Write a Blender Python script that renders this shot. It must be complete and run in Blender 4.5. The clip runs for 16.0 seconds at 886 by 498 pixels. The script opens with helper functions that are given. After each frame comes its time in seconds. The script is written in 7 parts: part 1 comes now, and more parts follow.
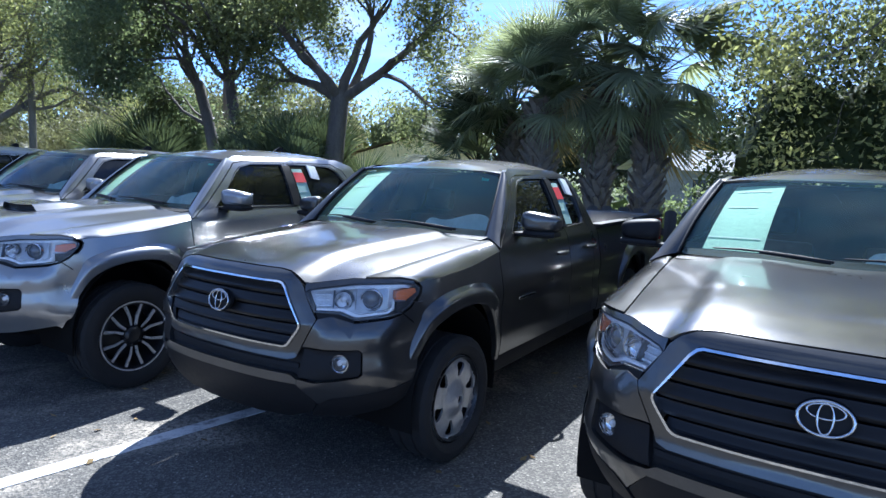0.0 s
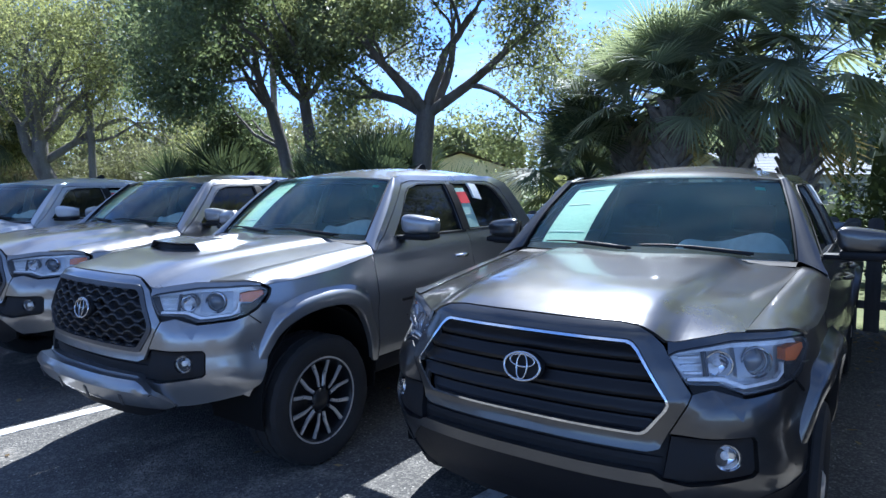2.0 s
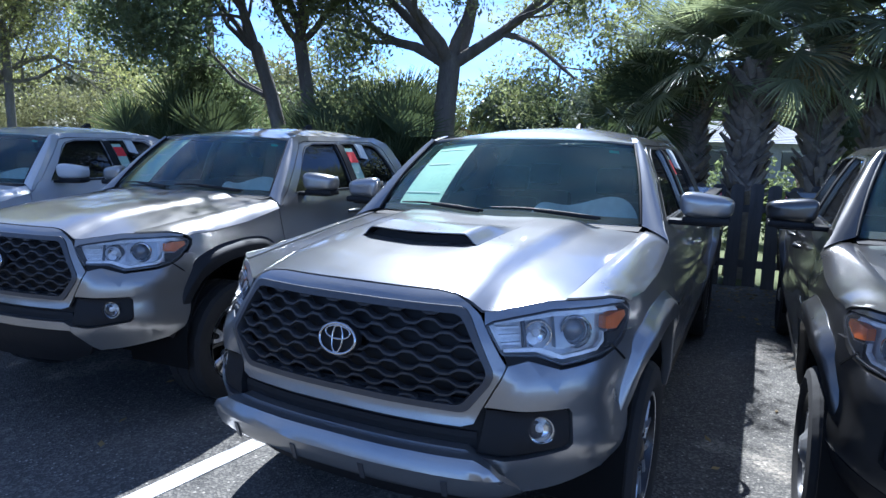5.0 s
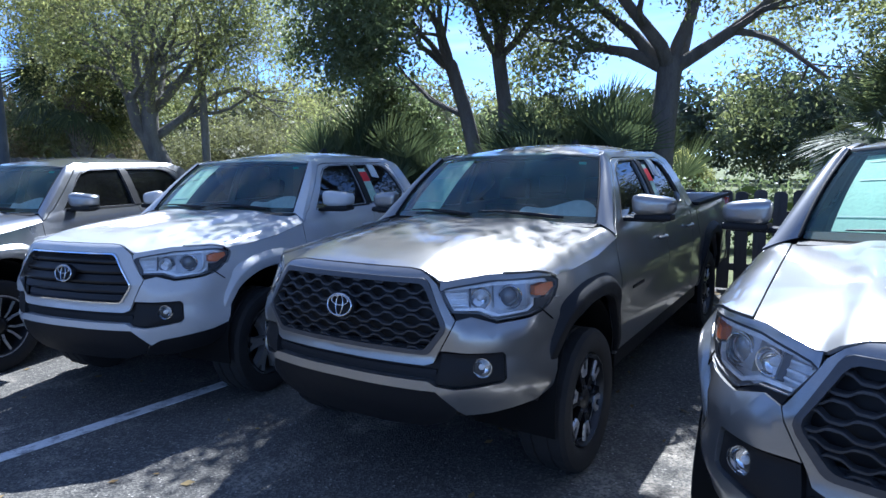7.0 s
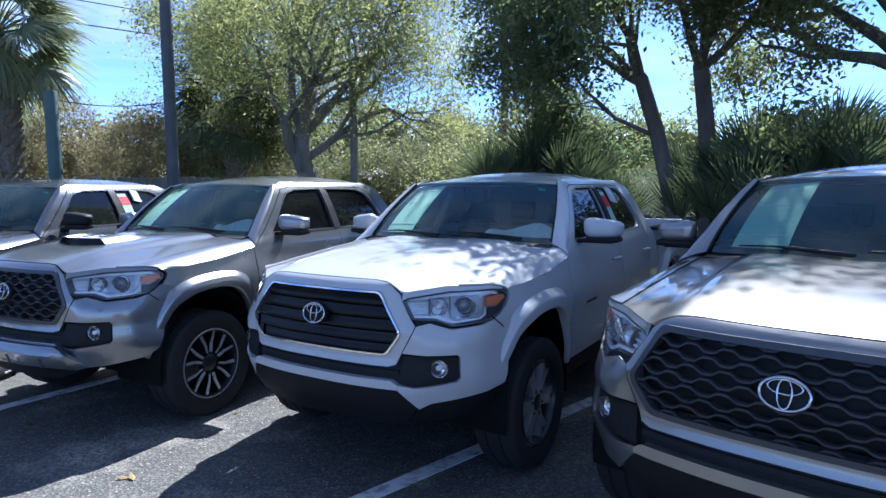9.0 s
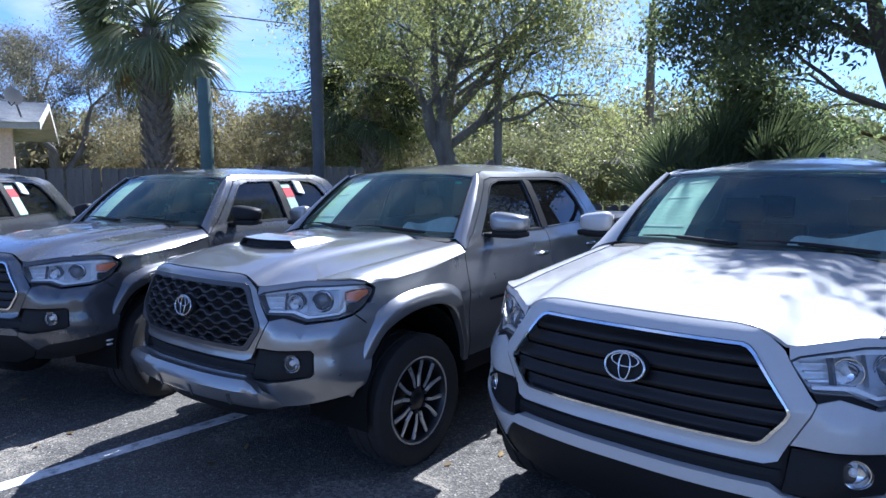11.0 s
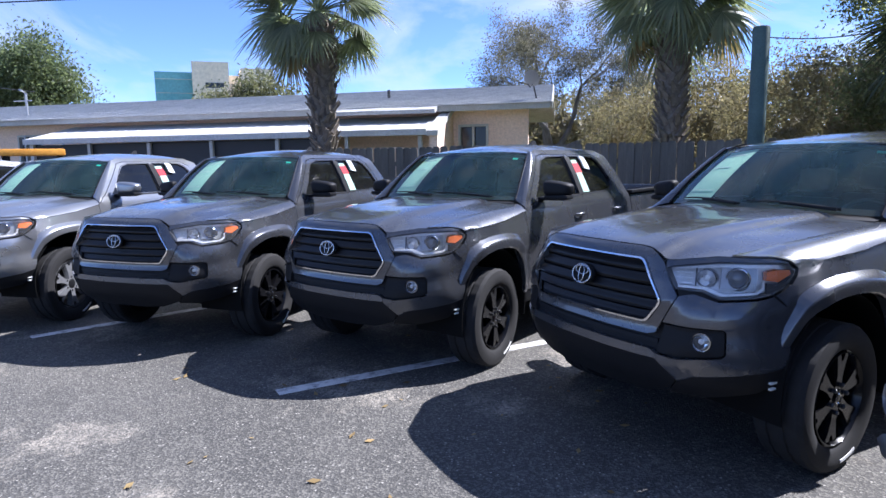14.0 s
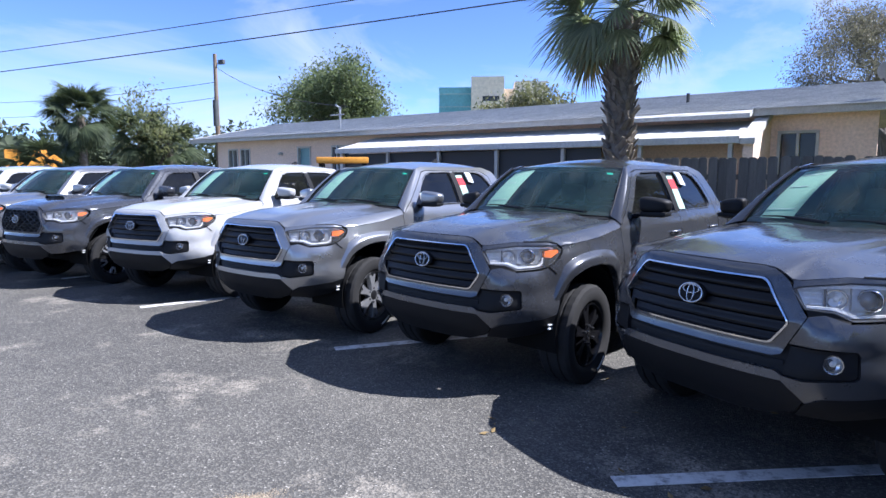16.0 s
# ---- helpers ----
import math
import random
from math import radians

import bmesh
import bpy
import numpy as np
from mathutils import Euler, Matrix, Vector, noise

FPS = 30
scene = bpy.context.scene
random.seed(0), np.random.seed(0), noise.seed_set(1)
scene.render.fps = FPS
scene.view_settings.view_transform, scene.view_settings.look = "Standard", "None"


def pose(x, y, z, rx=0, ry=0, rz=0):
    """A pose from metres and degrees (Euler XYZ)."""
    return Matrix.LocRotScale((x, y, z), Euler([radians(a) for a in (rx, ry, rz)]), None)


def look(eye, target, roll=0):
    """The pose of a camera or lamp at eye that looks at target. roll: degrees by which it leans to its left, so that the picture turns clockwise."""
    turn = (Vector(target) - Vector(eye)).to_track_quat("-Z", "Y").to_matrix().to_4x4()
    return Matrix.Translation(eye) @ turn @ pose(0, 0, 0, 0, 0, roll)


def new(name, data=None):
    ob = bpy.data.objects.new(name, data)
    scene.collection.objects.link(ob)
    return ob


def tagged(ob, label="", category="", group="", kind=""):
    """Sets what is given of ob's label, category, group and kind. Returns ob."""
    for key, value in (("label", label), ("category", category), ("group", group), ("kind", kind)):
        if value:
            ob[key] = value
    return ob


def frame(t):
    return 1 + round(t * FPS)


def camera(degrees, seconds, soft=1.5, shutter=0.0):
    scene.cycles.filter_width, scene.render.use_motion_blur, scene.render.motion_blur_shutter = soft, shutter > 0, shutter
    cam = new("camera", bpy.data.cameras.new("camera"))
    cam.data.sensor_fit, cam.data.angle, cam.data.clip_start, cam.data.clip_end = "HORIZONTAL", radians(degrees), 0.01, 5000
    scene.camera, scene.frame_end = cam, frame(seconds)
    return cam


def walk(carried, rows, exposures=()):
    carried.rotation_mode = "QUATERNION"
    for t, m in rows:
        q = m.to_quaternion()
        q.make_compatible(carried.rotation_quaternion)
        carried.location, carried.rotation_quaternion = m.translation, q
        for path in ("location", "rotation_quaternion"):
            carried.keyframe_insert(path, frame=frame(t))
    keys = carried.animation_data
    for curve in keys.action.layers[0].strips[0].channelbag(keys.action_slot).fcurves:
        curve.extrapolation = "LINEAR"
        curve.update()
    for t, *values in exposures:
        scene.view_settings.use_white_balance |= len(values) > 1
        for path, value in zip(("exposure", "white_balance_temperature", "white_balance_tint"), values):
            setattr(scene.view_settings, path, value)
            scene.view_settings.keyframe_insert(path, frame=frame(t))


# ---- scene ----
cam = camera(70.6, 16.0)
PATH = [
    (0.0, pose(5.047, -2.466, 1.614, 82.76, -1.96, 33.05)),
    (0.5, pose(4.636, -2.486, 1.603, 83.78, -1.57, 31.15)),
    (1.0, pose(4.255, -2.472, 1.578, 81.53, -0.53, 34.02)),
    (1.5, pose(3.848, -2.435, 1.591, 81.43, 0.14, 36.57)),
    (2.0, pose(3.475, -2.470, 1.585, 84.27, 0.53, 35.02)),
    (2.5, pose(3.113, -2.495, 1.579, 81.75, 0.00, 34.43)),
    (3.0, pose(2.742, -2.476, 1.601, 82.47, 0.61, 36.39)),
    (3.2, pose(2.598, -2.476, 1.602, 82.31, -1.30, 37.20)),
    (5.3, pose(0.978, -2.561, 1.609, 80.02, -0.60, 25.89)),
    (5.5, pose(0.818, -2.554, 1.599, 78.64, -0.37, 28.11)),
    (6.0, pose(0.432, -2.543, 1.594, 78.73, 0.73, 31.85)),
    (6.5, pose(0.060, -2.603, 1.603, 80.06, -2.70, 38.29)),
    (7.0, pose(-0.319, -2.644, 1.606, 82.20, 1.03, 37.14)),
    (7.5, pose(-0.728, -2.657, 1.594, 82.21, 1.59, 43.01)),
    (8.0, pose(-1.102, -2.685, 1.600, 83.32, -1.84, 47.88)),
    (8.2, pose(-1.247, -2.711, 1.595, 84.51, -1.09, 47.91)),
    (10.3, pose(-2.715, -2.730, 1.605, 82.92, 1.41, 45.63)),
    (10.5, pose(-2.854, -2.720, 1.599, 82.16, 1.14, 48.19)),
    (11.0, pose(-3.208, -2.705, 1.612, 83.66, 0.31, 55.97)),
    (11.5, pose(-3.534, -2.795, 1.590, 83.54, -0.74, 61.80)),
    (12.0, pose(-3.844, -2.932, 1.601, 82.59, 1.95, 67.86)),
    (12.5, pose(-4.195, -3.067, 1.597, 83.23, 2.79, 82.17)),
    (13.0, pose(-4.497, -3.204, 1.585, 82.46, -0.12, 91.71)),
    (13.5, pose(-4.783, -3.383, 1.585, 84.16, -0.04, 89.92)),
    (14.0, pose(-5.064, -3.527, 1.572, 82.06, 0.85, 95.01)),
    (14.5, pose(-5.365, -3.688, 1.589, 83.60, 0.92, 103.93)),
    (15.0, pose(-5.588, -3.908, 1.577, 82.47, -0.67, 106.08)),
    (15.5, pose(-5.766, -4.159, 1.578, 81.22, -1.31, 110.59)),
    (16.0, pose(-5.982, -4.367, 1.586, 83.16, -0.07, 118.60)),
]
walk(cam, PATH, [(0.0, 1.96, 5500, 10), (8.0, 1.90, 5450, 11), (11.5, 1.84, 5550, 15), (13.0, 1.80, 5700, 18), (16.0, 1.68, 5750, 16)])

# ---- world, sun, exposure ----
SUN_YAW, SUN_EL = 23.5, 50.0
world = bpy.data.worlds.new("sky")
scene.world = world
world.use_nodes = True
wn = world.node_tree.nodes
wl = world.node_tree.links
wn.clear()
w_out = wn.new("ShaderNodeOutputWorld")
w_bg = wn.new("ShaderNodeBackground")
w_sky = wn.new("ShaderNodeTexSky")
w_sky.sky_type = "NISHITA"
w_sky.sun_disc = False
w_sky.sun_elevation = radians(SUN_EL)
w_sky.sun_rotation = radians(-SUN_YAW)
w_sky.air_density = 0.7
w_sky.dust_density = 0.05
w_sky.ozone_density = 3.0
w_sky.altitude = 2300
w_co = wn.new("ShaderNodeTexCoord")
w_map = wn.new("ShaderNodeMapping")
w_map.inputs["Scale"].default_value = (1.2, 2.6, 7.0)
w_map.inputs["Rotation"].default_value = (0.15, 0.1, 0.5)
w_noise = wn.new("ShaderNodeTexNoise")
w_noise.inputs["Scale"].default_value = 1.5
w_noise.inputs["Detail"].default_value = 7
w_noise.inputs["Roughness"].default_value = 0.55
w_noise.inputs["Distortion"].default_value = 0.6
w_ramp = wn.new("ShaderNodeValToRGB")
w_ramp.color_ramp.elements[0].position = 0.45
w_ramp.color_ramp.elements[0].color = (0, 0, 0, 1)
w_ramp.color_ramp.elements[1].position = 0.72
w_ramp.color_ramp.elements[1].color = (0.75, 0.75, 0.75, 1)
w_mix = wn.new("ShaderNodeMix")
w_mix.data_type = "RGBA"
w_mix.inputs[7].default_value = (3.2, 3.5, 3.9, 1)
wl.new(w_co.outputs["Generated"], w_map.inputs["Vector"])
wl.new(w_map.outputs["Vector"], w_noise.inputs["Vector"])
wl.new(w_noise.outputs["Fac"], w_ramp.inputs["Fac"])
wl.new(w_ramp.outputs["Color"], w_mix.inputs[0])
w_tint = wn.new("ShaderNodeMix")
w_tint.data_type = "RGBA"
w_tint.blend_type = "MULTIPLY"
w_tint.inputs[0].default_value = 1.0
w_tint.inputs[7].default_value = (0.82, 0.87, 1.0, 1)
wl.new(w_sky.outputs["Color"], w_tint.inputs[6])
wl.new(w_tint.outputs[2], w_mix.inputs[6])
wl.new(w_mix.outputs[2], w_bg.inputs["Color"])
wl.new(w_bg.outputs["Background"], w_out.inputs["Surface"])
w_bg.inputs["Strength"].default_value = 0.088

sun_data = bpy.data.lights.new("sun", "SUN")
sun_data.energy = 3.7
sun_data.angle = radians(0.53)
sun_data.color = (1.0, 0.965, 0.91)
sun = new("sun", sun_data)
_az, _el = radians(SUN_YAW), radians(SUN_EL)
SUN_DIR = Vector((-math.sin(_az) * math.cos(_el), math.cos(_az) * math.cos(_el), math.sin(_el)))
sun.matrix_world = look(SUN_DIR * 60, (0, 0, 0))

# ---- materials ----
MATS = {}


def nodes_of(name):
    m = bpy.data.materials.new(name)
    m.use_nodes = True
    nt = m.node_tree
    return m, nt, nt.nodes["Principled BSDF"]


def noise_node(nt, scale, detail=4, rough=0.55, coord="Object", stretch=None, random_offset=False):
    co = nt.nodes.new("ShaderNodeTexCoord")
    n = nt.nodes.new("ShaderNodeTexNoise")
    n.inputs["Scale"].default_value = scale
    n.inputs["Detail"].default_value = detail
    n.inputs["Roughness"].default_value = rough
    src = co.outputs[coord]
    if stretch:
        mp = nt.nodes.new("ShaderNodeMapping")
        mp.inputs["Scale"].default_value = stretch
        nt.links.new(src, mp.inputs["Vector"])
        src = mp.outputs["Vector"]
    if random_offset:
        info = nt.nodes.new("ShaderNodeObjectInfo")
        add = nt.nodes.new("ShaderNodeVectorMath")
        add.operation = "MULTIPLY_ADD"
        comb = nt.nodes.new("ShaderNodeCombineXYZ")
        nt.links.new(info.outputs["Random"], comb.inputs[0])
        nt.links.new(info.outputs["Random"], comb.inputs[1])
        add.inputs[1].default_value = (37, 53, 0)
        nt.links.new(comb.outputs[0], add.inputs[0])
        nt.links.new(src, add.inputs[2])
        src = add.outputs[0]
    nt.links.new(src, n.inputs["Vector"])
    return n


def ramp_node(nt, fac, stops):
    r = nt.nodes.new("ShaderNodeValToRGB")
    els = r.color_ramp.elements
    while len(els) < len(stops):
        els.new(0.5)
    for e, (p, c) in zip(els, stops):
        e.position = p
        e.color = (*c, 1) if len(c) == 3 else c
    nt.links.new(fac, r.inputs["Fac"])
    return r


def mix_rgb(nt, fac, a, b, blend="MIX"):
    m = nt.nodes.new("ShaderNodeMix")
    m.data_type = "RGBA"
    m.blend_type = blend
    for sock, val in ((m.inputs[0], fac), (m.inputs[6], a), (m.inputs[7], b)):
        if hasattr(val, "links") or hasattr(val, "is_linked"):
            nt.links.new(val, sock)
        elif isinstance(val, (int, float)):
            sock.default_value = val
        else:
            sock.default_value = (*val, 1)
    return m.outputs[2]


def bump(nt, bsdf, height, strength=0.2, distance=0.01):
    b = nt.nodes.new("ShaderNodeBump")
    b.inputs["Strength"].default_value = strength
    b.inputs["Distance"].default_value = distance
    nt.links.new(height, b.inputs["Height"])
    nt.links.new(b.outputs["Normal"], bsdf.inputs["Normal"])


def surface(name, c1, c2, scale=6.0, rough=0.6, rough2=None, metal=0.0, bump_scale=None, bump_strength=0.2, bump_dist=0.004,
            stretch=None, coord="Object", spec=0.5, random_tint=0.0, fine=None):
    """A two-scale mottled surface: broad stains, fine grain and relief."""
    if name in MATS:
        return MATS[name]
    m, nt, b = nodes_of(name)
    n = noise_node(nt, scale, 5, 0.6, coord, stretch)
    col = ramp_node(nt, n.outputs["Fac"], [(0.32, c1), (0.68, c2)]).outputs["Color"]
    f = noise_node(nt, fine or scale * 14, 3, 0.6, coord, stretch)
    fr = ramp_node(nt, f.outputs["Fac"], [(0.3, (0.72, 0.72, 0.72)), (0.7, (1.12, 1.12, 1.12))])
    col = mix_rgb(nt, 0.7, col, fr.outputs["Color"], "MULTIPLY")
    if random_tint:
        info = nt.nodes.new("ShaderNodeObjectInfo")
        rr = ramp_node(nt, info.outputs["Random"], [(0.0, (1 - random_tint,) * 3), (1.0, (1 + random_tint,) * 3)])
        col = mix_rgb(nt, 1.0, col, rr.outputs["Color"], "MULTIPLY")
    nt.links.new(col, b.inputs["Base Color"])
    b.inputs["Metallic"].default_value = metal
    b.inputs["Specular IOR Level"].default_value = spec
    if rough2 is not None:
        rm = nt.nodes.new("ShaderNodeMapRange")
        rm.inputs["To Min"].default_value = rough
        rm.inputs["To Max"].default_value = rough2
        nt.links.new(n.outputs["Fac"], rm.inputs["Value"])
        nt.links.new(rm.outputs[0], b.inputs["Roughness"])
    else:
        b.inputs["Roughness"].default_value = rough
    if bump_scale:
        h = noise_node(nt, bump_scale, 4, 0.6, coord, stretch)
        bump(nt, b, h.outputs["Fac"], bump_strength, bump_dist)
    MATS[name] = m
    return m


def car_paint(name, colour, metal, rough, dust=0.12, spec=0.5):
    """Clear-coated car paint with fine flake and a thin film of dust."""
    if name in MATS:
        return MATS[name]
    m, nt, b = nodes_of(name)
    flake = noise_node(nt, 900, 2, 0.5)
    fr = ramp_node(nt, flake.outputs["Fac"], [(0.35, tuple(c * 0.8 for c in colour)), (0.65, tuple(min(1, c * 1.15) for c in colour))])
    d = noise_node(nt, 2.3, 6, 0.65, random_offset=True)
    dr = ramp_node(nt, d.outputs["Fac"], [(0.4, (0, 0, 0)), (0.75, (dust * 2.2,) * 3)])
    col = mix_rgb(nt, dr.outputs["Color"], fr.outputs["Color"], (0.36, 0.33, 0.27))
    nt.links.new(col, b.inputs["Base Color"])
    b.inputs["Metallic"].default_value = metal
    rm = nt.nodes.new("ShaderNodeMapRange")
    rm.inputs["To Min"].default_value = rough
    rm.inputs["To Max"].default_value = rough + 0.10
    nt.links.new(d.outputs["Fac"], rm.inputs["Value"])
    nt.links.new(rm.outputs[0], b.inputs["Roughness"])
    b.inputs["Specular IOR Level"].default_value = spec
    b.inputs["Coat Weight"].default_value = 1.0
    b.inputs["Coat IOR"].default_value = 1.5
    cm = nt.nodes.new("ShaderNodeMapRange")
    cm.inputs["To Min"].default_value = 0.02 + 0.9 * dust
    cm.inputs["To Max"].default_value = 0.06 + 2.2 * dust
    nt.links.new(d.outputs["Fac"], cm.inputs["Value"])
    nt.links.new(cm.outputs[0], b.inputs["Coat Roughness"])
    MATS[name] = m
    return m


def plain(name, colour, rough=0.5, metal=0.0, spec=0.5, coat=0.0):
    """Small parts: one colour with a faint fine variation in colour and gloss."""
    if name in MATS:
        return MATS[name]
    m, nt, b = nodes_of(name)
    n = noise_node(nt, 35, 4, 0.6)
    r = ramp_node(nt, n.outputs["Fac"], [(0.3, tuple(c * 0.86 for c in colour)), (0.7, tuple(min(1, c * 1.1) for c in colour))])
    nt.links.new(r.outputs["Color"], b.inputs["Base Color"])
    rm = nt.nodes.new("ShaderNodeMapRange")
    rm.inputs["To Min"].default_value = max(0.0, rough * 0.85)
    rm.inputs["To Max"].default_value = min(1.0, rough * 1.2)
    nt.links.new(n.outputs["Fac"], rm.inputs["Value"])
    nt.links.new(rm.outputs[0], b.inputs["Roughness"])
    b.inputs["Metallic"].default_value = metal
    b.inputs["Specular IOR Level"].default_value = spec
    b.inputs["Coat Weight"].default_value = coat
    MATS[name] = m
    return m


def pane(name, tint, gloss=0.02, ior=1.5, haze=0.0, film=(0.5, 0.53, 0.53)):
    """Thin glass: tinted see-through body with a Fresnel sheen and a little haze: dust, and on the windshield painted
    brightness.
    """
    if name in MATS:
        return MATS[name]
    m = bpy.data.materials.new(name)
    m.use_nodes = True
    nt = m.node_tree
    nt.nodes.clear()
    out = nt.nodes.new("ShaderNodeOutputMaterial")
    tr = nt.nodes.new("ShaderNodeBsdfTransparent")
    tr.inputs["Color"].default_value = (*tint, 1)
    df = nt.nodes.new("ShaderNodeBsdfDiffuse")
    df.inputs["Color"].default_value = (*film, 1)
    n = noise_node(nt, 3.0, 6, 0.65, random_offset=True)
    hr = ramp_node(nt, n.outputs["Fac"], [(0.3, (haze * 0.5,) * 3), (0.75, (haze * 1.5,) * 3)])
    m1 = nt.nodes.new("ShaderNodeMixShader")
    nt.links.new(hr.outputs["Color"], m1.inputs[0])
    nt.links.new(tr.outputs[0], m1.inputs[1])
    nt.links.new(df.outputs[0], m1.inputs[2])
    gl = nt.nodes.new("ShaderNodeBsdfGlossy")
    gl.inputs["Roughness"].default_value = gloss
    fr = nt.nodes.new("ShaderNodeFresnel")
    fr.inputs["IOR"].default_value = ior
    m2 = nt.nodes.new("ShaderNodeMixShader")
    nt.links.new(fr.outputs[0], m2.inputs[0])
    nt.links.new(m1.outputs[0], m2.inputs[1])
    nt.links.new(gl.outputs[0], m2.inputs[2])
    nt.links.new(m2.outputs[0], out.inputs["Surface"])
    MATS[name] = m
    return m


def leafy(name, c1, c2, trans=0.45, rough=0.45, gloss=0.22):
    """Leaves: colour varies leaf by leaf, with light let through."""
    if name in MATS:
        return MATS[name]
    m, nt, b = nodes_of(name)
    out = nt.nodes["Material Output"]
    geo = nt.nodes.new("ShaderNodeNewGeometry")
    r = ramp_node(nt, geo.outputs["Random Per Island"], [(0.0, c1), (1.0, c2)])
    n = noise_node(nt, 0.9, 3, 0.5)
    nr = ramp_node(nt, n.outputs["Fac"], [(0.3, (0.75, 0.8, 0.75)), (0.7, (1.2, 1.15, 1.05))])
    col = mix_rgb(nt, 1.0, r.outputs["Color"], nr.outputs["Color"], "MULTIPLY")
    nt.links.new(col, b.inputs["Base Color"])
    b.inputs["Roughness"].default_value = rough
    b.inputs["Specular IOR Level"].default_value = gloss
    tl = nt.nodes.new("ShaderNodeBsdfTranslucent")
    tcol = mix_rgb(nt, 1.0, col, (1.70, 1.74, 1.28), "MULTIPLY")
    nt.links.new(tcol, tl.inputs["Color"])
    mx = nt.nodes.new("ShaderNodeMixShader")
    mx.inputs[0].default_value = trans
    nt.links.new(b.outputs[0], mx.inputs[1])
    nt.links.new(tl.outputs[0], mx.inputs[2])
    nt.links.new(mx.outputs[0], out.inputs["Surface"])
    MATS[name] = m
    return m


PAINT = {
    "graphite": lambda: car_paint("graphite_paint", (0.074, 0.078, 0.088), 0.55, 0.22, 0.03),
    "dusty_graphite": lambda: car_paint("dusty_graphite_paint", (0.060, 0.0595, 0.059), 0.75, 0.24, 0.04, 0.35),
    "silver": lambda: car_paint("silver_paint", (0.240, 0.245, 0.254), 0.75, 0.24, 0.03),
    "bright_silver": lambda: car_paint("bright_silver_paint", (0.35, 0.355, 0.365), 0.80, 0.24, 0.025),
    "sand_silver": lambda: car_paint("sand_silver_paint", (0.245, 0.239, 0.230), 0.75, 0.25, 0.03),
    "white": lambda: car_paint("white_paint", (0.43, 0.435, 0.44), 0.0, 0.4, 0.04, 0.25),
}
BLACK = plain("black_plastic", (0.008, 0.0085, 0.010), 0.55, 0.0, 0.22)
DARK = plain("dark_grille", (0.006, 0.0063, 0.0075), 0.42, 0.0, 0.3)
SATIN = plain("satin_grey", (0.055, 0.057, 0.064), 0.4, 0.3)
MESHGREY = plain("mesh_grey", (0.024, 0.025, 0.028), 0.6)
CHROME = plain("chrome", (0.70, 0.71, 0.73), 0.07, 1.0)
RUBBER = surface("tyre_rubber", (0.006, 0.006, 0.0065), (0.013, 0.0125, 0.0125), 5, 0.85, bump_scale=60, bump_strength=0.2)
ALLOY = plain("alloy_silver", (0.46, 0.47, 0.485), 0.28, 0.6)
ALLOY_MID = plain("alloy_cover", (0.40, 0.405, 0.41), 0.3, 0.6)
ALLOY_DARK = plain("alloy_dark", (0.03, 0.031, 0.034), 0.3, 0.6)
ALLOY_BLACK = plain("alloy_black", (0.006, 0.006, 0.007), 0.2, 0.0, 0.18, 0.15)
ALLOY_GREY = plain("alloy_grey", (0.26, 0.265, 0.275), 0.32, 0.5)
# the teal film paints in brightness that the dark cabin behind lacks
WINDSHIELD = pane("windshield_glass", (0.82, 0.97, 0.92), 0.02, 1.52, 0.060, (0.22, 0.44, 0.43))
TINT = pane("tinted_glass", (0.05, 0.06, 0.065), 0.015, 1.52, 0.015)
LENS_DARK = plain("projector_glass", (0.05, 0.055, 0.065), 0.04, 0.0, 0.8, 1.0)
LAMP_GREY = surface("lamp_housing", (0.80, 0.80, 0.80), (0.88, 0.88, 0.88), 9, 0.16, metal=0.3, bump_scale=22, bump_strength=0.5, bump_dist=0.02, fine=30)
LENS = pane("lamp_lens", (0.95, 0.96, 0.97), 0.03, 1.42, 0.05, (0.7, 0.7, 0.7))
AMBER = plain("amber_lens", (0.74, 0.17, 0.03), 0.2, 0.0, 0.5, 0.4)
BADGE = plain("badge_chrome", (0.46, 0.465, 0.475), 0.12, 1.0)
RED_LENS = plain("red_lens", (0.45, 0.015, 0.012), 0.2, 0.0, 0.6, 0.8)
REFLECT = surface("lamp_reflector", (0.88, 0.88, 0.88), (0.93, 0.93, 0.93), 9, 0.2, metal=0.2, bump_scale=26, bump_strength=0.5, bump_dist=0.015, fine=30)
PAPER = surface("window_paper", (0.36, 0.55, 0.45), (0.42, 0.61, 0.51), 5, 0.85, bump_scale=3, bump_strength=0.15, bump_dist=0.01)
PAPER_RED = plain("red_print", (0.62, 0.02, 0.03), 0.7)
STICKER = plain("teal_sticker", (0.02, 0.42, 0.30), 0.5)
PAPER_INK = plain("grey_print", (0.60, 0.64, 0.63), 0.8)
CABIN = surface("cabin_cloth", (0.03, 0.032, 0.034), (0.05, 0.052, 0.054), 20, 0.9)
DASH = plain("dash_vinyl", (0.035, 0.038, 0.04), 0.6)
COVER = plain("clear_cover", (0.55, 0.58, 0.58), 0.5)
UNDER = plain("underbody", (0.006, 0.006, 0.006), 0.9, 0.0, 0.1)
LETTER = plain("tyre_letter", (0.7, 0.7, 0.68), 0.7)

# ---- mesh helpers ----


def mesh_from(name, verts, faces, angle=38):
    me = bpy.data.meshes.new(name)
    me.from_pydata([tuple(v) for v in verts], [], [tuple(f) for f in faces])
    bm = bmesh.new()
    bm.from_mesh(me)
    return settle_mesh(bm, me, angle)


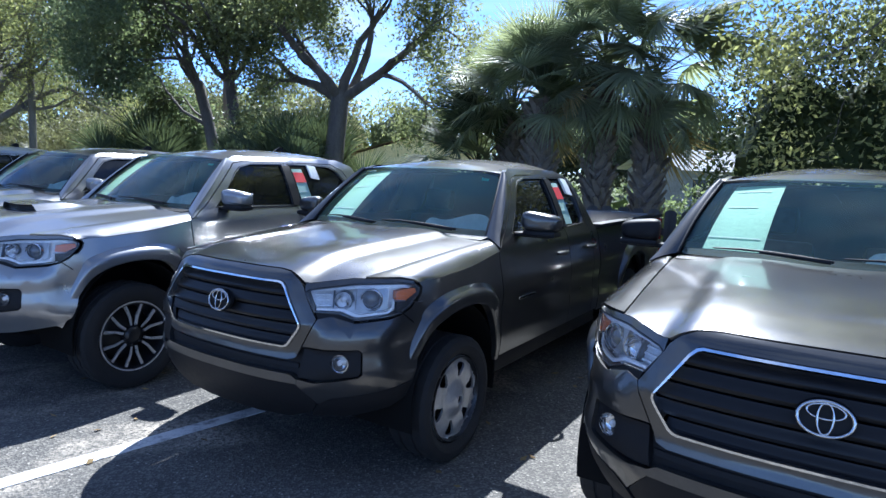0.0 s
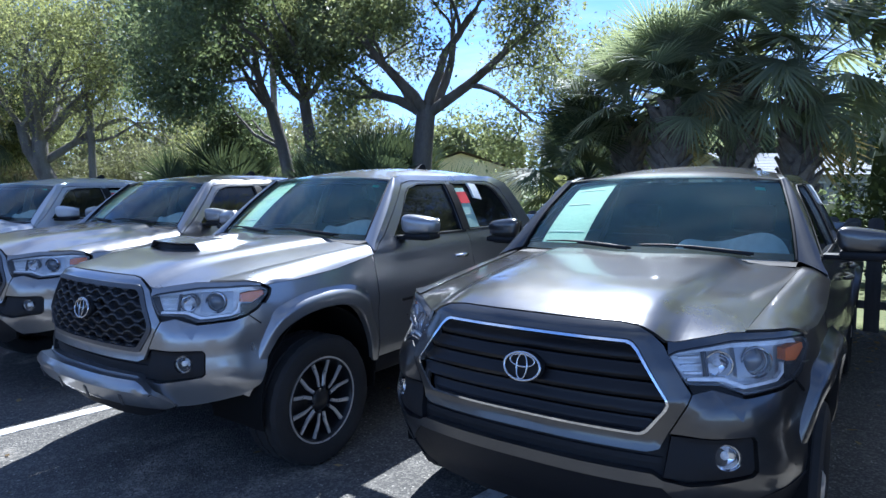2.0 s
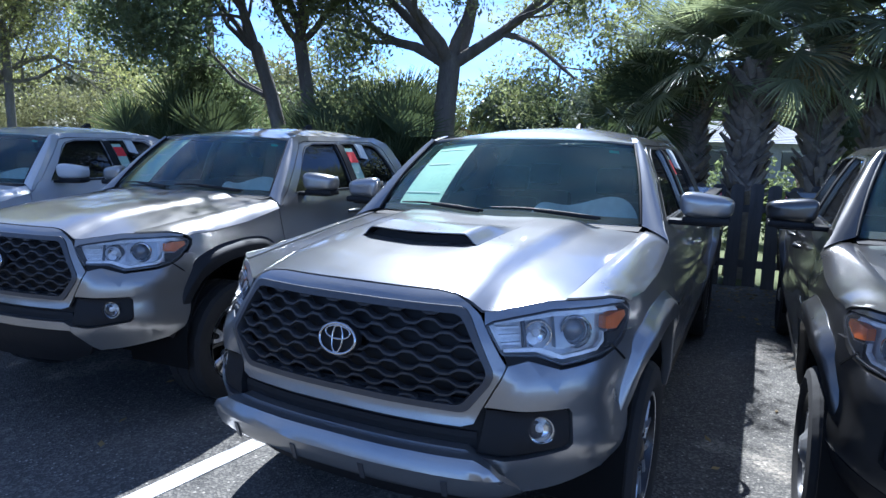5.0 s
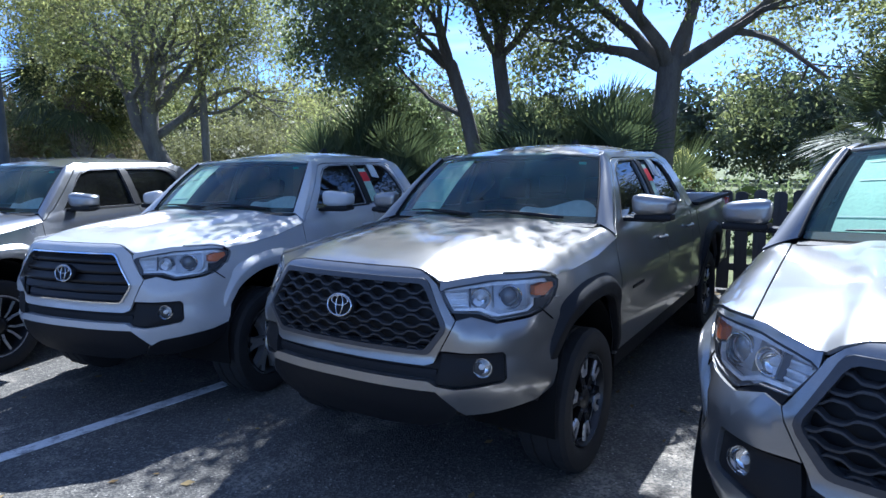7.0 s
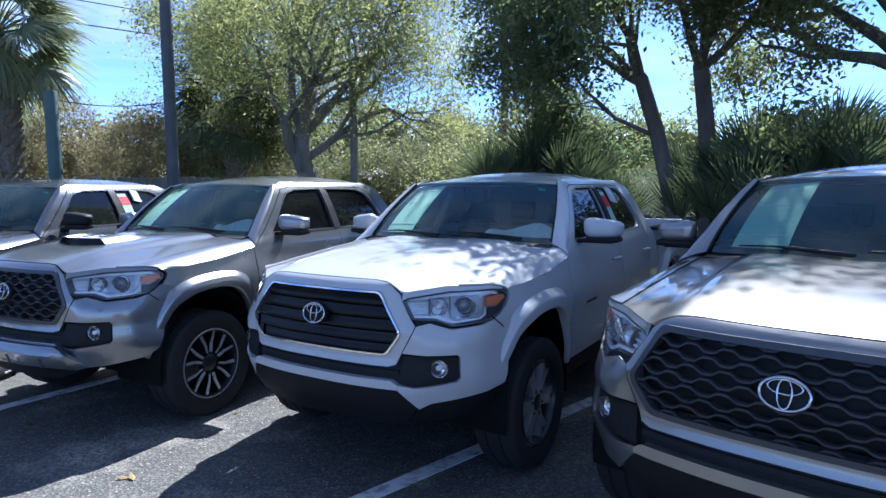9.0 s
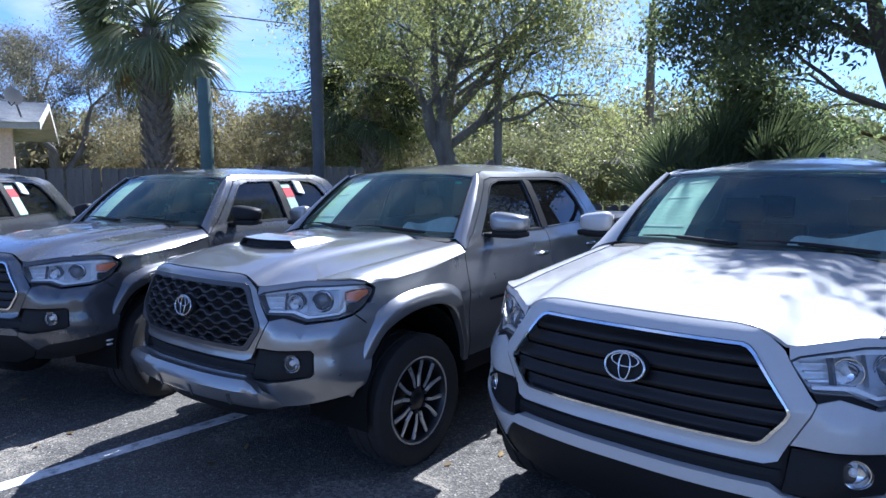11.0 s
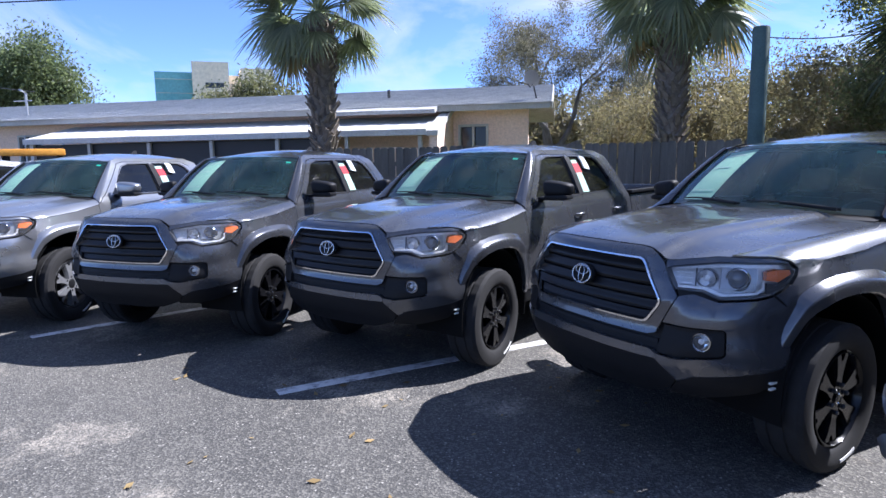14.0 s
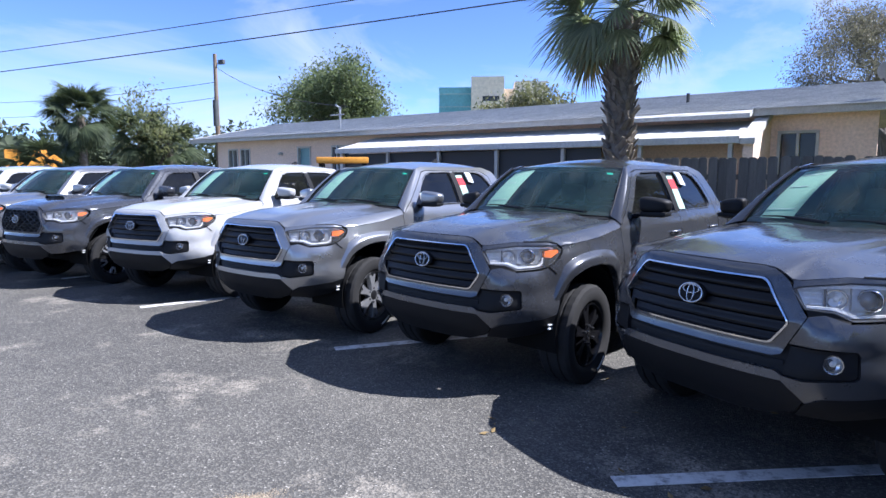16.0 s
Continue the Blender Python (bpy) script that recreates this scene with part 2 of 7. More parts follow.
def settle_mesh(bm, me, angle=38, weld=0.0002):
    if weld:
        bmesh.ops.remove_doubles(bm, verts=bm.verts, dist=weld)
    bmesh.ops.recalc_face_normals(bm, faces=bm.faces)
    limit = radians(angle)
    for f in bm.faces:
        f.smooth = angle > 0
    for e in bm.edges:
        e.smooth = len(e.link_faces) == 2 and e.calc_face_angle(9) < limit
    bm.to_mesh(me)
    bm.free()
    return me


def part(name, bm, material, parent=None, label="", angle=38, weld=0.0002):
    """Links a bmesh (or a ready mesh) as one object under a thing or part."""
    if isinstance(bm, bpy.types.Mesh):
        me = bm
    else:
        me = bpy.data.meshes.new(name)
        settle_mesh(bm, me, angle, weld)
    if not me.materials:
        me.materials.append(None)
    ob = new(name, me)
    ob.material_slots[0].link = "OBJECT"
    ob.material_slots[0].material = material
    if parent:
        ob.parent = parent
    if label:
        ob["label"] = label
    return ob


def empty(name, m, label="", category="", group="", kind=""):
    ob = new(name)
    ob.empty_display_size = 0.2
    ob.matrix_world = m
    return tagged(ob, label, category, group, kind)


def box(bm, x0, x1, y0, y1, z0, z1, bevel=0.0, m=None):
    r = bmesh.ops.create_cube(bm, size=1)
    t = Matrix.Translation(((x0 + x1) / 2, (y0 + y1) / 2, (z0 + z1) / 2)) @ Matrix.Diagonal((x1 - x0, y1 - y0, z1 - z0, 1))
    bmesh.ops.transform(bm, matrix=t, verts=r["verts"])
    vs = r["verts"]
    if bevel:
        es = list({e for v in vs for e in v.link_edges})
        got = bmesh.ops.bevel(bm, geom=es, offset=bevel, segments=2, affect="EDGES", profile=0.6)
        vs = list({v for f in got["faces"] for v in f.verts} | {v for v in vs if v.is_valid})
    if m is not None:
        bmesh.ops.transform(bm, matrix=m, verts=[v for v in vs if v.is_valid])
    return vs


def box_bm(*a, **k):
    bm = bmesh.new()
    box(bm, *a, **k)
    return settle_mesh(bm, bpy.data.meshes.new("block"), 30, 0)


def tube(bm, pts, radii, sides=8, cap=True):
    """A swept round limb through pts."""
    pts = [Vector(p) for p in pts]
    if isinstance(radii, (int, float)):
        radii = [radii] * len(pts)
    rings = []
    up = Vector((0.13, 0.31, 0.94)).normalized()
    for i, p in enumerate(pts):
        d = (pts[min(i + 1, len(pts) - 1)] - pts[max(i - 1, 0)]).normalized()
        a = d.cross(up)
        if a.length < 0.1:
            a = d.cross(Vector((1, 0, 0)))
        a.normalize()
        b = d.cross(a)
        rings.append([bm.verts.new(p + radii[i] * (math.cos(2 * math.pi * k / sides) * a + math.sin(2 * math.pi * k / sides) * b)) for k in range(sides)])
    for r0, r1 in zip(rings, rings[1:]):
        for k in range(sides):
            bm.faces.new((r0[k], r0[(k + 1) % sides], r1[(k + 1) % sides], r1[k]))
    if cap:
        bm.faces.new(list(reversed(rings[0])))
        bm.faces.new(rings[-1])
    return rings


def lathe(bm, profile, seg=48, axis="x", centre=(0, 0, 0)):
    """profile: (radius, along) pairs turned round the axis."""
    rows = []
    c = Vector(centre)
    for r, a in profile:
        row = []
        for k in range(seg):
            t = 2 * math.pi * k / seg
            p = {"x": (a, r * math.cos(t), r * math.sin(t)), "y": (r * math.cos(t), a, r * math.sin(t)), "z": (r * math.cos(t), r * math.sin(t), a)}[axis]
            row.append(bm.verts.new(c + Vector(p)))
        rows.append(row)
    for a, b in zip(rows, rows[1:]):
        for k in range(seg):
            bm.faces.new((a[k], a[(k + 1) % seg], b[(k + 1) % seg], b[k]))
    return rows


def sheet(outer, holes, fmap, thick, ustep=0.05, vstep=0.06, name="panel", angle=38):
    """A curved plate: a flat outline with holes, cut fine, laid on the surface fmap(u, v, d) and given thickness."""
    bm = bmesh.new()
    es = []
    for loop in (outer, *holes):
        vs = [bm.verts.new((u, v, 0)) for u, v in loop]
        es += [bm.edges.new((a, b)) for a, b in zip(vs, vs[1:] + vs[:1])]
    bmesh.ops.triangle_fill(bm, use_beauty=True, use_dissolve=False, edges=es, normal=(0, 0, 1))
    us = [p[0] for p in outer]
    vs_ = [p[1] for p in outer]
    for ax, lo, hi, st in ((0, min(us), max(us), ustep), (1, min(vs_), max(vs_), vstep)):
        n = int((hi - lo) / st)
        for k in range(1, n + 1):
            at = lo + (hi - lo) * k / (n + 1)
            co, no = [0, 0, 0], [0, 0, 0]
            co[ax], no[ax] = at, 1
            bmesh.ops.bisect_plane(bm, geom=bm.verts[:] + bm.edges[:] + bm.faces[:], plane_co=co, plane_no=no, dist=1e-5)
    bmesh.ops.remove_doubles(bm, verts=bm.verts, dist=1e-5)
    bm.verts.index_update()
    uv = [(v.co.x, v.co.y) for v in bm.verts]
    n = len(uv)
    if not thick:
        faces = [[v.index for v in f.verts] for f in bm.faces]
        bm.free()
        return mesh_from(name, [fmap(u, v, 0.0) for u, v in uv], faces, angle)
    verts = [fmap(u, v, 0.0) for u, v in uv] + [fmap(u, v, -thick) for u, v in uv]
    faces = []
    for f in bm.faces:
        idx = [v.index for v in f.verts]
        faces.append(idx)
        faces.append([i + n for i in reversed(idx)])
    for e in bm.edges:
        if e.is_boundary:
            a, b = (v.index for v in e.verts)
            faces.append((a, b, b + n, a + n))
    bm.free()
    return mesh_from(name, verts, faces, angle)


def arc(cu, cv, ru, rv, a0, a1, n=16):
    return [(cu + ru * math.cos(radians(a0 + (a1 - a0) * k / n)), cv + rv * math.sin(radians(a0 + (a1 - a0) * k / n))) for k in range(n + 1)]


def grid(fn, nu, nv, thick=0.0, name="skin", angle=38):
    """A skin fn(u, v) over the unit square, with thickness along its normals."""
    pts = [[Vector(fn(i / nu, j / nv)) for j in range(nv + 1)] for i in range(nu + 1)]
    verts = [p for row in pts for p in row]
    k = nv + 1
    faces = [(i * k + j, (i + 1) * k + j, (i + 1) * k + j + 1, i * k + j + 1) for i in range(nu) for j in range(nv)]
    if thick:
        n = len(verts)
        back = []
        for i in range(nu + 1):
            for j in range(nv + 1):
                du = pts[min(i + 1, nu)][j] - pts[max(i - 1, 0)][j]
                dv = pts[i][min(j + 1, nv)] - pts[i][max(j - 1, 0)]
                back.append(pts[i][j] - du.cross(dv).normalized() * thick)
        verts = verts + back
        faces = faces + [tuple(reversed([x + n for x in f])) for f in faces]
        rim = [i * k for i in range(nu + 1)] + [nu * k + j for j in range(1, k)] + [i * k + nv for i in range(nu - 1, -1, -1)] + [j for j in range(nv - 1, 0, -1)]
        faces += [(a, b, b + n, a + n) for a, b in zip(rim, rim[1:] + rim[:1])]
    return mesh_from(name, verts, faces, angle)


def smoothstep(a, b, x):
    t = min(1.0, max(0.0, (x - a) / (b - a)))
    return t * t * (3 - 2 * t)

# ---- pickup truck: x to its left, y to its back, z up, from the ground under the front axle ----
_PX = [0.0, 0.25, 0.5, 0.64, 0.76, 0.85, 0.905, 0.925]
_PY = [-0.905, -0.897, -0.855, -0.775, -0.650, -0.475, -0.27, -0.05]


def _spline(cx, cy, n=24):
    pts = []
    px = [-cx[1]] + cx + [2 * cx[-1] - cx[-2]]
    py = [cy[1]] + cy + [2 * cy[-1] - cy[-2]]
    for i in range(1, len(px) - 2):
        for k in range(n):
            t = k / n
            w = (-t + 2 * t * t - t ** 3, 2 - 5 * t * t + 3 * t ** 3, t + 4 * t * t - 3 * t ** 3, -t * t + t ** 3)
            pts.append((0.5 * sum(w[j] * px[i - 1 + j] for j in range(4)), 0.5 * sum(w[j] * py[i - 1 + j] for j in range(4))))
    pts.append((cx[-1], cy[-1]))
    return np.array(pts)


_PLAN = _spline(_PX, _PY)
_ARC = np.r_[0, np.cumsum(np.linalg.norm(np.diff(_PLAN, axis=0), axis=1))]


def nose(s, z, d=0.0):
    """The front's outer surface: s along its plan from the middle (left positive), z up, d outwards."""
    a = abs(s)
    x, y = np.interp(a, _ARC, _PLAN[:, 0]), np.interp(a, _ARC, _PLAN[:, 1])
    x2, y2 = np.interp(a + 0.01, _ARC, _PLAN[:, 0]), np.interp(a + 0.01, _ARC, _PLAN[:, 1])
    x1, y1 = np.interp(max(a - 0.01, 0), _ARC, _PLAN[:, 0]), np.interp(max(a - 0.01, 0), _ARC, _PLAN[:, 1])
    tx, ty = x2 - x1, y2 - y1
    ln = math.hypot(tx, ty)
    nx, ny = ty / ln, -tx / ln
    lean = np.interp(z, [0.40, 0.50, 0.60, 0.68, 0.76, 0.90, 1.00, 1.10, 1.17], [-0.07, -0.01, 0.02, 0.015, -0.008, 0.0, -0.022, -0.055, -0.09])
    lean = lean * (1 + 0.55 * smoothstep(0.42, 0.6, a) - 1.15 * smoothstep(0.74, 1.04, a)) if z > 0.9 else lean
    shelf = float(np.interp(z, [0.56, 0.66, 0.78, 0.835, 0.925], [0.0, 0.02, 0.032, 0.030, -0.004]))
    off = d + lean + shelf * smoothstep(0.54, 0.66, a) * (1 - smoothstep(0.90, 1.06, a))
    x, y = x + nx * off * (1 if a > 0.001 else 0), y + ny * off
    return (math.copysign(x, s), y, z)


def half_width(y):
    return float(np.interp(y, [-0.63, -0.46, -0.25, 0.0, 0.5, 3.7, 4.2, 4.36], [0.765, 0.852, 0.908, 0.924, 0.926, 0.926, 0.915, 0.885]))


_FZ = [0.36, 0.50, 0.62, 0.80, 0.90, 0.96, 1.08, 1.18, 1.235, 1.30, 1.45, 1.58, 1.64, 1.68]
_FX = [-0.07, -0.022, -0.004, -0.012, 0.0, -0.006, -0.030, -0.048, -0.085, -0.112, -0.178, -0.248, -0.295, -0.345]


def flank(side):
    """The outer surface of the truck's side: u along y, v up, d outwards; side 1 is its left."""
    def fm(y, z, d):
        return (side * (half_width(y) + float(np.interp(z, _FZ, _FX)) + d), y, z)
    return fm


def hood_z(x, y):
    zc = float(np.interp(y, [-0.86, -0.78, -0.60, -0.30, 0.10, 0.50], [1.145, 1.172, 1.200, 1.228, 1.252, 1.268]))
    a = abs(x)
    drop = float(np.interp(y, [-0.85, -0.5, 0.5], [0.115, 0.085, 0.036]))
    edge = 0.44 + 0.07 * (y + 0.5)
    rise = smoothstep(-0.85, -0.45, y)
    dome = (0.010 + 0.012 * rise) * (1 - smoothstep(edge - 0.045, edge + 0.05, a)) - 0.010 * (1 - smoothstep(0.06, 0.34, a))
    return zc - drop * (a / 0.74) ** 2.6 + dome - 0.012


def crown(s, p, d=0.0):
    """The front carried on over its top edge, rolling back towards the hood."""
    if p <= 1.09:
        return nose(s, p, d)
    a = Vector(nose(s, 1.09, 0.0))
    n = (Vector(nose(s, 1.09, 0.05)) - a).normalized()
    r, t0 = 0.085, 0.32
    t = t0 + (p - 1.09) / r
    up = Vector((0, 0, 1))
    return a + n * (r * (math.cos(t) - math.cos(t0)) + d * math.cos(t)) + up * (r * (math.sin(t) - math.sin(t0)) + d * math.sin(t))


SEAM_S = 0.843


def front_edge(s):
    """Where hood and fender end in front: round the grille shell, then along the lamp's top."""
    p = float(np.interp(abs(s), [0, 0.34, 0.41, 0.46, 0.505, 0.545, 0.78, 1.02, 1.10, 1.14], [1.166, 1.164, 1.151, 1.124, 1.092, 1.088, 1.115, 1.113, 1.094, 1.072]))
    return Vector(crown(s, p))


def hood_back(x):
    return 0.345 + 0.14 * (abs(x) / 0.75) ** 2


def seam_x(y):
    return 0.705 + 0.055 * (y + 0.55)


def crest_z(y):
    return float(np.interp(y, [-0.56, -0.36, -0.2, 0.1, 0.45, 0.52], [1.098, 1.090, 1.086, 1.110, 1.165, 1.186]))


def glass_edge(v):
    """The windshield's left edge, from its foot to its top."""
    return Vector((0.738, 0.520, 1.243)).lerp(Vector((0.606, 0.945, 1.632)), v) + Vector((0.012, -0.012, 0.012)) * math.sin(math.pi * v)


def bow(q, v):
    """How far the glass swells forwards between its edges."""
    return 0.17 * (1 - q * q) * (1 - 0.58 * v)


def roof_z(x, y):
    zc = float(np.interp(y, [0.90, 1.05, 1.3, 1.6, 2.0, 2.35, 2.75], [1.655, 1.690, 1.722, 1.738, 1.736, 1.716, 1.665]))
    return zc - (zc - 1.652 + 0.01) * (abs(x) / 0.62) ** 2.4


MESHES = {}


def cached(key, make):
    if key not in MESHES:
        MESHES[key] = make()
    return MESHES[key]


def mirror_mesh(me):
    """The same mesh on the other side of the truck."""
    c = me.copy()
    bm = bmesh.new()
    bm.from_mesh(c)
    for v in bm.verts:
        v.co.x = -v.co.x
    bmesh.ops.reverse_faces(bm, faces=bm.faces)
    bm.to_mesh(c)
    bm.free()
    return c


_HEX = [(0.372, 1.091), (0.392, 1.084), (0.412, 1.064), (0.514, 0.905), (0.517, 0.888), (0.508, 0.868), (0.452, 0.790), (0.436, 0.779), (0.418, 0.776)]
HEX_OUT = _HEX[::-1] + [(-u, v) for u, v in _HEX]


_SPORT = [(0.428, 1.104), (0.448, 1.096), (0.466, 1.074), (0.546, 0.915), (0.549, 0.892), (0.540, 0.868), (0.474, 0.780), (0.458, 0.769), (0.440, 0.766)]
HEX_SPORT = _SPORT[::-1] + [(-u, v) for u, v in _SPORT]


def shrink(poly, k, centre=(0, 0.93)):
    return [(centre[0] + (u - centre[0]) * (1 - k / 0.5), centre[1] + (v - centre[1]) * (1 - k / 0.155)) for u, v in poly]


HEX_IN = shrink(HEX_OUT, 0.0095)
HEX_IN2 = shrink(HEX_SPORT, 0.022)


def hex_half(z, inset=0.03):
    return float(np.interp(z, [0.776, 0.790, 0.868, 0.888, 0.905, 1.064, 1.091], [0.418, 0.452, 0.508, 0.517, 0.514, 0.412, 0.372])) - inset


def sport_half(z):
    return float(np.interp(z, [0.766, 0.780, 0.868, 0.892, 0.915, 1.074, 1.104], [0.440, 0.474, 0.540, 0.549, 0.546, 0.466, 0.428])) - 0.018


def at_offset(fm, k):
    return lambda u, v, d: fm(u, v, d + k)


HEADLIGHT = [(0.516, 1.043), (0.545, 1.056), (0.78, 1.082), (1.02, 1.087), (1.10, 1.079), (1.135, 1.056), (1.13, 1.035), (1.07, 0.972), (1.01, 0.940), (0.94, 0.926), (0.78, 0.918), (0.70, 0.950), (0.578, 0.957)]
CHEEK = [(0.523, 0.790), (0.596, 0.925), (0.665, 0.938), (0.775, 0.906), (0.95, 0.914), (1.015, 0.930), (1.075, 0.960), (1.10, 0.985), (1.15, 0.985), (1.13, 0.80), (1.09, 0.58),
         (0.98, 0.525), (0.74, 0.497), (0.635, 0.492), (0.60, 0.515), (0.50, 0.612), (0.50, 0.634), (0.585, 0.622), (0.79, 0.648), (0.808, 0.665), (0.81, 0.765), (0.795, 0.784)]
FASCIA = [(-0.34, 1.155), (0.34, 1.155), (0.407, 1.142), (0.453, 1.114), (0.498, 1.075), (0.512, 1.048), (0.570, 0.955), (0.590, 0.925), (0.517, 0.790), (0.490, 0.735), (0.45, 0.722), (-0.45, 0.722),
          (-0.490, 0.735), (-0.517, 0.790), (-0.590, 0.925), (-0.570, 0.955), (-0.512, 1.048), (-0.498, 1.075), (-0.453, 1.114), (-0.407, 1.142)]


def wave_mesh():
    """The sport grille: rows of wavy bars that meet as flattened cells."""
    bm = bmesh.new()
    rows, pitch, amp = 9, 0.0365, 0.0092
    for r in range(rows):
        zc = 0.788 + r * pitch
        h = sport_half(zc)
        n = int(2 * h / 0.012)
        prev = None
        ph = math.pi * (r % 2)
        for k in range(n + 1):
            s = -h + 2 * h * k / n
            w = math.cos(2 * math.pi * s / 0.128 + ph)
            z = zc + amp * max(-1, min(1, 1.6 * w))
            t = 0.0052 + 0.0012 * abs(w)
            quad = [bm.verts.new(nose(s, z + t * a, b)) for a, b in ((1, -0.012), (0.6, -0.004), (-0.6, -0.004), (-1, -0.012), (-1, -0.03), (1, -0.03))]
            if prev:
                for q in range(6):
                    bm.faces.new((prev[q], quad[q], quad[(q + 1) % 6], prev[(q + 1) % 6]))
            prev = quad
    me = bpy.data.meshes.new("mesh_insert")
    return settle_mesh(bm, me, 50)


def slat(z, h):
    """One grille bar: a rounded front edge that leans back upwards, as wide as the opening."""
    lo, hi = hex_half(z - h, 0.004), hex_half(z + h, 0.004)

    def fm(s, v, d):
        t = (v - z) / h
        return nose(s, v, d - 0.012 - 0.016 * smoothstep(-0.5, 1.0, t) - 0.008 * smoothstep(-0.5, -1.0, t))
    return sheet([(-lo, z - h), (lo, z - h), (hi, z + h), (-hi, z + h)], [], fm, 0.014, 0.06, 0.008, "grille_bar")


def ring_at(s, z, rx, rz, wire, d, name, segs=40, sides=8, tilt=0.0):
    """An oval wire ring lying on the front."""
    bm = bmesh.new()
    rings = []
    for k in range(segs):
        t = 2 * math.pi * k / segs
        c = Vector(nose(s + rx * math.cos(t), z + rz * math.sin(t), d))
        o = Vector((math.cos(t) * rx, 0, math.sin(t) * rz)).normalized()
        rings.append([bm.verts.new(c + wire * (math.cos(a) * o + 0.8 * math.sin(a) * Vector((0, -1, 0)))) for a in (2 * math.pi * j / sides for j in range(sides))])
    for a, b in zip(rings, rings[1:] + rings[:1]):
        for j in range(sides):
            bm.faces.new((a[j], a[(j + 1) % sides], b[(j + 1) % sides], b[j]))
    return settle_mesh(bm, bpy.data.meshes.new(name), 60)


# the front wheel opening, the crest of its flare and the flare's outer edge, from the front round to the back (y, z)
ARCH_OPEN = [(-0.485, 0.50), (-0.425, 0.66), (-0.365, 0.775), (-0.300, 0.845), (-0.200, 0.892), (-0.060, 0.915), (0.080, 0.912), (0.180, 0.882), (0.255, 0.820), (0.312, 0.715), (0.360, 0.53)]
ARCH_CREST = [(-0.515, 0.52), (-0.452, 0.69), (-0.395, 0.820), (-0.325, 0.905), (-0.215, 0.955), (-0.065, 0.976), (0.095, 0.978), (0.205, 0.955), (0.287, 0.890), (0.343, 0.775), (0.388, 0.57)]
ARCH_EDGE = [(-0.520, 0.53), (-0.468, 0.69), (-0.412, 0.832), (-0.348, 0.938), (-0.225, 0.993), (-0.065, 1.016), (0.105, 1.018), (0.228, 1.002), (0.318, 0.948), (0.380, 0.820), (0.430, 0.60)]


def along(line, u):
    """A point of a line of corners, rounded between them; u runs from 0 to 1."""
    n = len(line) - 1
    i = min(int(u * n), n - 1)
    t = u * n - i
    p = [line[min(max(i + k, 0), n)] for k in (-1, 0, 1, 2)]
    w = (-t + 2 * t * t - t ** 3, 2 - 5 * t * t + 3 * t ** 3, t + 4 * t * t - 3 * t ** 3, -t * t + t ** 3)
    return tuple(0.5 * sum(w[k] * p[k][j] for k in range(4)) for j in (0, 1))


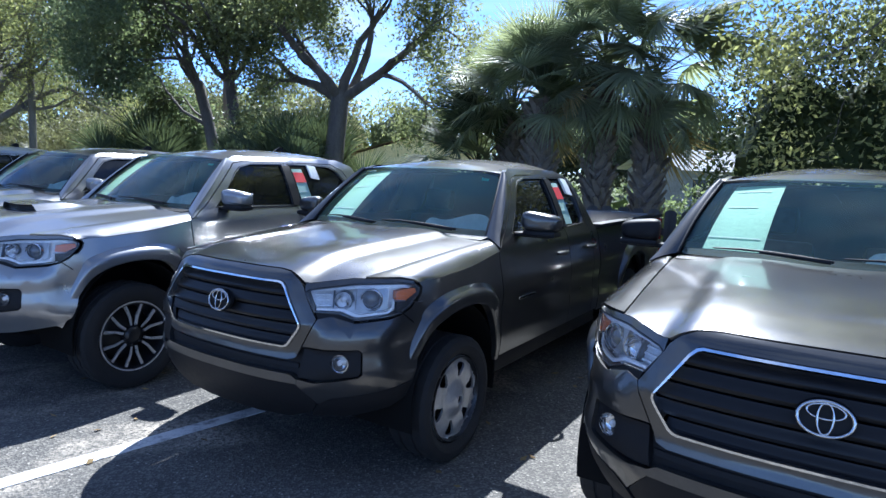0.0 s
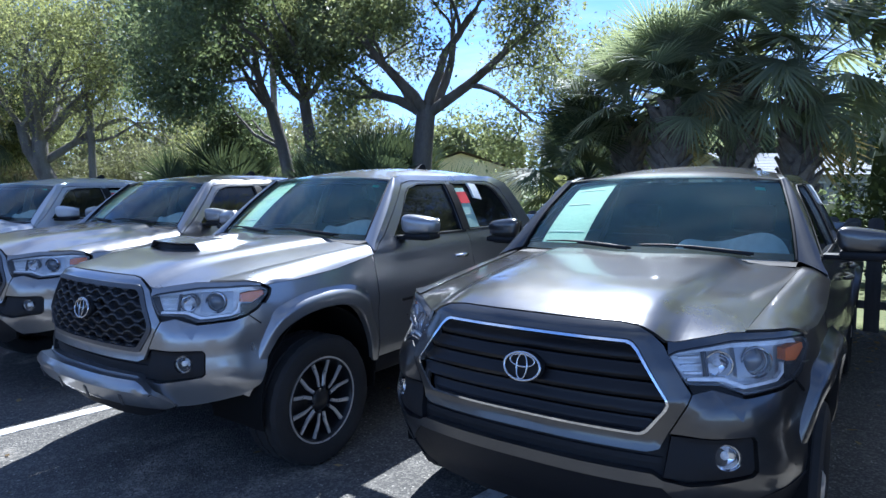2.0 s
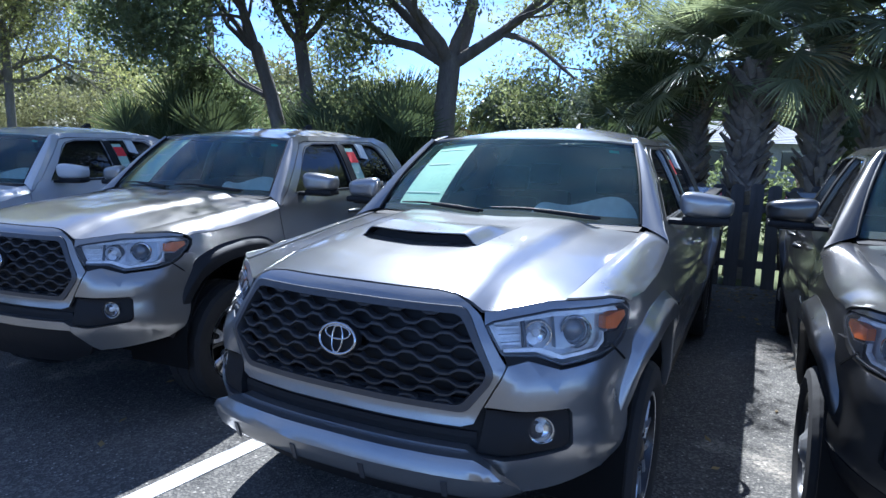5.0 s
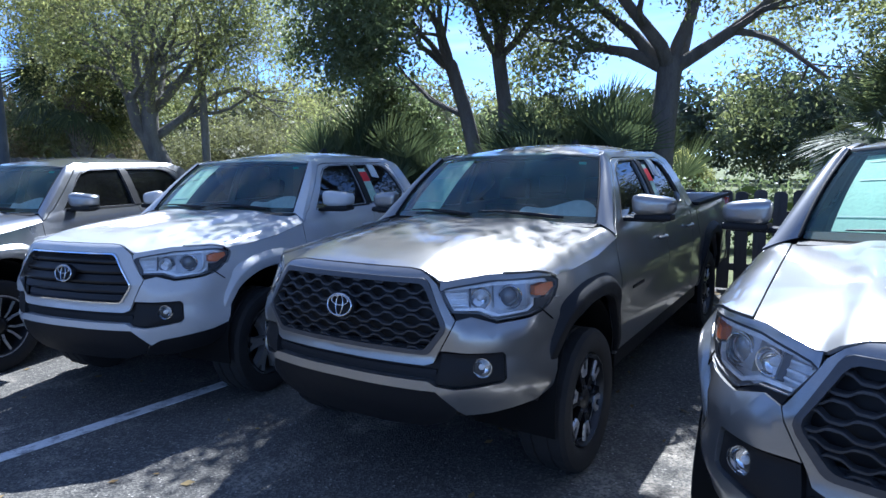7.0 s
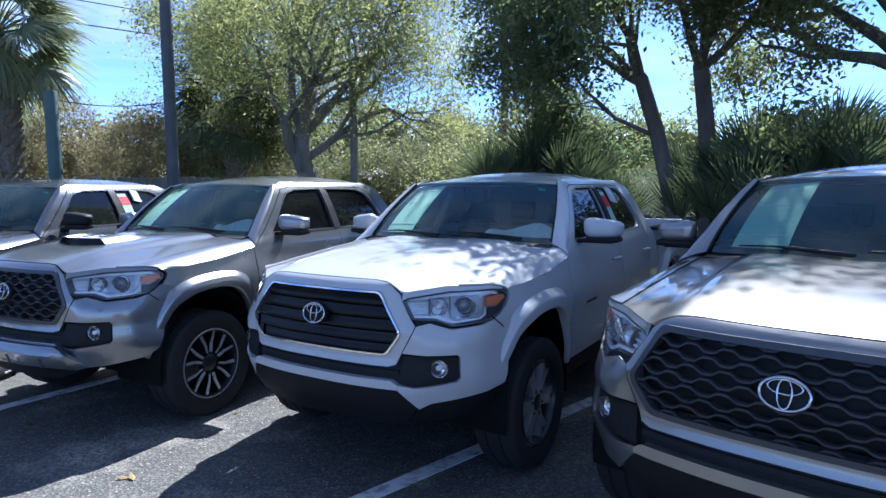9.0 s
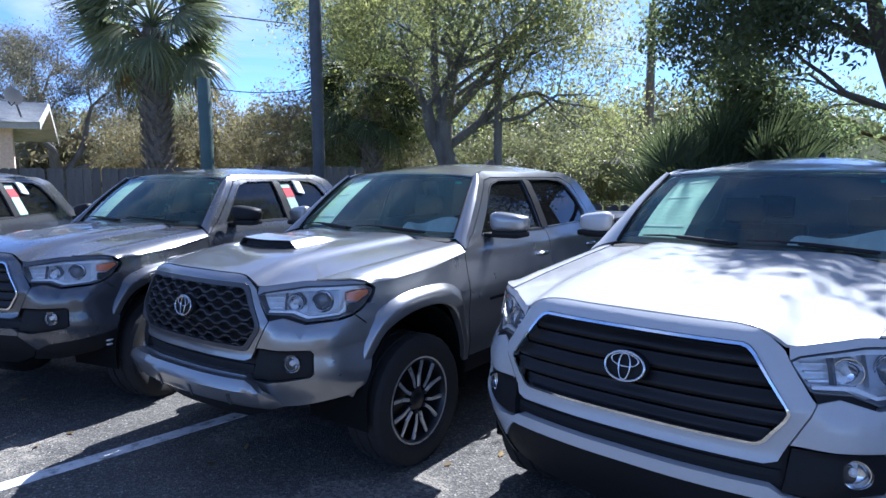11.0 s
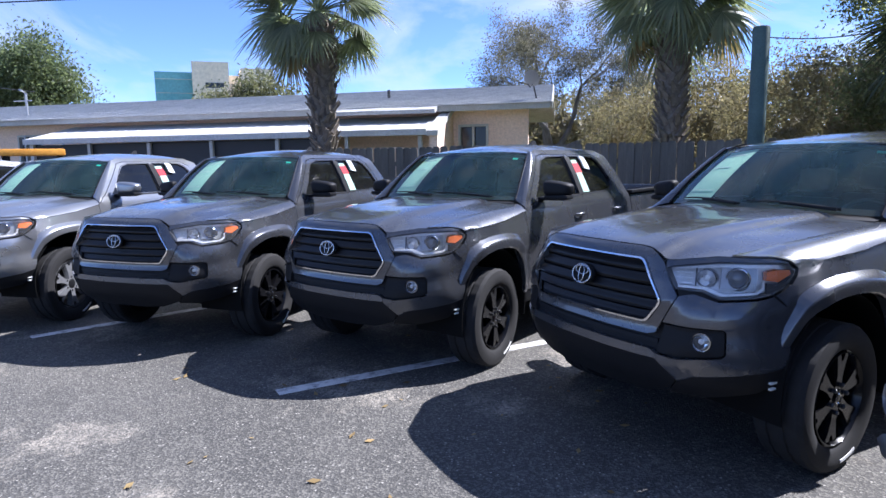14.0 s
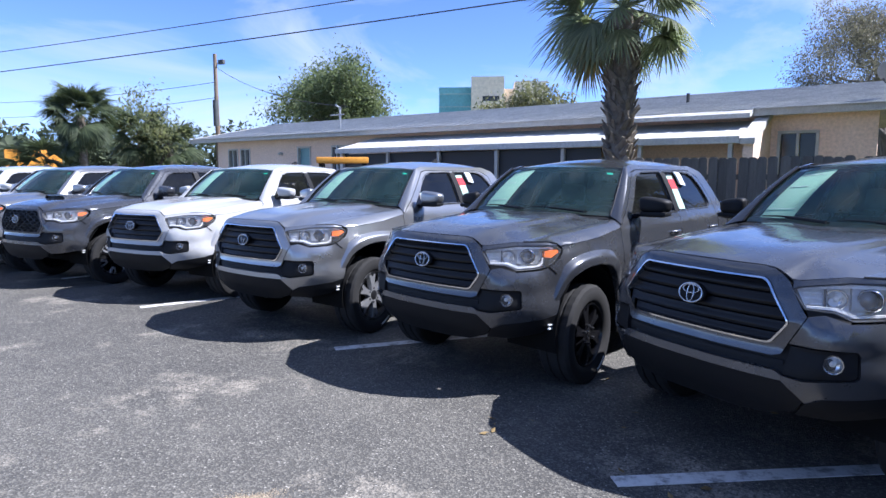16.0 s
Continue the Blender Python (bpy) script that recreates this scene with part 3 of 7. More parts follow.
def rim_mesh(style):
    """The wheel's face: spokes and hub, axis along x, outer side at +x."""
    bm = bmesh.new()
    R = 0.222

    def plate(poly, x0, x1, taper=0.82):
        cu = sum(p[0] for p in poly) / len(poly)
        cv = sum(p[1] for p in poly) / len(poly)
        top = [bm.verts.new((x1, cu + (u - cu) * 1.0, cv + (v - cv) * taper)) for u, v in poly]
        bot = [bm.verts.new((x0, u, v)) for u, v in poly]
        bm.faces.new(top)
        bm.faces.new(list(reversed(bot)))
        m = len(poly)
        for k in range(m):
            bm.faces.new((bot[k], bot[(k + 1) % m], top[(k + 1) % m], top[k]))
        return top + bot

    def spoke(poly, ang, x0, x1):
        vs = plate(poly, x0, x1)
        bmesh.ops.rotate(bm, verts=vs, cent=(0, 0, 0), matrix=Matrix.Rotation(radians(ang), 3, "X"))

    if style == "steel":
        bm.free()

        def polar(r, deg):
            return (r * math.cos(radians(deg)), r * math.sin(radians(deg)))
        holes = []
        for k in range(6):
            holes.append([polar(r, 60 * k + a) for r, a in ((0.122, -5), (0.118, 0), (0.122, 5), (0.150, 9), (0.182, 12.5), (0.196, 10), (0.200, 0), (0.196, -10), (0.182, -12.5), (0.150, -9))])
        holes.append([polar(0.022, a) for a in range(0, 360, 20)])

        def dish(u, v, d):
            r = math.hypot(u, v)
            x_ = float(np.interp(r, [0.0, 0.045, 0.07, 0.10, 0.15, 0.20, 0.222, 0.232], [0.046, 0.044, 0.022, 0.006, 0.014, 0.010, -0.004, 0.014]))
            return (x_ + d, u, v)
        return sheet([polar(0.234, 6 * k) for k in range(60)], holes, dish, 0.014, 0.03, 0.03, "spokes", 40)
    elif style == "sport":
        for k in range(6):
            for sgn in (-1, 1):
                spoke([(0.074, sgn * 0.006), (0.135, sgn * 0.015), (0.238, sgn * 0.062), (0.233, sgn * 0.082), (0.128, sgn * 0.033), (0.074, sgn * 0.022)][::sgn], 60 * k + 15, 0.000, 0.010)
        lathe(bm, [(0.2415, -0.02), (0.2415, 0.026), (0.229, 0.022), (0.222, -0.02)], 60)
    elif style == "trail":
        for k in range(6):
            spoke([(0.130, -0.026), (0.19, -0.048), (0.230, -0.052), (0.230, -0.026), (0.185, -0.020), (0.160, -0.010), (0.160, 0.010), (0.185, 0.020), (0.230, 0.026), (0.230, 0.052), (0.19, 0.048), (0.130, 0.026)], 60 * k, 0.000, 0.011)
        lathe(bm, [(0.230, -0.02), (0.230, 0.006), (0.218, 0.002), (0.212, -0.02)], 60)
    else:
        for k in range(6):
            spoke([(0.04, -0.034), (0.11, -0.030), (0.17, -0.046), (0.236, -0.078), (0.236, -0.034), (0.185, -0.010), (0.185, 0.010), (0.236, 0.034), (0.236, 0.078), (0.17, 0.046), (0.11, 0.030), (0.04, 0.034)], 60 * k + 8, -0.04, 0.010)
        lathe(bm, [(0.238, -0.03), (0.238, 0.012), (0.228, 0.010), (0.218, -0.03)], 60)
    return settle_mesh(bm, bpy.data.meshes.new("spokes"), 30, 0)


def tyre_mesh(r):
    """Tyre with shoulder lugs and grooves, axis along x."""
    bm = bmesh.new()
    seg = 84
    prof = [(0.247, -0.105), (0.270, -0.125), (r - 0.055, -0.132), (r - 0.018, -0.122), (r, -0.10), (r, -0.052), (r - 0.009, -0.048), (r - 0.009, -0.036), (r, -0.032),
            (r, 0.032), (r - 0.009, 0.036), (r - 0.009, 0.048), (r, 0.052), (r, 0.10), (r - 0.018, 0.122), (r - 0.055, 0.132), (0.275, 0.125), (0.256, 0.114), (0.248, 0.105), (0.243, 0.02), (0.243, -0.08)]
    rows = lathe(bm, prof, seg)
    for i, (rr, a) in enumerate(prof):
        if rr > r - 0.012:
            for k in range(seg):
                if k % 3 == (0 if a < 0 else 1):
                    v = rows[i][k].co
                    f = 1 - 0.005 / r
                    v.y *= f
                    v.z *= f
    return settle_mesh(bm, bpy.data.meshes.new("tyre"), 32, 0)


def add_wheel(parent, x, y, side, spec, steer=0.0):
    r = spec["tyre"]
    w = new("wheel")
    w.parent = parent
    w.matrix_local = pose(x * side, y, r + spec.get("sit", 0.0), random.Random(int(y * 10) + side + spec["seed"]).uniform(0, 60), 0, (180 if side < 0 else 0) + steer)
    part("tyre", cached(("tyre", r), lambda: tyre_mesh(r)), RUBBER, w)

    def barrel():
        bm = bmesh.new()
        lathe(bm, [(0.226, 0.104), (0.232, 0.112), (0.226, 0.114), (0.215, 0.09), (0.205, 0.0), (0.2, -0.08), (0.06, -0.02), (0.001, -0.02)], 60)
        return settle_mesh(bm, bpy.data.meshes.new("rim_barrel"), 40)
    st = spec["rim"]
    face, back = {"steel": (ALLOY_MID, ALLOY_DARK), "sport": (ALLOY, ALLOY_DARK), "trail": (ALLOY, ALLOY_DARK), "black": (ALLOY_BLACK, ALLOY_BLACK), "grey": (ALLOY_GREY, ALLOY_DARK)}[st]
    rim = part("rim", cached("barrel", barrel), back, w)
    rim.matrix_local = Matrix.Diagonal((1, 1.03, 1.03, 1))
    if st == "trail":
        core = part("spoke_core", cached(("rim", "grey"), lambda: rim_mesh("grey")), ALLOY_BLACK, rim)
        core.matrix_local = Matrix.Translation((0.082, 0, 0))
    sp = part("spokes", cached(("rim", st), lambda: rim_mesh(st)), face, rim)
    sp.matrix_local = Matrix.Translation((0.088, 0, 0))

    def hub():
        bm = bmesh.new()
        lathe(bm, [(0.062, 0.05), (0.062, 0.088), (0.045, 0.100), (0.03, 0.105), (0.001, 0.106)], 28)
        for k in range(6):
            t = 2 * math.pi * k / 6
            lathe(bm, [(0.011, 0.06), (0.011, 0.098), (0.007, 0.103), (0.001, 0.104)], 8, "x", (0, 0.068 * math.cos(t), 0.068 * math.sin(t)))
        return settle_mesh(bm, bpy.data.meshes.new("hub_cap"), 40, 0)
    if st == "black":
        def nut():
            bm = bmesh.new()
            lathe(bm, [(0.0115, 0.0), (0.0115, 0.012), (0.008, 0.018), (0.001, 0.019)], 6)
            return settle_mesh(bm, bpy.data.meshes.new("lug_nut"), 20, 0)

        def badge():
            bm = bmesh.new()
            lathe(bm, [(0.020, 0.0), (0.024, 0.003), (0.028, 0.0)], 20)
            return settle_mesh(bm, bpy.data.meshes.new("cap_badge"), 40, 0)
        for k in range(6):
            t = 2 * math.pi * k / 6
            ln = part("lug_nut", cached("nut", nut), ALLOY_DARK, rim)
            ln.matrix_local = Matrix.Translation((0.100, 0.068 * math.cos(t), 0.068 * math.sin(t)))
        cb = part("cap_badge", cached("cap_badge", badge), CHROME, rim)
        cb.matrix_local = Matrix.Translation((0.105, 0, 0))
    part("hub_cap", cached("hub", hub), {"steel": ALLOY_MID, "black": ALLOY_BLACK}.get(st, ALLOY_DARK), rim)
    if spec.get("letters"):
        def bars():
            bm = bmesh.new()
            for k in range(5):
                a0 = -90 + (k - 2) * 5.2
                box(bm, -0.008, 0.008, -0.013, 0.013, -0.002, 0.002, m=Matrix.Translation((0.1325, 0.318 * math.cos(radians(a0)), 0.318 * math.sin(radians(a0)))) @ Matrix.Rotation(radians(a0 + 90), 4, "X") @ Matrix.Rotation(radians(90), 4, "Y"))
            return settle_mesh(bm, bpy.data.meshes.new("sidewall_lettering"), 0, 0)
        part("sidewall_lettering", cached("letters", bars), LETTER, w, "white raised sidewall marks")
    return w


def mirror_cap():
    """Door mirror housing: a rounded wedge."""
    def fn(u, v):
        t, p = 2 * math.pi * u, math.pi * (v - 0.5)
        cx, sx = math.cos(t), math.sin(t)
        e = 0.55
        x = math.copysign(abs(cx) ** e, cx) * abs(math.cos(p)) ** e
        z = math.copysign(abs(sx) ** e, sx) * abs(math.cos(p)) ** e
        y = math.copysign(abs(math.sin(p)) ** 0.75, math.sin(p))
        wide = 0.120 + 0.006 * z
        return (1.010 + wide * x + 0.012 * y, 0.755 + 0.066 * y + 0.016 * x, 1.335 + 0.062 * z * (1 - 0.14 * x) - 0.008 * x)
    return grid(fn, 40, 18, 0, "mirror_cap", 60)


def seat_mesh():
    bm = bmesh.new()
    box(bm, -0.25, 0.25, -0.26, 0.26, 0.0, 0.16, 0.05)
    box(bm, -0.24, 0.24, -0.06, 0.08, 0.10, 0.66, 0.05, Matrix.Translation((0, 0.25, 0)) @ Matrix.Rotation(radians(-14), 4, "X"))
    box(bm, -0.13, 0.13, -0.05, 0.05, 0.70, 0.88, 0.04, Matrix.Translation((0, 0.27, 0)) @ Matrix.Rotation(radians(-14), 4, "X"))
    return settle_mesh(bm, bpy.data.meshes.new("seat"), 50, 0)


def pickup(x, y, heading, paint, spec):
    """A crew or extended cab pickup with its parts."""
    rnd = random.Random(spec["seed"])
    body = PAINT[paint]()
    T = empty("pickup_truck", pose(x, y, -spec.get("sit", 0.0), 0, 0, heading), spec["label"], "pickup truck", "parked pickup trucks")
    sport = spec["grille"] == "sport"
    short = spec.get("short", 0.0)
    cab = 2.66 - short

    def add(name, key, make, mat, parent=None, label=""):
        return part(name, cached(key, make), mat, parent or T, label)

    def both(name, key, make, mat, label="", parents=None):
        me = cached(key, make)
        mr = cached((key, "r"), lambda: mirror_mesh(me))
        a = part(name, me, mat, parents[0] if parents else T, label)
        b = part(name, mr, mat, parents[1] if parents else T, label)
        return a, b

    # hood and nose
    def hood():
        def fn(u, v):
            x_ = 2 * u - 1
            f = front_edge(x_ * (SEAM_S - 0.003))
            xb = x_ * (seam_x(0.40) - 0.003)
            yb = hood_back(xb)
            y_ = f.y + (yb - f.y) * v
            xx = f.x + (x_ * (seam_x(yb) - 0.003) - f.x) * v
            k = min(1.0, (y_ - f.y) / 0.34)
            return (xx, y_, hood_z(xx, y_) + (f.z - hood_z(f.x, f.y)) * (1 - k) ** 2)
        return grid(fn, 50, 30, 0.012, "hood", 30)
    hd = add("hood", "hood", hood, body)
    if spec.get("scoop"):
        def scoop():
            def fn(u, v):
                xx = (2 * u - 1)
                yy = -0.365 + 0.44 * v
                w = 0.27 + 0.02 * v
                edge = 1 - smoothstep(0.80, 1.0, abs(xx))
                h = 0.044 * edge * (1 - smoothstep(0.35, 1.0, v)) + 0.001
                return (xx * w, yy - 0.035 * (1 - abs(xx)) * (1 - v), hood_z(xx * w, yy) + h)
            return grid(fn, 30, 16, 0.004, "hood_scoop", 40)
        sc = add("hood_scoop", "scoop", scoop, body)

        def mouth():
            bm = bmesh.new()
            n = 24
            rows = []
            for k in range(n + 1):
                xx = -1 + 2 * k / n
                yy = -0.371 - 0.035 * (1 - abs(xx))
                e = 1 - smoothstep(0.80, 1.0, abs(xx))
                zb = hood_z(xx * 0.27, yy)
                rows.append([bm.verts.new((xx * 0.245, yy + a, zb + b)) for a, b in ((0.03, -0.004), (0.034, 0.003 + 0.030 * e), (0.05, 0.003 + 0.030 * e), (0.05, -0.004))])
            for a, b in zip(rows, rows[1:]):
                for j in range(4):
                    bm.faces.new((a[j], b[j], b[(j + 1) % 4], a[(j + 1) % 4]))
            return settle_mesh(bm, bpy.data.meshes.new("scoop_mouth"), 40)
        add("scoop_mouth", "mouth", mouth, BLACK, sc, "black intake of the hood scoop")

    add("front_fascia", ("fascia", sport), lambda: sheet(FASCIA, [HEX_SPORT if sport else HEX_OUT], crown, 0.02, 0.04, 0.022, "front_fascia"), body)
    both("bumper_cheek", "cheek", lambda: sheet(CHEEK, [], nose, 0.03, 0.05, 0.05, "bumper_cheek"), body)

    # grille
    gr = new("grille")
    gr.parent = T
    add("backing", ("g_back", sport), lambda: sheet(shrink(HEX_SPORT if sport else HEX_OUT, 0.002), [], at_offset(nose, -0.055), 0.02, 0.06, 0.06, "backing"), BLACK if sport else UNDER, gr)
    if sport:
        add("surround", "g_ringB", lambda: sheet(shrink(HEX_SPORT, 0.001), [HEX_IN2], at_offset(nose, 0.006), 0.05, 0.06, 0.05, "surround"), SATIN, gr)
        add("mesh_insert", "g_mesh", wave_mesh, MESHGREY, gr, "dark honeycomb mesh")
    else:
        add("surround", "g_ringA", lambda: sheet(shrink(HEX_OUT, 0.001), [HEX_IN], at_offset(nose, 0.012), 0.04, 0.06, 0.05, "surround"), CHROME, gr, "bright chrome surround")
        for k, (zz, hh) in enumerate(((0.805, 0.021), (0.862, 0.025), (0.923, 0.025), (0.984, 0.025), (1.043, 0.023))):
            add("grille_bar", ("slat", k), lambda: slat(zz, hh), DARK, gr)
    emblem = add("emblem", "emblem0", lambda: ring_at(0, 0.957, 0.073, 0.050, 0.0054, 0.024, "emblem"), BADGE, gr, "chrome oval badge")
    add("badge_inner", "emblem1", lambda: ring_at(0, 0.957, 0.021, 0.046, 0.0042, 0.024, "badge_inner"), BADGE, emblem)
    add("badge_band", "emblem2", lambda: ring_at(0, 0.978, 0.050, 0.022, 0.0040, 0.024, "badge_band"), BADGE, emblem)
    add("badge_back", "emblem3", lambda: sheet([(0.08 * math.cos(2 * math.pi * k / 32), 0.955 + 0.054 * math.sin(2 * math.pi * k / 32)) for k in range(32)], [], at_offset(nose, 0.012), 0.02, 0.05, 0.05, "badge_back"), BLACK, emblem)

    # lower front
    add("intake_backing", "intake", lambda: sheet([(-0.82, 0.60), (0.82, 0.60), (0.825, 0.79), (0.48, 0.80), (-0.48, 0.80), (-0.825, 0.79)], [], at_offset(nose, -0.035), 0.03, 0.07, 0.07, "intake_backing"), BLACK)
    add("intake_louvre", "louvre", lambda: sheet([(-0.50, 0.680), (0.50, 0.680), (0.50, 0.700), (-0.50, 0.700)], [], at_offset(nose, -0.028), 0.02, 0.08, 0.05, "intake_louvre"), BLACK)
    lip = [(-0.505, 0.634), (-0.505, 0.612), (0.505, 0.612), (0.505, 0.634), (0.47, 0.655), (-0.47, 0.655)]
    add("bumper_lip", "lip", lambda: sheet(lip, [], at_offset(nose, 0.004), 0.04, 0.07, 0.05, "bumper_lip"), body)
    if spec.get("skid"):
        def skid():
            p = [(-0.66, 0.50), (-0.60, 0.482), (0.60, 0.482), (0.66, 0.50), (0.60, 0.56), (0.545, 0.625), (0.50, 0.648), (-0.50, 0.648), (-0.545, 0.625), (-0.60, 0.56)]

            def fm(s, z, d):
                bulge = 0.064 * (1 - smoothstep(0.55, 0.655, abs(s))) * smoothstep(0.47, 0.53, z) * (1 - 0.35 * smoothstep(0.60, 0.648, z)) + 0.012
                return nose(s, z, d + bulge)
            return sheet(p, [], fm, 0.045, 0.045, 0.03, "skid_bar", 30)
        add("skid_bar", "skid", skid, body, label="painted lower bumper bar")
        for sx in (-0.42, -0.14, 0.14, 0.42) if spec.get("skid") else ():
            add("skid_notch", ("notch", sx), lambda: sheet([(sx - 0.008, 0.515), (sx + 0.008, 0.515), (sx + 0.01, 0.575), (sx - 0.01, 0.575)], [], at_offset(nose, 0.080), 0.006, 0.05, 0.03, "skid_notch"), SATIN)
    val = [(-0.595, 0.515), (-0.56, 0.455), (-0.40, 0.405), (-0.2, 0.395), (0.2, 0.395), (0.40, 0.405), (0.56, 0.455), (0.595, 0.515), (0.50, 0.61), (-0.50, 0.61)]
    add("valance", "valance", lambda: sheet(val, [], at_offset(nose, -0.004), 0.03, 0.07, 0.04, "valance"), BLACK, label="black plastic lower valance")

    # headlights
    for side in (1, -1):
        fm = nose if side == 1 else (lambda s, z, d: (lambda p: (-p[0], p[1], p[2]))(nose(s, z, d)))
        kk = ("hl", side)
        h = add("headlight", (kk, 0), lambda: sheet(HEADLIGHT, [], at_offset(fm, -0.06), 0.02, 0.05, 0.04, "headlight"), LAMP_GREY, None, "clear headlight with amber corner")
        add("bezel", (kk, 9), lambda: sheet(HEADLIGHT, [shrink(HEADLIGHT, 0.0085, (0.80, 1.0))], at_offset(fm, -0.004), 0.05, 0.06, 0.04, "bezel"), SATIN, h)
        add("top_strip", (kk, 13), lambda: sheet([(0.545, 1.044), (0.78, 1.060), (1.03, 1.062), (1.08, 1.056), (1.06, 1.077), (0.78, 1.076), (0.56, 1.054)], [], at_offset(fm, -0.018), 0.02, 0.05, 0.04, "top_strip"), REFLECT, h)
        for q in range(3):
            zq = 0.978 + 0.024 * q
            add("reflector_rib", (kk, 20 + q), lambda: sheet([(0.582 - 0.010 * q, zq), (0.655, zq), (0.655, zq + 0.006), (0.580 - 0.010 * q, zq + 0.006)], [], at_offset(fm, -0.040), 0.012, 0.05, 0.04, "reflector_rib"), REFLECT, h)
        add("high_beam", (kk, 30), lambda: dome_at(fm, 0.722, 1.006, -0.036, 0.043, -0.022), CHROME, h, "round clear high beam bowl")
        add("high_beam_bulb", (kk, 31), lambda: dome_at(fm, 0.722, 1.006, -0.050, 0.013, 0.020), REFLECT, h)
        add("lamp_divider", (kk, 32), lambda: sheet([(0.664, 0.964), (0.672, 0.964), (0.676, 1.062), (0.668, 1.062)], [], at_offset(fm, -0.026), 0.03, 0.05, 0.04, "lamp_divider"), SATIN, h)
        add("shroud", (kk, 14), lambda: sheet([(0.785, 0.962), (0.955, 0.958), (0.965, 1.058), (0.80, 1.060)], [arc(0.872, 1.008, 0.047, 0.045, 0, 350, 28)], at_offset(fm, -0.030), 0.02, 0.05, 0.04, "shroud"), ALLOY_MID, h)
        add("projector", (kk, 2), lambda: dome_at(fm, 0.872, 1.008, -0.045, 0.046, 0.03), LENS_DARK, h)
        add("projector_ring", (kk, 3), lambda: torus_at(fm, 0.872, 1.008, -0.026, 0.050, 0.006), CHROME, h)
        add("light_bar", (kk, 4), lambda: sheet([(0.585, 0.964), (0.71, 0.960), (0.79, 0.931), (0.95, 0.940), (0.985, 0.965), (0.986, 1.00), (0.978, 1.00), (0.974, 0.972), (0.945, 0.950), (0.80, 0.942), (0.72, 0.972), (0.585, 0.974)], [], at_offset(fm, -0.014), 0.012, 0.05, 0.04, "light_bar"), REFLECT, h)
        amber = [(0.992, 1.006), (1.050, 1.000), (1.116, 1.034), (1.112, 1.054), (1.050, 1.054), (0.998, 1.046)]
        add("turn_signal", (kk, 5), lambda: sheet(amber, [], at_offset(fm, -0.010), 0.03, 0.04, 0.04, "turn_signal"), AMBER, h, "amber turn signal")
        add("lens", (kk, 6), lambda: sheet(HEADLIGHT, [], at_offset(fm, 0.004), 0.0, 0.05, 0.04, "lens"), LENS, h).visible_shadow = False
        add("light_base", (kk, 7), lambda: sheet([(0.585, 0.955), (0.70, 0.948), (0.775, 0.916), (0.765, 0.900), (0.66, 0.915), (0.60, 0.918)], [], at_offset(fm, -0.006), 0.02, 0.05, 0.04, "light_base"), BLACK)
        if spec["grille"] == "chrome":
            add("valance_corner", (kk, 40), lambda: sheet([(0.60, 0.505), (0.67, 0.540), (0.98, 0.575), (1.096, 0.605), (1.085, 0.535), (0.98, 0.462), (0.74, 0.430), (0.565, 0.442)], [], at_offset(fm, 0.004), 0.02, 0.05, 0.04, "valance_corner"), BLACK)
        brow = [(0.514, 1.047), (0.545, 1.060), (0.66, 1.073), (0.78, 1.086), (0.90, 1.0885), (1.02, 1.091), (1.10, 1.083)]
        add("lamp_brow", (kk, 41), lambda: sheet(brow + [(a_, float(np.interp(a_, [0.505, 0.545, 0.78, 1.02, 1.10], [1.092, 1.088, 1.115, 1.113, 1.094])) - 0.003) for a_ in (1.10, 1.02, 0.90, 0.78, 0.66, 0.55, 0.512)],
                                                [], lambda a_, p_, d_: (lambda q: (side * q[0], q[1], q[2]))(crown(a_, p_, d_)), 0.012, 0.04, 0.012, "lamp_brow"), body)
        add("corner_trim", (kk, 42), lambda: sheet([(0.990, 0.946), (0.994, 0.994), (1.05, 0.992), (1.10, 1.022), (1.122, 1.030), (1.068, 0.976), (1.02, 0.950)], [], at_offset(fm, -0.008), 0.012, 0.04, 0.03, "corner_trim"), BLACK, h)
        # fog lamps in their bezels
        fb = add("fog_bezel", (kk, 10), lambda: sheet([(0.505, 0.640), (0.60, 0.640), (0.79, 0.656), (0.80, 0.67), (0.803, 0.765), (0.79, 0.777), (0.53, 0.777)], [arc(0.706, 0.717, 0.043, 0.043, 0, 350, 30)], at_offset(fm, -0.012), 0.03, 0.05, 0.05, "fog_bezel"), BLACK)
        fog = add("fog_lamp", (kk, 11), lambda: dome_at(fm, 0.706, 0.717, -0.022, 0.040, -0.018), CHROME, fb, "round clear fog lamp")
        add("fog_bulb", (kk, 15), lambda: dome_at(fm, 0.706, 0.717, -0.03, 0.012, 0.014), REFLECT, fog)
        add("fog_lens", (kk, 12), lambda: dome_at(fm, 0.706, 0.717, -0.012, 0.040, 0.012), LENS, fog).visible_shadow = False

    # fenders
    def fender():
        a = [along(ARCH_OPEN, 1 - k / 28) for k in range(29)]
        a = [(y_ * 1.03, z_ + 0.012) for y_, z_ in a if y_ > -0.455]
        poly = [(-0.46, 0.62)] + [(-0.46, 0.90), (-0.41, 0.958), (-0.355, 1.025), (-0.345, 1.058), (-0.372, 1.086), (-0.2, 1.086), (0.1, 1.110), (0.43, 1.162), (0.43, 0.50), (0.395, 0.50)] + a + [(-0.42, 0.62)]
        return sheet(poly, [], flank(1), 0.02, 0.05, 0.05, "fender")
    both("fender", "fender", fender, body)
    def at_y(y_):
        return float(np.interp(y_, _PLAN[:, 1], _ARC))
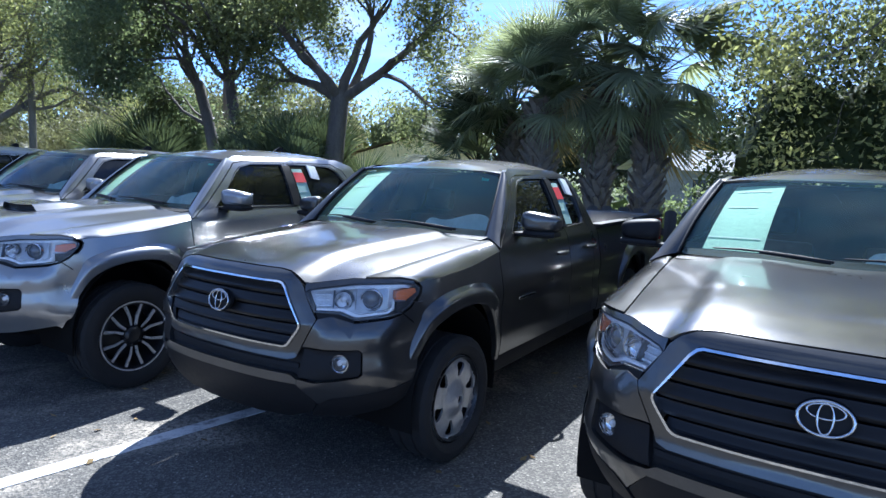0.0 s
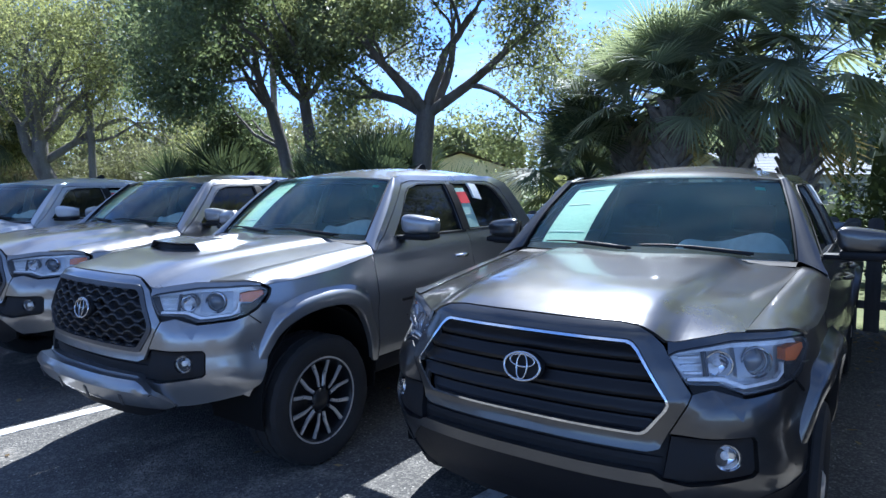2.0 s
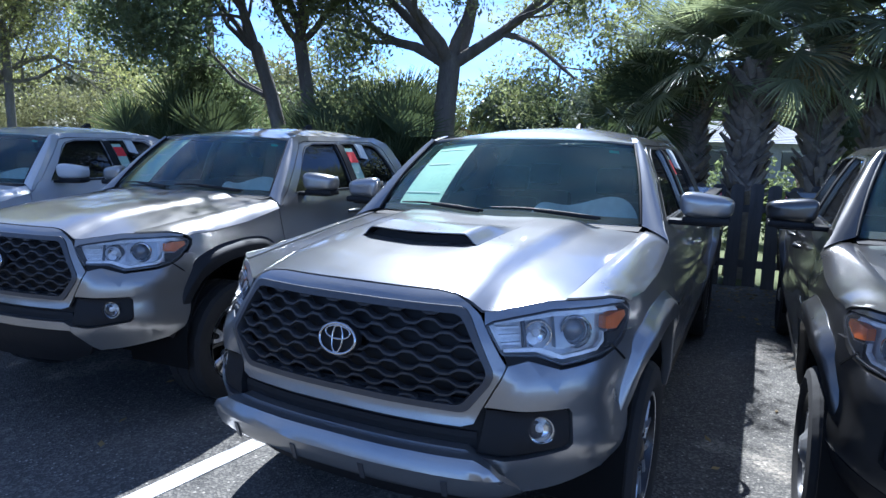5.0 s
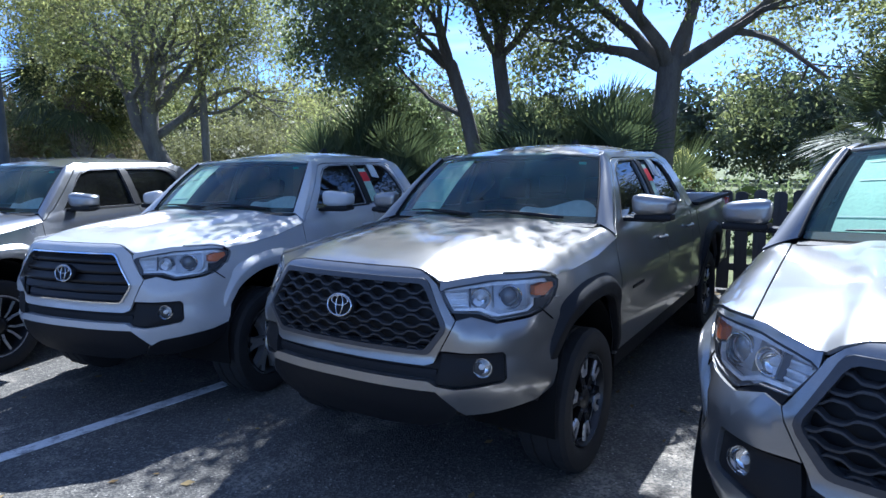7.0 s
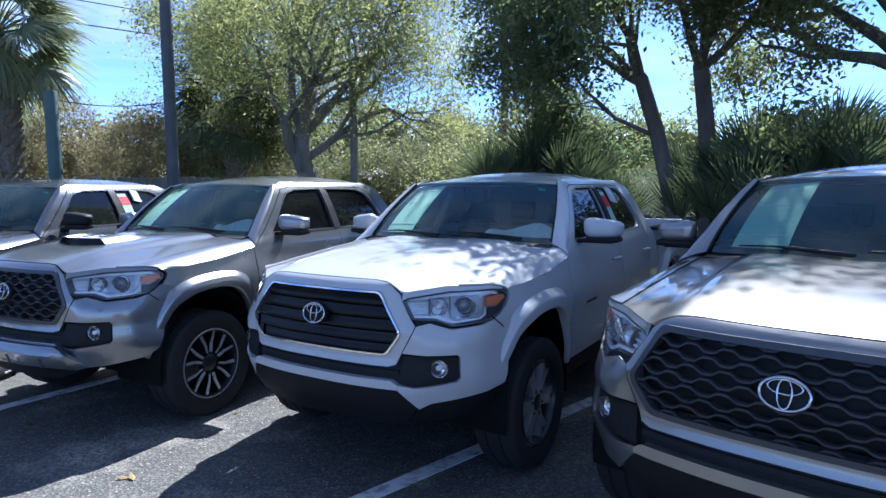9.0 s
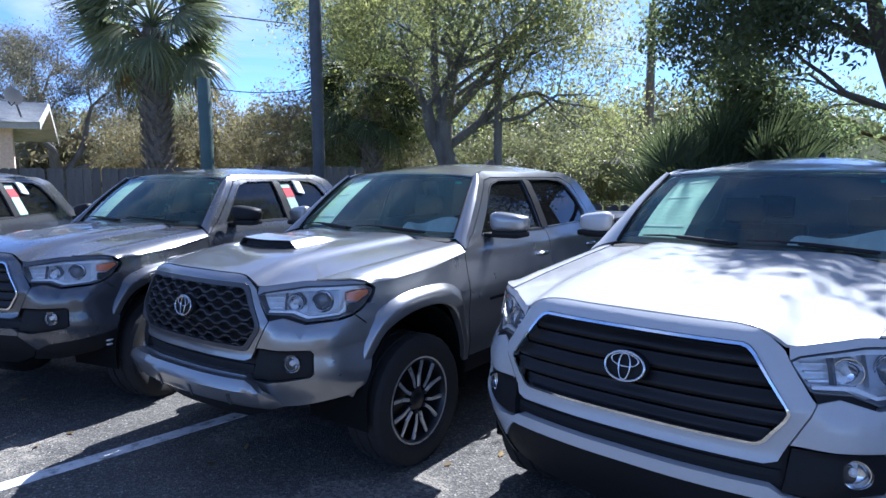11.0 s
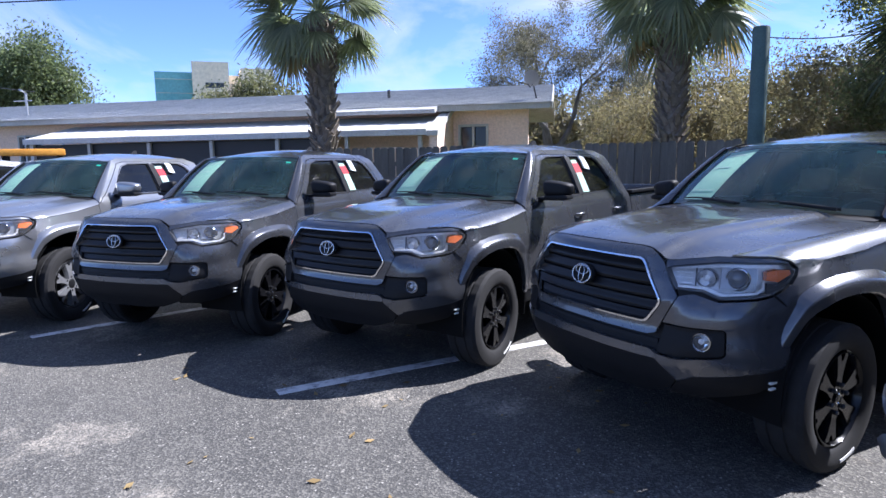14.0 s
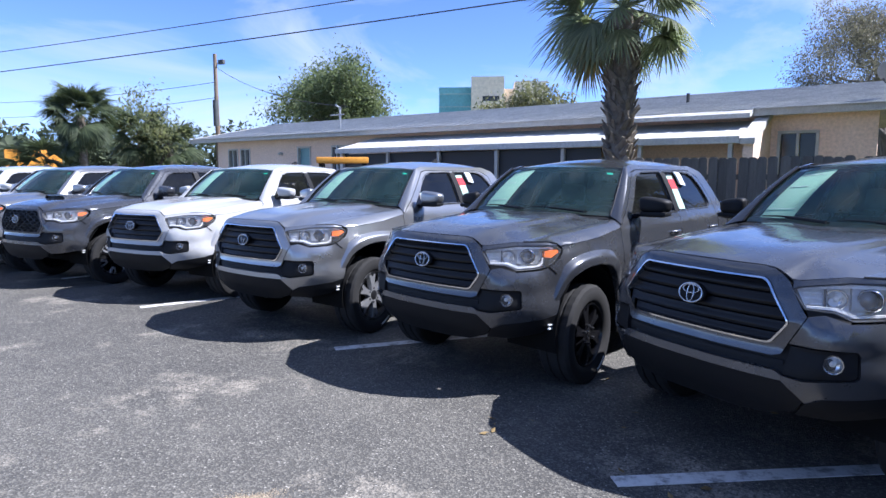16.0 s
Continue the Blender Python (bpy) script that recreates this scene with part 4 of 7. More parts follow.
    both("panel_gap", "gap", lambda: sheet([(at_y(-0.515), 0.958), (at_y(-0.43), 0.885), (at_y(-0.426), 0.890), (at_y(-0.511), 0.964)], [], at_offset(nose, 0.003), 0.004, 0.03, 0.02, "panel_gap"), UNDER)
    if not spec.get("cover", True):
        for zz in (0.492, 0.520):
            both("reflector_tab", ("tab", zz), lambda: box_bm(0.846, 0.862, -0.50, -0.455, zz, zz + 0.010, bevel=0.002), LETTER)

    def fender_top():
        def roll(x_, y_):
            xs, xc = seam_x(y_) + 0.002, flank(1)(y_, crest_z(y_), 0)[0]
            w = min(1.0, max(0.0, (x_ - xs) / (xc - xs)))
            za = hood_z(xs, y_) - 0.002
            return za + (crest_z(y_) - za) * w ** 2.2

        def fn(u, v):
            f = front_edge(SEAM_S + 0.003 + (1.125 - SEAM_S) * v)
            end = 0.495 - 0.060 * smoothstep(0.3, 1.0, v)
            y_ = f.y + (end - f.y) * u
            crest = [flank(1)(q, crest_z(q), 0)[0] for q in (y_, end)]
            last = seam_x(end) + 0.002
            last = last + (crest[1] - last) * v
            xx = f.x + (last - f.x) * u
            xx += v * (crest[0] - (f.x + (crest[1] - f.x) * u)) * smoothstep(0, 0.12, u)
            k = min(1.0, (y_ - f.y) / 0.22)
            return (xx, y_, roll(xx, y_) + (f.z - roll(f.x, f.y)) * (1 - k) ** 2)
        return grid(fn, 26, 10, 0.008, "fender_top", 40)
    both("fender_top", "fender_top", fender_top, body)

    flare_mat = body if spec.get("flare") == "body" else BLACK if spec.get("flare") == "black" else body

    def flare(back):
        rows = [(ARCH_OPEN, ARCH_CREST, 0.0, -0.012), (ARCH_OPEN, ARCH_CREST, 0.0, 0.034), (ARCH_OPEN, ARCH_CREST, 0.12, 0.042), (ARCH_OPEN, ARCH_CREST, 0.9, 0.046),
                (ARCH_CREST, ARCH_EDGE, 0.0, 0.045), (ARCH_CREST, ARCH_EDGE, 0.2, 0.041), (ARCH_CREST, ARCH_EDGE, 0.85, 0.010), (ARCH_CREST, ARCH_EDGE, 1.0, 0.003), (ARCH_CREST, ARCH_EDGE, 1.0, -0.006)]

        def fn(u, v):
            k = v * (len(rows) - 1)
            i = min(int(k), len(rows) - 2)
            pts = []
            for la, lb, q, d in (rows[i], rows[i + 1]):
                pa, pb = along(la, u), along(lb, u)
                fade = 1 - 0.55 * smoothstep(0.80, 1.0, u) - 0.97 * (1 - smoothstep(0.0, 0.22, u))
                y_, z_ = (pa[j] + (pb[j] - pa[j]) * q for j in (0, 1))
                pts.append(Vector(flank(1)(y_, z_, d * fade if d > 0 else d)))
            p = pts[0].lerp(pts[1], k - i)
            if back:
                p = Vector((p.x - flank(1)(p.y, p.z, 0)[0] + flank(1)(p.y + back, p.z, 0)[0], p.y + back, p.z))
            return p
        return grid(fn, 44, 16, 0.0, "wheel_flare", 26)
    both("wheel_flare", "flare_f", lambda: flare(0.0), flare_mat)
    both("wheel_flare", "flare_r", lambda: flare(3.235), flare_mat)

    # doors and cab
    d1 = [(0.437, 0.52), (0.437, 1.165), (0.482, 1.188), (0.546, 1.232), (0.60, 1.262), (0.995, 1.603), (1.10, 1.622), (1.552, 1.624), (1.552, 0.52)]
    win1 = [(0.70, 1.262), (0.85, 1.398), (0.985, 1.525), (1.05, 1.572), (1.17, 1.600), (1.520, 1.606), (1.520, 1.254)]
    e = short
    if short:
        d2 = [(1.558, 0.52), (1.558, 1.624), (1.98, 1.62), (2.04, 1.58), (2.06, 1.3), (2.06, 0.52)]
        win2 = [(1.602, 1.254), (1.602, 1.606), (1.90, 1.604), (1.97, 1.58), (2.0, 1.50), (2.0, 1.30), (1.96, 1.258)]
        cs_back = [(2.067, 0.52), (2.067, 1.3), (2.047, 1.585), (1.985, 1.627)]
    else:
        d2 = [(1.558, 0.52), (1.558, 1.624), (2.17, 1.620), (2.30, 1.562), (2.425, 1.30), (2.425, 1.10), (2.35, 0.85), (2.29, 0.52)]
        win2 = [(1.602, 1.254), (1.602, 1.606), (1.95, 1.604), (2.12, 1.592), (2.20, 1.556), (2.265, 1.47), (2.335, 1.34), (2.332, 1.305), (2.27, 1.264)]
        cs_back = [(2.297, 0.52), (2.357, 0.85), (2.432, 1.10), (2.432, 1.30), (2.306, 1.567), (2.175, 1.627)]
    cs = [(0.45, 1.185), (0.505, 1.235), (0.955, 1.642), (1.05, 1.668), (cab - 0.36, 1.668), (cab - 0.2, 1.61), (cab - 0.04, 1.30), (cab, 1.20), (cab, 0.52)] + cs_back + [(1.10, 1.629), (0.990, 1.610), (0.595, 1.269), (0.540, 1.238), (0.475, 1.19)]
    fd = both("front_door", "d1", lambda: sheet(d1, [win1], flank(1), 0.03, 0.09, 0.05, "front_door"), body)
    rd = both("rear_door", ("d2", short), lambda: sheet(d2, [win2], flank(1), 0.03, 0.09, 0.05, "rear_door"), body)
    both("cab_side", ("cs", short), lambda: sheet(cs, [], flank(1), 0.03, 0.08, 0.05, "cab_side"), body)
    both("window_glass", "w1", lambda: sheet(win1, [], at_offset(flank(1), -0.018), 0.0, 0.1, 0.06, "window_glass"), TINT, "", fd)
    both("window_glass", ("w2", short), lambda: sheet(win2, [], at_offset(flank(1), -0.018), 0.0, 0.1, 0.06, "window_glass"), TINT, "", rd)
    def ring_of(win, k):
        cu = sum(p[0] for p in win) / len(win)
        cv = sum(p[1] for p in win) / len(win)
        return [(u + math.copysign(k, u - cu), v + math.copysign(k, v - cv)) for u, v in win]
    both("window_trim", "wt1", lambda: sheet(ring_of(win1, 0.006), [ring_of(win1, -0.010)], at_offset(flank(1), 0.003), 0.012, 0.1, 0.06, "window_trim"), BLACK, "", fd)
    both("window_trim", ("wt2", short), lambda: sheet(ring_of(win2, 0.006), [ring_of(win2, -0.010)], at_offset(flank(1), 0.003), 0.012, 0.1, 0.06, "window_trim"), BLACK, "", rd)
    both("pillar_trim", "bp", lambda: sheet([(1.514, 1.25), (1.606, 1.25), (1.606, 1.60), (1.514, 1.60)], [], at_offset(flank(1), 0.008), 0.012, 0.03, 0.03, "pillar_trim"), BLACK)
    both("belt_trim", "belt1", lambda: sheet([(0.71, 1.236), (1.552, 1.236), (1.552, 1.252), (0.73, 1.254)], [], at_offset(flank(1), 0.005), 0.012, 0.1, 0.06, "belt_trim"), BLACK, "", fd)

    def handle():
        bm = bmesh.new()
        c = [flank(1)(1.30 + 0.17 * t, 1.073 + 0.006 * t, 0.012 + 0.032 * math.sin(math.pi * t)) for t in (0, 0.12, 0.3, 0.5, 0.7, 0.88, 1)]
        tube(bm, c, [0.010, 0.013, 0.015, 0.016, 0.015, 0.013, 0.010], 10)
        return settle_mesh(bm, bpy.data.meshes.new("door_handle"), 60)
    hm = CHROME if spec.get("chrome_handle") else body
    h1 = both("door_handle", "handle", handle, hm, "", fd)
    h2 = both("door_handle", "handle", handle, hm, "", rd)
    for o in h2:
        o.location.y = 0.86 if not short else 0.60

    def name_bars():
        bm = bmesh.new()
        p = flank(1)(0.78, 0.845, 0.004)
        box(bm, p[0] - 0.005, p[0] + 0.002, 0.665, 0.905, 0.838, 0.856, 0.002)
        return settle_mesh(bm, bpy.data.meshes.new("door_badge"), 0, 0)
    both("door_badge", "badge", name_bars, CHROME if not sport else BLACK, "raised badge bar", fd)

    # windshield, pillars, roof
    def windshield():
        def fn(u, v):
            e_ = glass_edge(v)
            xx = (2 * u - 1)
            return (e_.x * xx * 0.99, e_.y - bow(xx, v), e_.z + (0.016 + 0.022 * v) * (1 - xx * xx))
        return grid(fn, 24, 14, 0.0, "windshield", 60)
    ws = add("windshield", "windshield", windshield, WINDSHIELD)
    ws.visible_shadow = False

    def frit():
        bm = bmesh.new()
        rows = []
        for k in range(25):
            xx = -1 + k / 12
            row = []
            for v in (0.0, 0.075):
                e_ = glass_edge(v)
                row.append(bm.verts.new((e_.x * xx * 0.985, e_.y + 0.006 - bow(xx, v), e_.z - 0.003 + (0.016 + 0.022 * v) * (1 - xx * xx))))
            rows.append(row)
        for a, b in zip(rows, rows[1:]):
            bm.faces.new((a[0], b[0], b[1], a[1]))
        return settle_mesh(bm, bpy.data.meshes.new("glass_border"), 60)
    add("glass_border", "frit", frit, BLACK, ws)

    def pillar():
        def fn(u, v):
            g = glass_edge(u)
            if u < 0.08:
                y_, z_ = 0.45 + 0.055 * u / 0.08, 1.185 + 0.05 * u / 0.08
            else:
                k = (u - 0.08) / 0.92
                y_, z_ = 0.505 + 0.45 * k, 1.235 + 0.407 * k
            s = Vector(flank(1)(y_, z_, 0))
            c = (g + s) / 2 + Vector((0.010, -0.018, 0.010))
            return g * (1 - v) ** 2 + c * 2 * v * (1 - v) + s * v * v
        return grid(fn, 22, 6, 0.008, "pillar", 50)
    both("pillar", "pillar", pillar, body)

    def pillar_seal():
        bm = bmesh.new()
        tube(bm, [glass_edge(k / 10) + Vector((0.002, -0.006, 0.004)) for k in range(11)], 0.008, 6)
        return settle_mesh(bm, bpy.data.meshes.new("glass_seal"), 60)
    both("glass_seal", "seal", pillar_seal, BLACK)

    def roof():
        def fn(u, v):
            xx = (2 * u - 1)
            yf = 0.935 - 0.071 * (1 - xx * xx)
            y_ = yf + (cab - 0.22 - yf) * v
            w = 0.625 if v > 0.02 else 0.603
            z_ = roof_z(xx * 0.62, y_)
            z_ = min(z_, 1.636 + 0.034 * (1 - xx * xx) + 1.0 * (y_ - yf))
            if v > 0.9:
                z_ -= 0.05 * ((v - 0.9) / 0.1) ** 2
            return (xx * w, y_, z_)
        return grid(fn, 30, 26, 0.01, "roof", 35)
    add("roof", ("roof", short), roof, body)

    def fin():
        bm = bmesh.new()
        vs = [bm.verts.new((a, b, c)) for a, b, c in ((-0.02, 2.0, 1.733), (0.02, 2.0, 1.733), (0.02, 2.14, 1.727), (-0.02, 2.14, 1.727), (-0.006, 2.09, 1.785), (0.006, 2.09, 1.785), (0.006, 2.135, 1.782), (-0.006, 2.135, 1.782))]
        for f in ((0, 1, 5, 4), (1, 2, 6, 5), (2, 3, 7, 6), (3, 0, 4, 7), (4, 5, 6, 7), (3, 2, 1, 0)):
            bm.faces.new([vs[i] for i in f])
        return settle_mesh(bm, bpy.data.meshes.new("antenna_fin"), 30)
    if not short:
        add("antenna_fin", "fin", fin, BLACK)

    def cab_back():
        def fn(u, v):
            xx = (2 * u - 1)
            z_ = 0.95 + 0.67 * v
            yb = float(np.interp(z_, [0.95, 1.22, 1.62], [cab - 0.01, cab - 0.02, cab - 0.23]))
            w = half_width(yb) + float(np.interp(z_, _FZ, _FX)) - 0.01
            return (xx * w, yb, z_)
        return grid(fn, 8, 10, 0.012, "cab_back", 40)
    cb = add("cab_back", ("cab_back", short), cab_back, body)

    def rear_glass():
        def fn(u, v):
            z_ = 1.25 + 0.30 * v
            yb = float(np.interp(z_, [0.95, 1.22, 1.62], [cab - 0.01, cab - 0.02, cab - 0.23])) + 0.006
            return ((2 * u - 1) * (0.60 - 0.10 * v), yb, z_)
        return grid(fn, 6, 4, 0.0, "rear_glass", 40)
    add("rear_glass", ("rear_glass", short), rear_glass, TINT, cb)

    # mirrors
    mcap = BLACK if spec.get("mirror") == "black" else CHROME if spec.get("mirror") == "chrome" else body
    mi = both("mirror_housing", "mcap", mirror_cap, mcap)

    def mirror_arm():
        bm = bmesh.new()
        box(bm, 0.83, 1.08, 0.720, 0.82, 1.236, 1.264, 0.012)
        box(bm, 0.90, 1.120, 0.70, 0.825, 1.245, 1.283, 0.016)
        return settle_mesh(bm, bpy.data.meshes.new("mirror_foot"), 40, 0)
    both("mirror_foot", "marm", mirror_arm, BLACK, "black mirror foot", mi)
    both("mirror_glass", "mglass", lambda: grid(lambda u, v: (0.915 + 0.185 * u, 0.8235 + 0.012 * u, 1.288 + 0.09 * v), 2, 2, 0.004, "mirror_glass"), CHROME, "", mi)

    # wipers
    def wiper(x0, x1):
        bm = bmesh.new()

        def onglass(x_, v):
            e_ = glass_edge(v)
            q = x_ / e_.x
            return Vector((x_, e_.y - bow(q, v) - 0.014, e_.z + (0.016 + 0.022 * v) * (1 - q * q) + 0.012))
        tube(bm, [onglass(x0 + (x1 - x0) * t, 0.03 + 0.05 * math.sin(2.2 * t)) for t in (0, 0.25, 0.5, 0.75, 1)], [0.008, 0.007, 0.006, 0.006, 0.004], 6)
        tube(bm, [onglass(x0 + (x1 - x0) * t, 0.012 + 0.07 * t) - Vector((0, 0.012, -0.008)) for t in (0.02, 0.3, 0.58)], [0.011, 0.009, 0.007], 6)
        return settle_mesh(bm, bpy.data.meshes.new("wiper"), 60)
    add("wiper", "wiper0", lambda: wiper(0.56, 0.02), BLACK)
    add("wiper", "wiper1", lambda: wiper(-0.02, -0.56), BLACK)

    def cowl():
        def fn(u, v):
            xx = (2 * u - 1) * 0.74
            yb = hood_back(xx)
            q = xx / 0.735
            yw = 0.520 - 0.17 * (1 - q * q) + 0.02
            return (xx, yb - 0.03 + (yw - yb + 0.03) * v, 1.222 + 0.016 * (1 - q * q) + 0.012 * v)
        return grid(fn, 20, 3, 0.006, "cowl", 40)
    add("cowl", "cowl", cowl, BLACK)

    # bed
    bz = 1.215
    b0 = cab + 0.02
    yc = 3.205
    bside = [(b0, bz - 0.002), (4.30, bz + 0.018), (4.345, bz), (4.35, 0.62), (4.20, 0.56), (yc + 0.43, 0.53)] + arc(yc, 0.42, 0.415, 0.47, 14, 166, 22) + [(yc - 0.43, 0.50), (b0, 0.50)]
    both("bed_side", ("bed", short), lambda: sheet(bside, [], flank(1), 0.03, 0.14, 0.08, "bed_side"), body)
    both("bed_rail", ("rail", short), lambda: box_bm(0.80, 0.90, b0, 4.34, bz - 0.01, bz + 0.022, bevel=0.008), BLACK)

    def bed_tub():
        bm = bmesh.new()
        box(bm, -0.85, 0.85, b0, 4.32, 0.68, 0.72)
        box(bm, -0.85, 0.85, b0 - 0.005, b0 + 0.03, 0.70, bz)
        box(bm, 0.79, 0.83, b0, 4.32, 0.70, bz - 0.01)
        box(bm, -0.83, -0.79, b0, 4.32, 0.70, bz - 0.01)
        return settle_mesh(bm, bpy.data.meshes.new("bed_tub"), 20, 0)
    add("bed_tub", ("tub", short), bed_tub, BLACK)
    add("tailgate", "tailgate", lambda: box_bm(-0.80, 0.80, 4.31, 4.37, 0.66, bz + 0.02, bevel=0.015), body)
    add("rear_bumper", "rbumper", lambda: box_bm(-0.88, 0.88, 4.36, 4.47, 0.50, 0.64, bevel=0.03), CHROME if not sport else body)
    both("tail_light", "tail", lambda: box_bm(0.80, 0.895, 4.29, 4.365, 0.80, 1.19, bevel=0.012), RED_LENS)

    # underside, wheel housings and cabin
    def chassis():
        bm = bmesh.new()
        box(bm, -0.50, 0.50, -0.40, 4.2, 0.34, 0.50)
        box(bm, -0.42, 0.42, -0.66, 0.42, 0.48, 1.05)
        box(bm, -0.86, 0.86, 0.45, cab - 0.05, 0.42, 0.53)
        return settle_mesh(bm, bpy.data.meshes.new("chassis"), 20, 0)
    add("chassis", ("chassis", short), chassis, UNDER)
    both("rocker", ("rocker", short), lambda: box_bm(0.82, 0.895, 0.42, cab, 0.41, 0.525, bevel=0.02), BLACK)

    def liner(yc_):
        def fn(u, v):
            a = radians(-12 + 204 * u)
            return (0.46 + 0.435 * v, yc_ + 0.44 * math.cos(a), 0.42 + 0.49 * math.sin(a))
        return grid(fn, 20, 2, 0.006, "wheel_housing", 60)
    both("wheel_housing", "liner_f", lambda: liner(-0.03), UNDER)
    both("wheel_housing", "liner_r", lambda: liner(3.205), UNDER)
    both("inner_panel", "inner_f", lambda: box_bm(0.43, 0.47, -0.62, 0.44, 0.45, 1.08), UNDER)
    add("dashboard", "dash", lambda: box_bm(-0.68, 0.68, 0.56, 0.95, 0.82, 1.215, bevel=0.06), DASH)
    add("cabin_floor", ("cfloor", short), lambda: box_bm(-0.80, 0.80, 0.42, cab - 0.06, 0.525, 0.56), CABIN)
    add("headliner", ("hliner", short), lambda: box_bm(-0.585, 0.585, 1.06, cab - 0.34, 1.612, 1.628), CABIN)
    for sx in (-0.37, 0.37):
        for sy in (1.22, 2.02) if not short else (1.22,):
            s_ = add("seat", "seat", seat_mesh, CABIN)
            s_.location = (sx, sy, 0.62)
    def steering():
        bm = bmesh.new()
        rows = []
        for k in range(32):
            t = 2 * math.pi * k / 32
            c = Vector((0.19 * math.cos(t), 0, 0.19 * math.sin(t)))
            o = c.normalized()
            rows.append([bm.verts.new(c + 0.015 * (math.cos(q) * o + math.sin(q) * Vector((0, 1, 0)))) for q in (2 * math.pi * j / 8 for j in range(8))])
        for a, b in zip(rows, rows[1:] + rows[:1]):
            for j in range(8):
                bm.faces.new((a[j], a[(j + 1) % 8], b[(j + 1) % 8], b[j]))
        box(bm, -0.19, 0.19, -0.01, 0.01, -0.03, 0.03)
        box(bm, -0.03, 0.03, -0.01, 0.01, -0.19, 0.0)
        return settle_mesh(bm, bpy.data.meshes.new("steering_wheel"), 50, 0)
    st = add("steering_wheel", "steer", steering, DASH)
    st.matrix_local = pose(0.37, 0.98, 1.12, -25, 0, 0)
    if spec.get("cover", True):
        def cover():
            def fn(u, v):
                a = math.pi * u
                r = 0.02 + 0.215 * v
                return (0.40 + 1.25 * r * math.cos(a), 0.66 + 0.05 * v + 0.04 * math.sin(3 * a) * v, 1.205 + 0.9 * r * math.sin(a) * (0.75 + 0.25 * math.sin(2.6 * a)))
            return grid(fn, 24, 6, 0.003, "wheel_cover", 30)
        add("wheel_cover", "cover", cover, COVER, label="crumpled pale plastic cover")

    # paper sheets on the glass
    if spec.get("sheet", True):
        def paper(u0, u1, v0, v1, dy, name):
            def fn(u, v):
                vv = v0 + (v1 - v0) * v
                e_ = glass_edge(vv)
                xx = u0 + (u1 - u0) * u
                return (e_.x * xx * 0.98, e_.y + 0.014 + dy - bow(xx, vv), e_.z - 0.012 + (0.016 + 0.022 * vv) * (1 - xx * xx))
            return grid(fn, 6, 8, 0.0012, name, 60)
        p = add("window_sheet", "sheet", lambda: paper(-0.87, -0.46, 0.10, 0.93, 0.0, "window_sheet"), PAPER, None, "pale printed sheet behind the windshield")
        add("print_line", "sheet2", lambda: paper(-0.87, -0.50, 0.24, 0.25, -0.004, "print_line"), PAPER_INK, p)
        for k, (v_, u_) in enumerate(((0.84, -0.55), (0.62, -0.60))):
            add("print_line", ("sheet3", k), lambda: paper(-0.83, u_, v_, v_ + 0.012, -0.004, "print_line"), PAPER_INK, p)
        add("inspection_sticker", "sticker", lambda: paper(0.80, 0.88, 0.865, 0.905, 0.0, "inspection_sticker"), STICKER, ws, "small teal sticker")
    if spec.get("tag", True):
        fl = flank(1)
        tagp = add("window_tag", ("tag", 0), lambda: sheet([(1.640, 1.262), (1.775, 1.262), (1.755, 1.570), (1.630, 1.570)], [], at_offset(fl, -0.009), 0.003, 0.1, 0.06, "window_tag"), PAPER, None, "white price tag with a red band")
        add("red_band", ("tag", 1), lambda: sheet([(1.633, 1.450), (1.763, 1.450), (1.757, 1.540), (1.6305, 1.540)], [], at_offset(fl, -0.006), 0.002, 0.1, 0.06, "red_band"), PAPER_RED, tagp)
        add("print_line", ("tag", 2), lambda: sheet([(1.645, 1.365), (1.755, 1.365), (1.755, 1.369), (1.645, 1.369)], [], at_offset(fl, -0.006), 0.002, 0.1, 0.06, "print_line"), PAPER_INK, tagp)
        add("hang_tag", ("tag", 3), lambda: sheet([(1.83, 1.49), (1.93, 1.475), (1.93, 1.60), (1.83, 1.61)], [], at_offset(fl, 0.012), 0.02, 0.1, 0.06, "hang_tag"), PAPER_INK, None, "grey tag hung over the window edge")

    # wheels
    for side in (1, -1):
        add_wheel(T, 0.795, -0.045, side, spec, spec.get("steer", 0))
        add_wheel(T, 0.785, 3.205, side, spec)
    return T


def frame_on(fm, s, z, d):
    """Centre and outward direction of a spot on the front."""
    c = Vector(fm(s, z, d))
    n = (Vector(fm(s, z, d + 0.05)) - c).normalized()
    n = (n * 0.55 + Vector((0, -1, 0)) * 0.45).normalized()
    return Matrix.Translation(c) @ n.to_track_quat("Z", "Y").to_matrix().to_4x4()


def dome_at(fm, s, z, d, r, depth):
    bm = bmesh.new()
    prof = [(r * 1.08, -0.03), (r * 1.08, 0.004), (r, 0.004), (r * 0.9, depth * 0.4), (r * 0.65, depth * 0.78), (r * 0.3, depth * 0.97), (0.0006, depth)]
    lathe(bm, prof, 28, "z")
    bmesh.ops.transform(bm, matrix=frame_on(fm, s, z, d), verts=bm.verts)
    return settle_mesh(bm, bpy.data.meshes.new("dome"), 50)


def torus_at(fm, s, z, d, r, w):
    bm = bmesh.new()
    lathe(bm, [(r - w, -0.01), (r - w, 0.006), (r, 0.012), (r + w, 0.006), (r + w, -0.01)], 30, "z")
    bmesh.ops.transform(bm, matrix=frame_on(fm, s, z, d), verts=bm.verts)
    return settle_mesh(bm, bpy.data.meshes.new("ring"), 50)


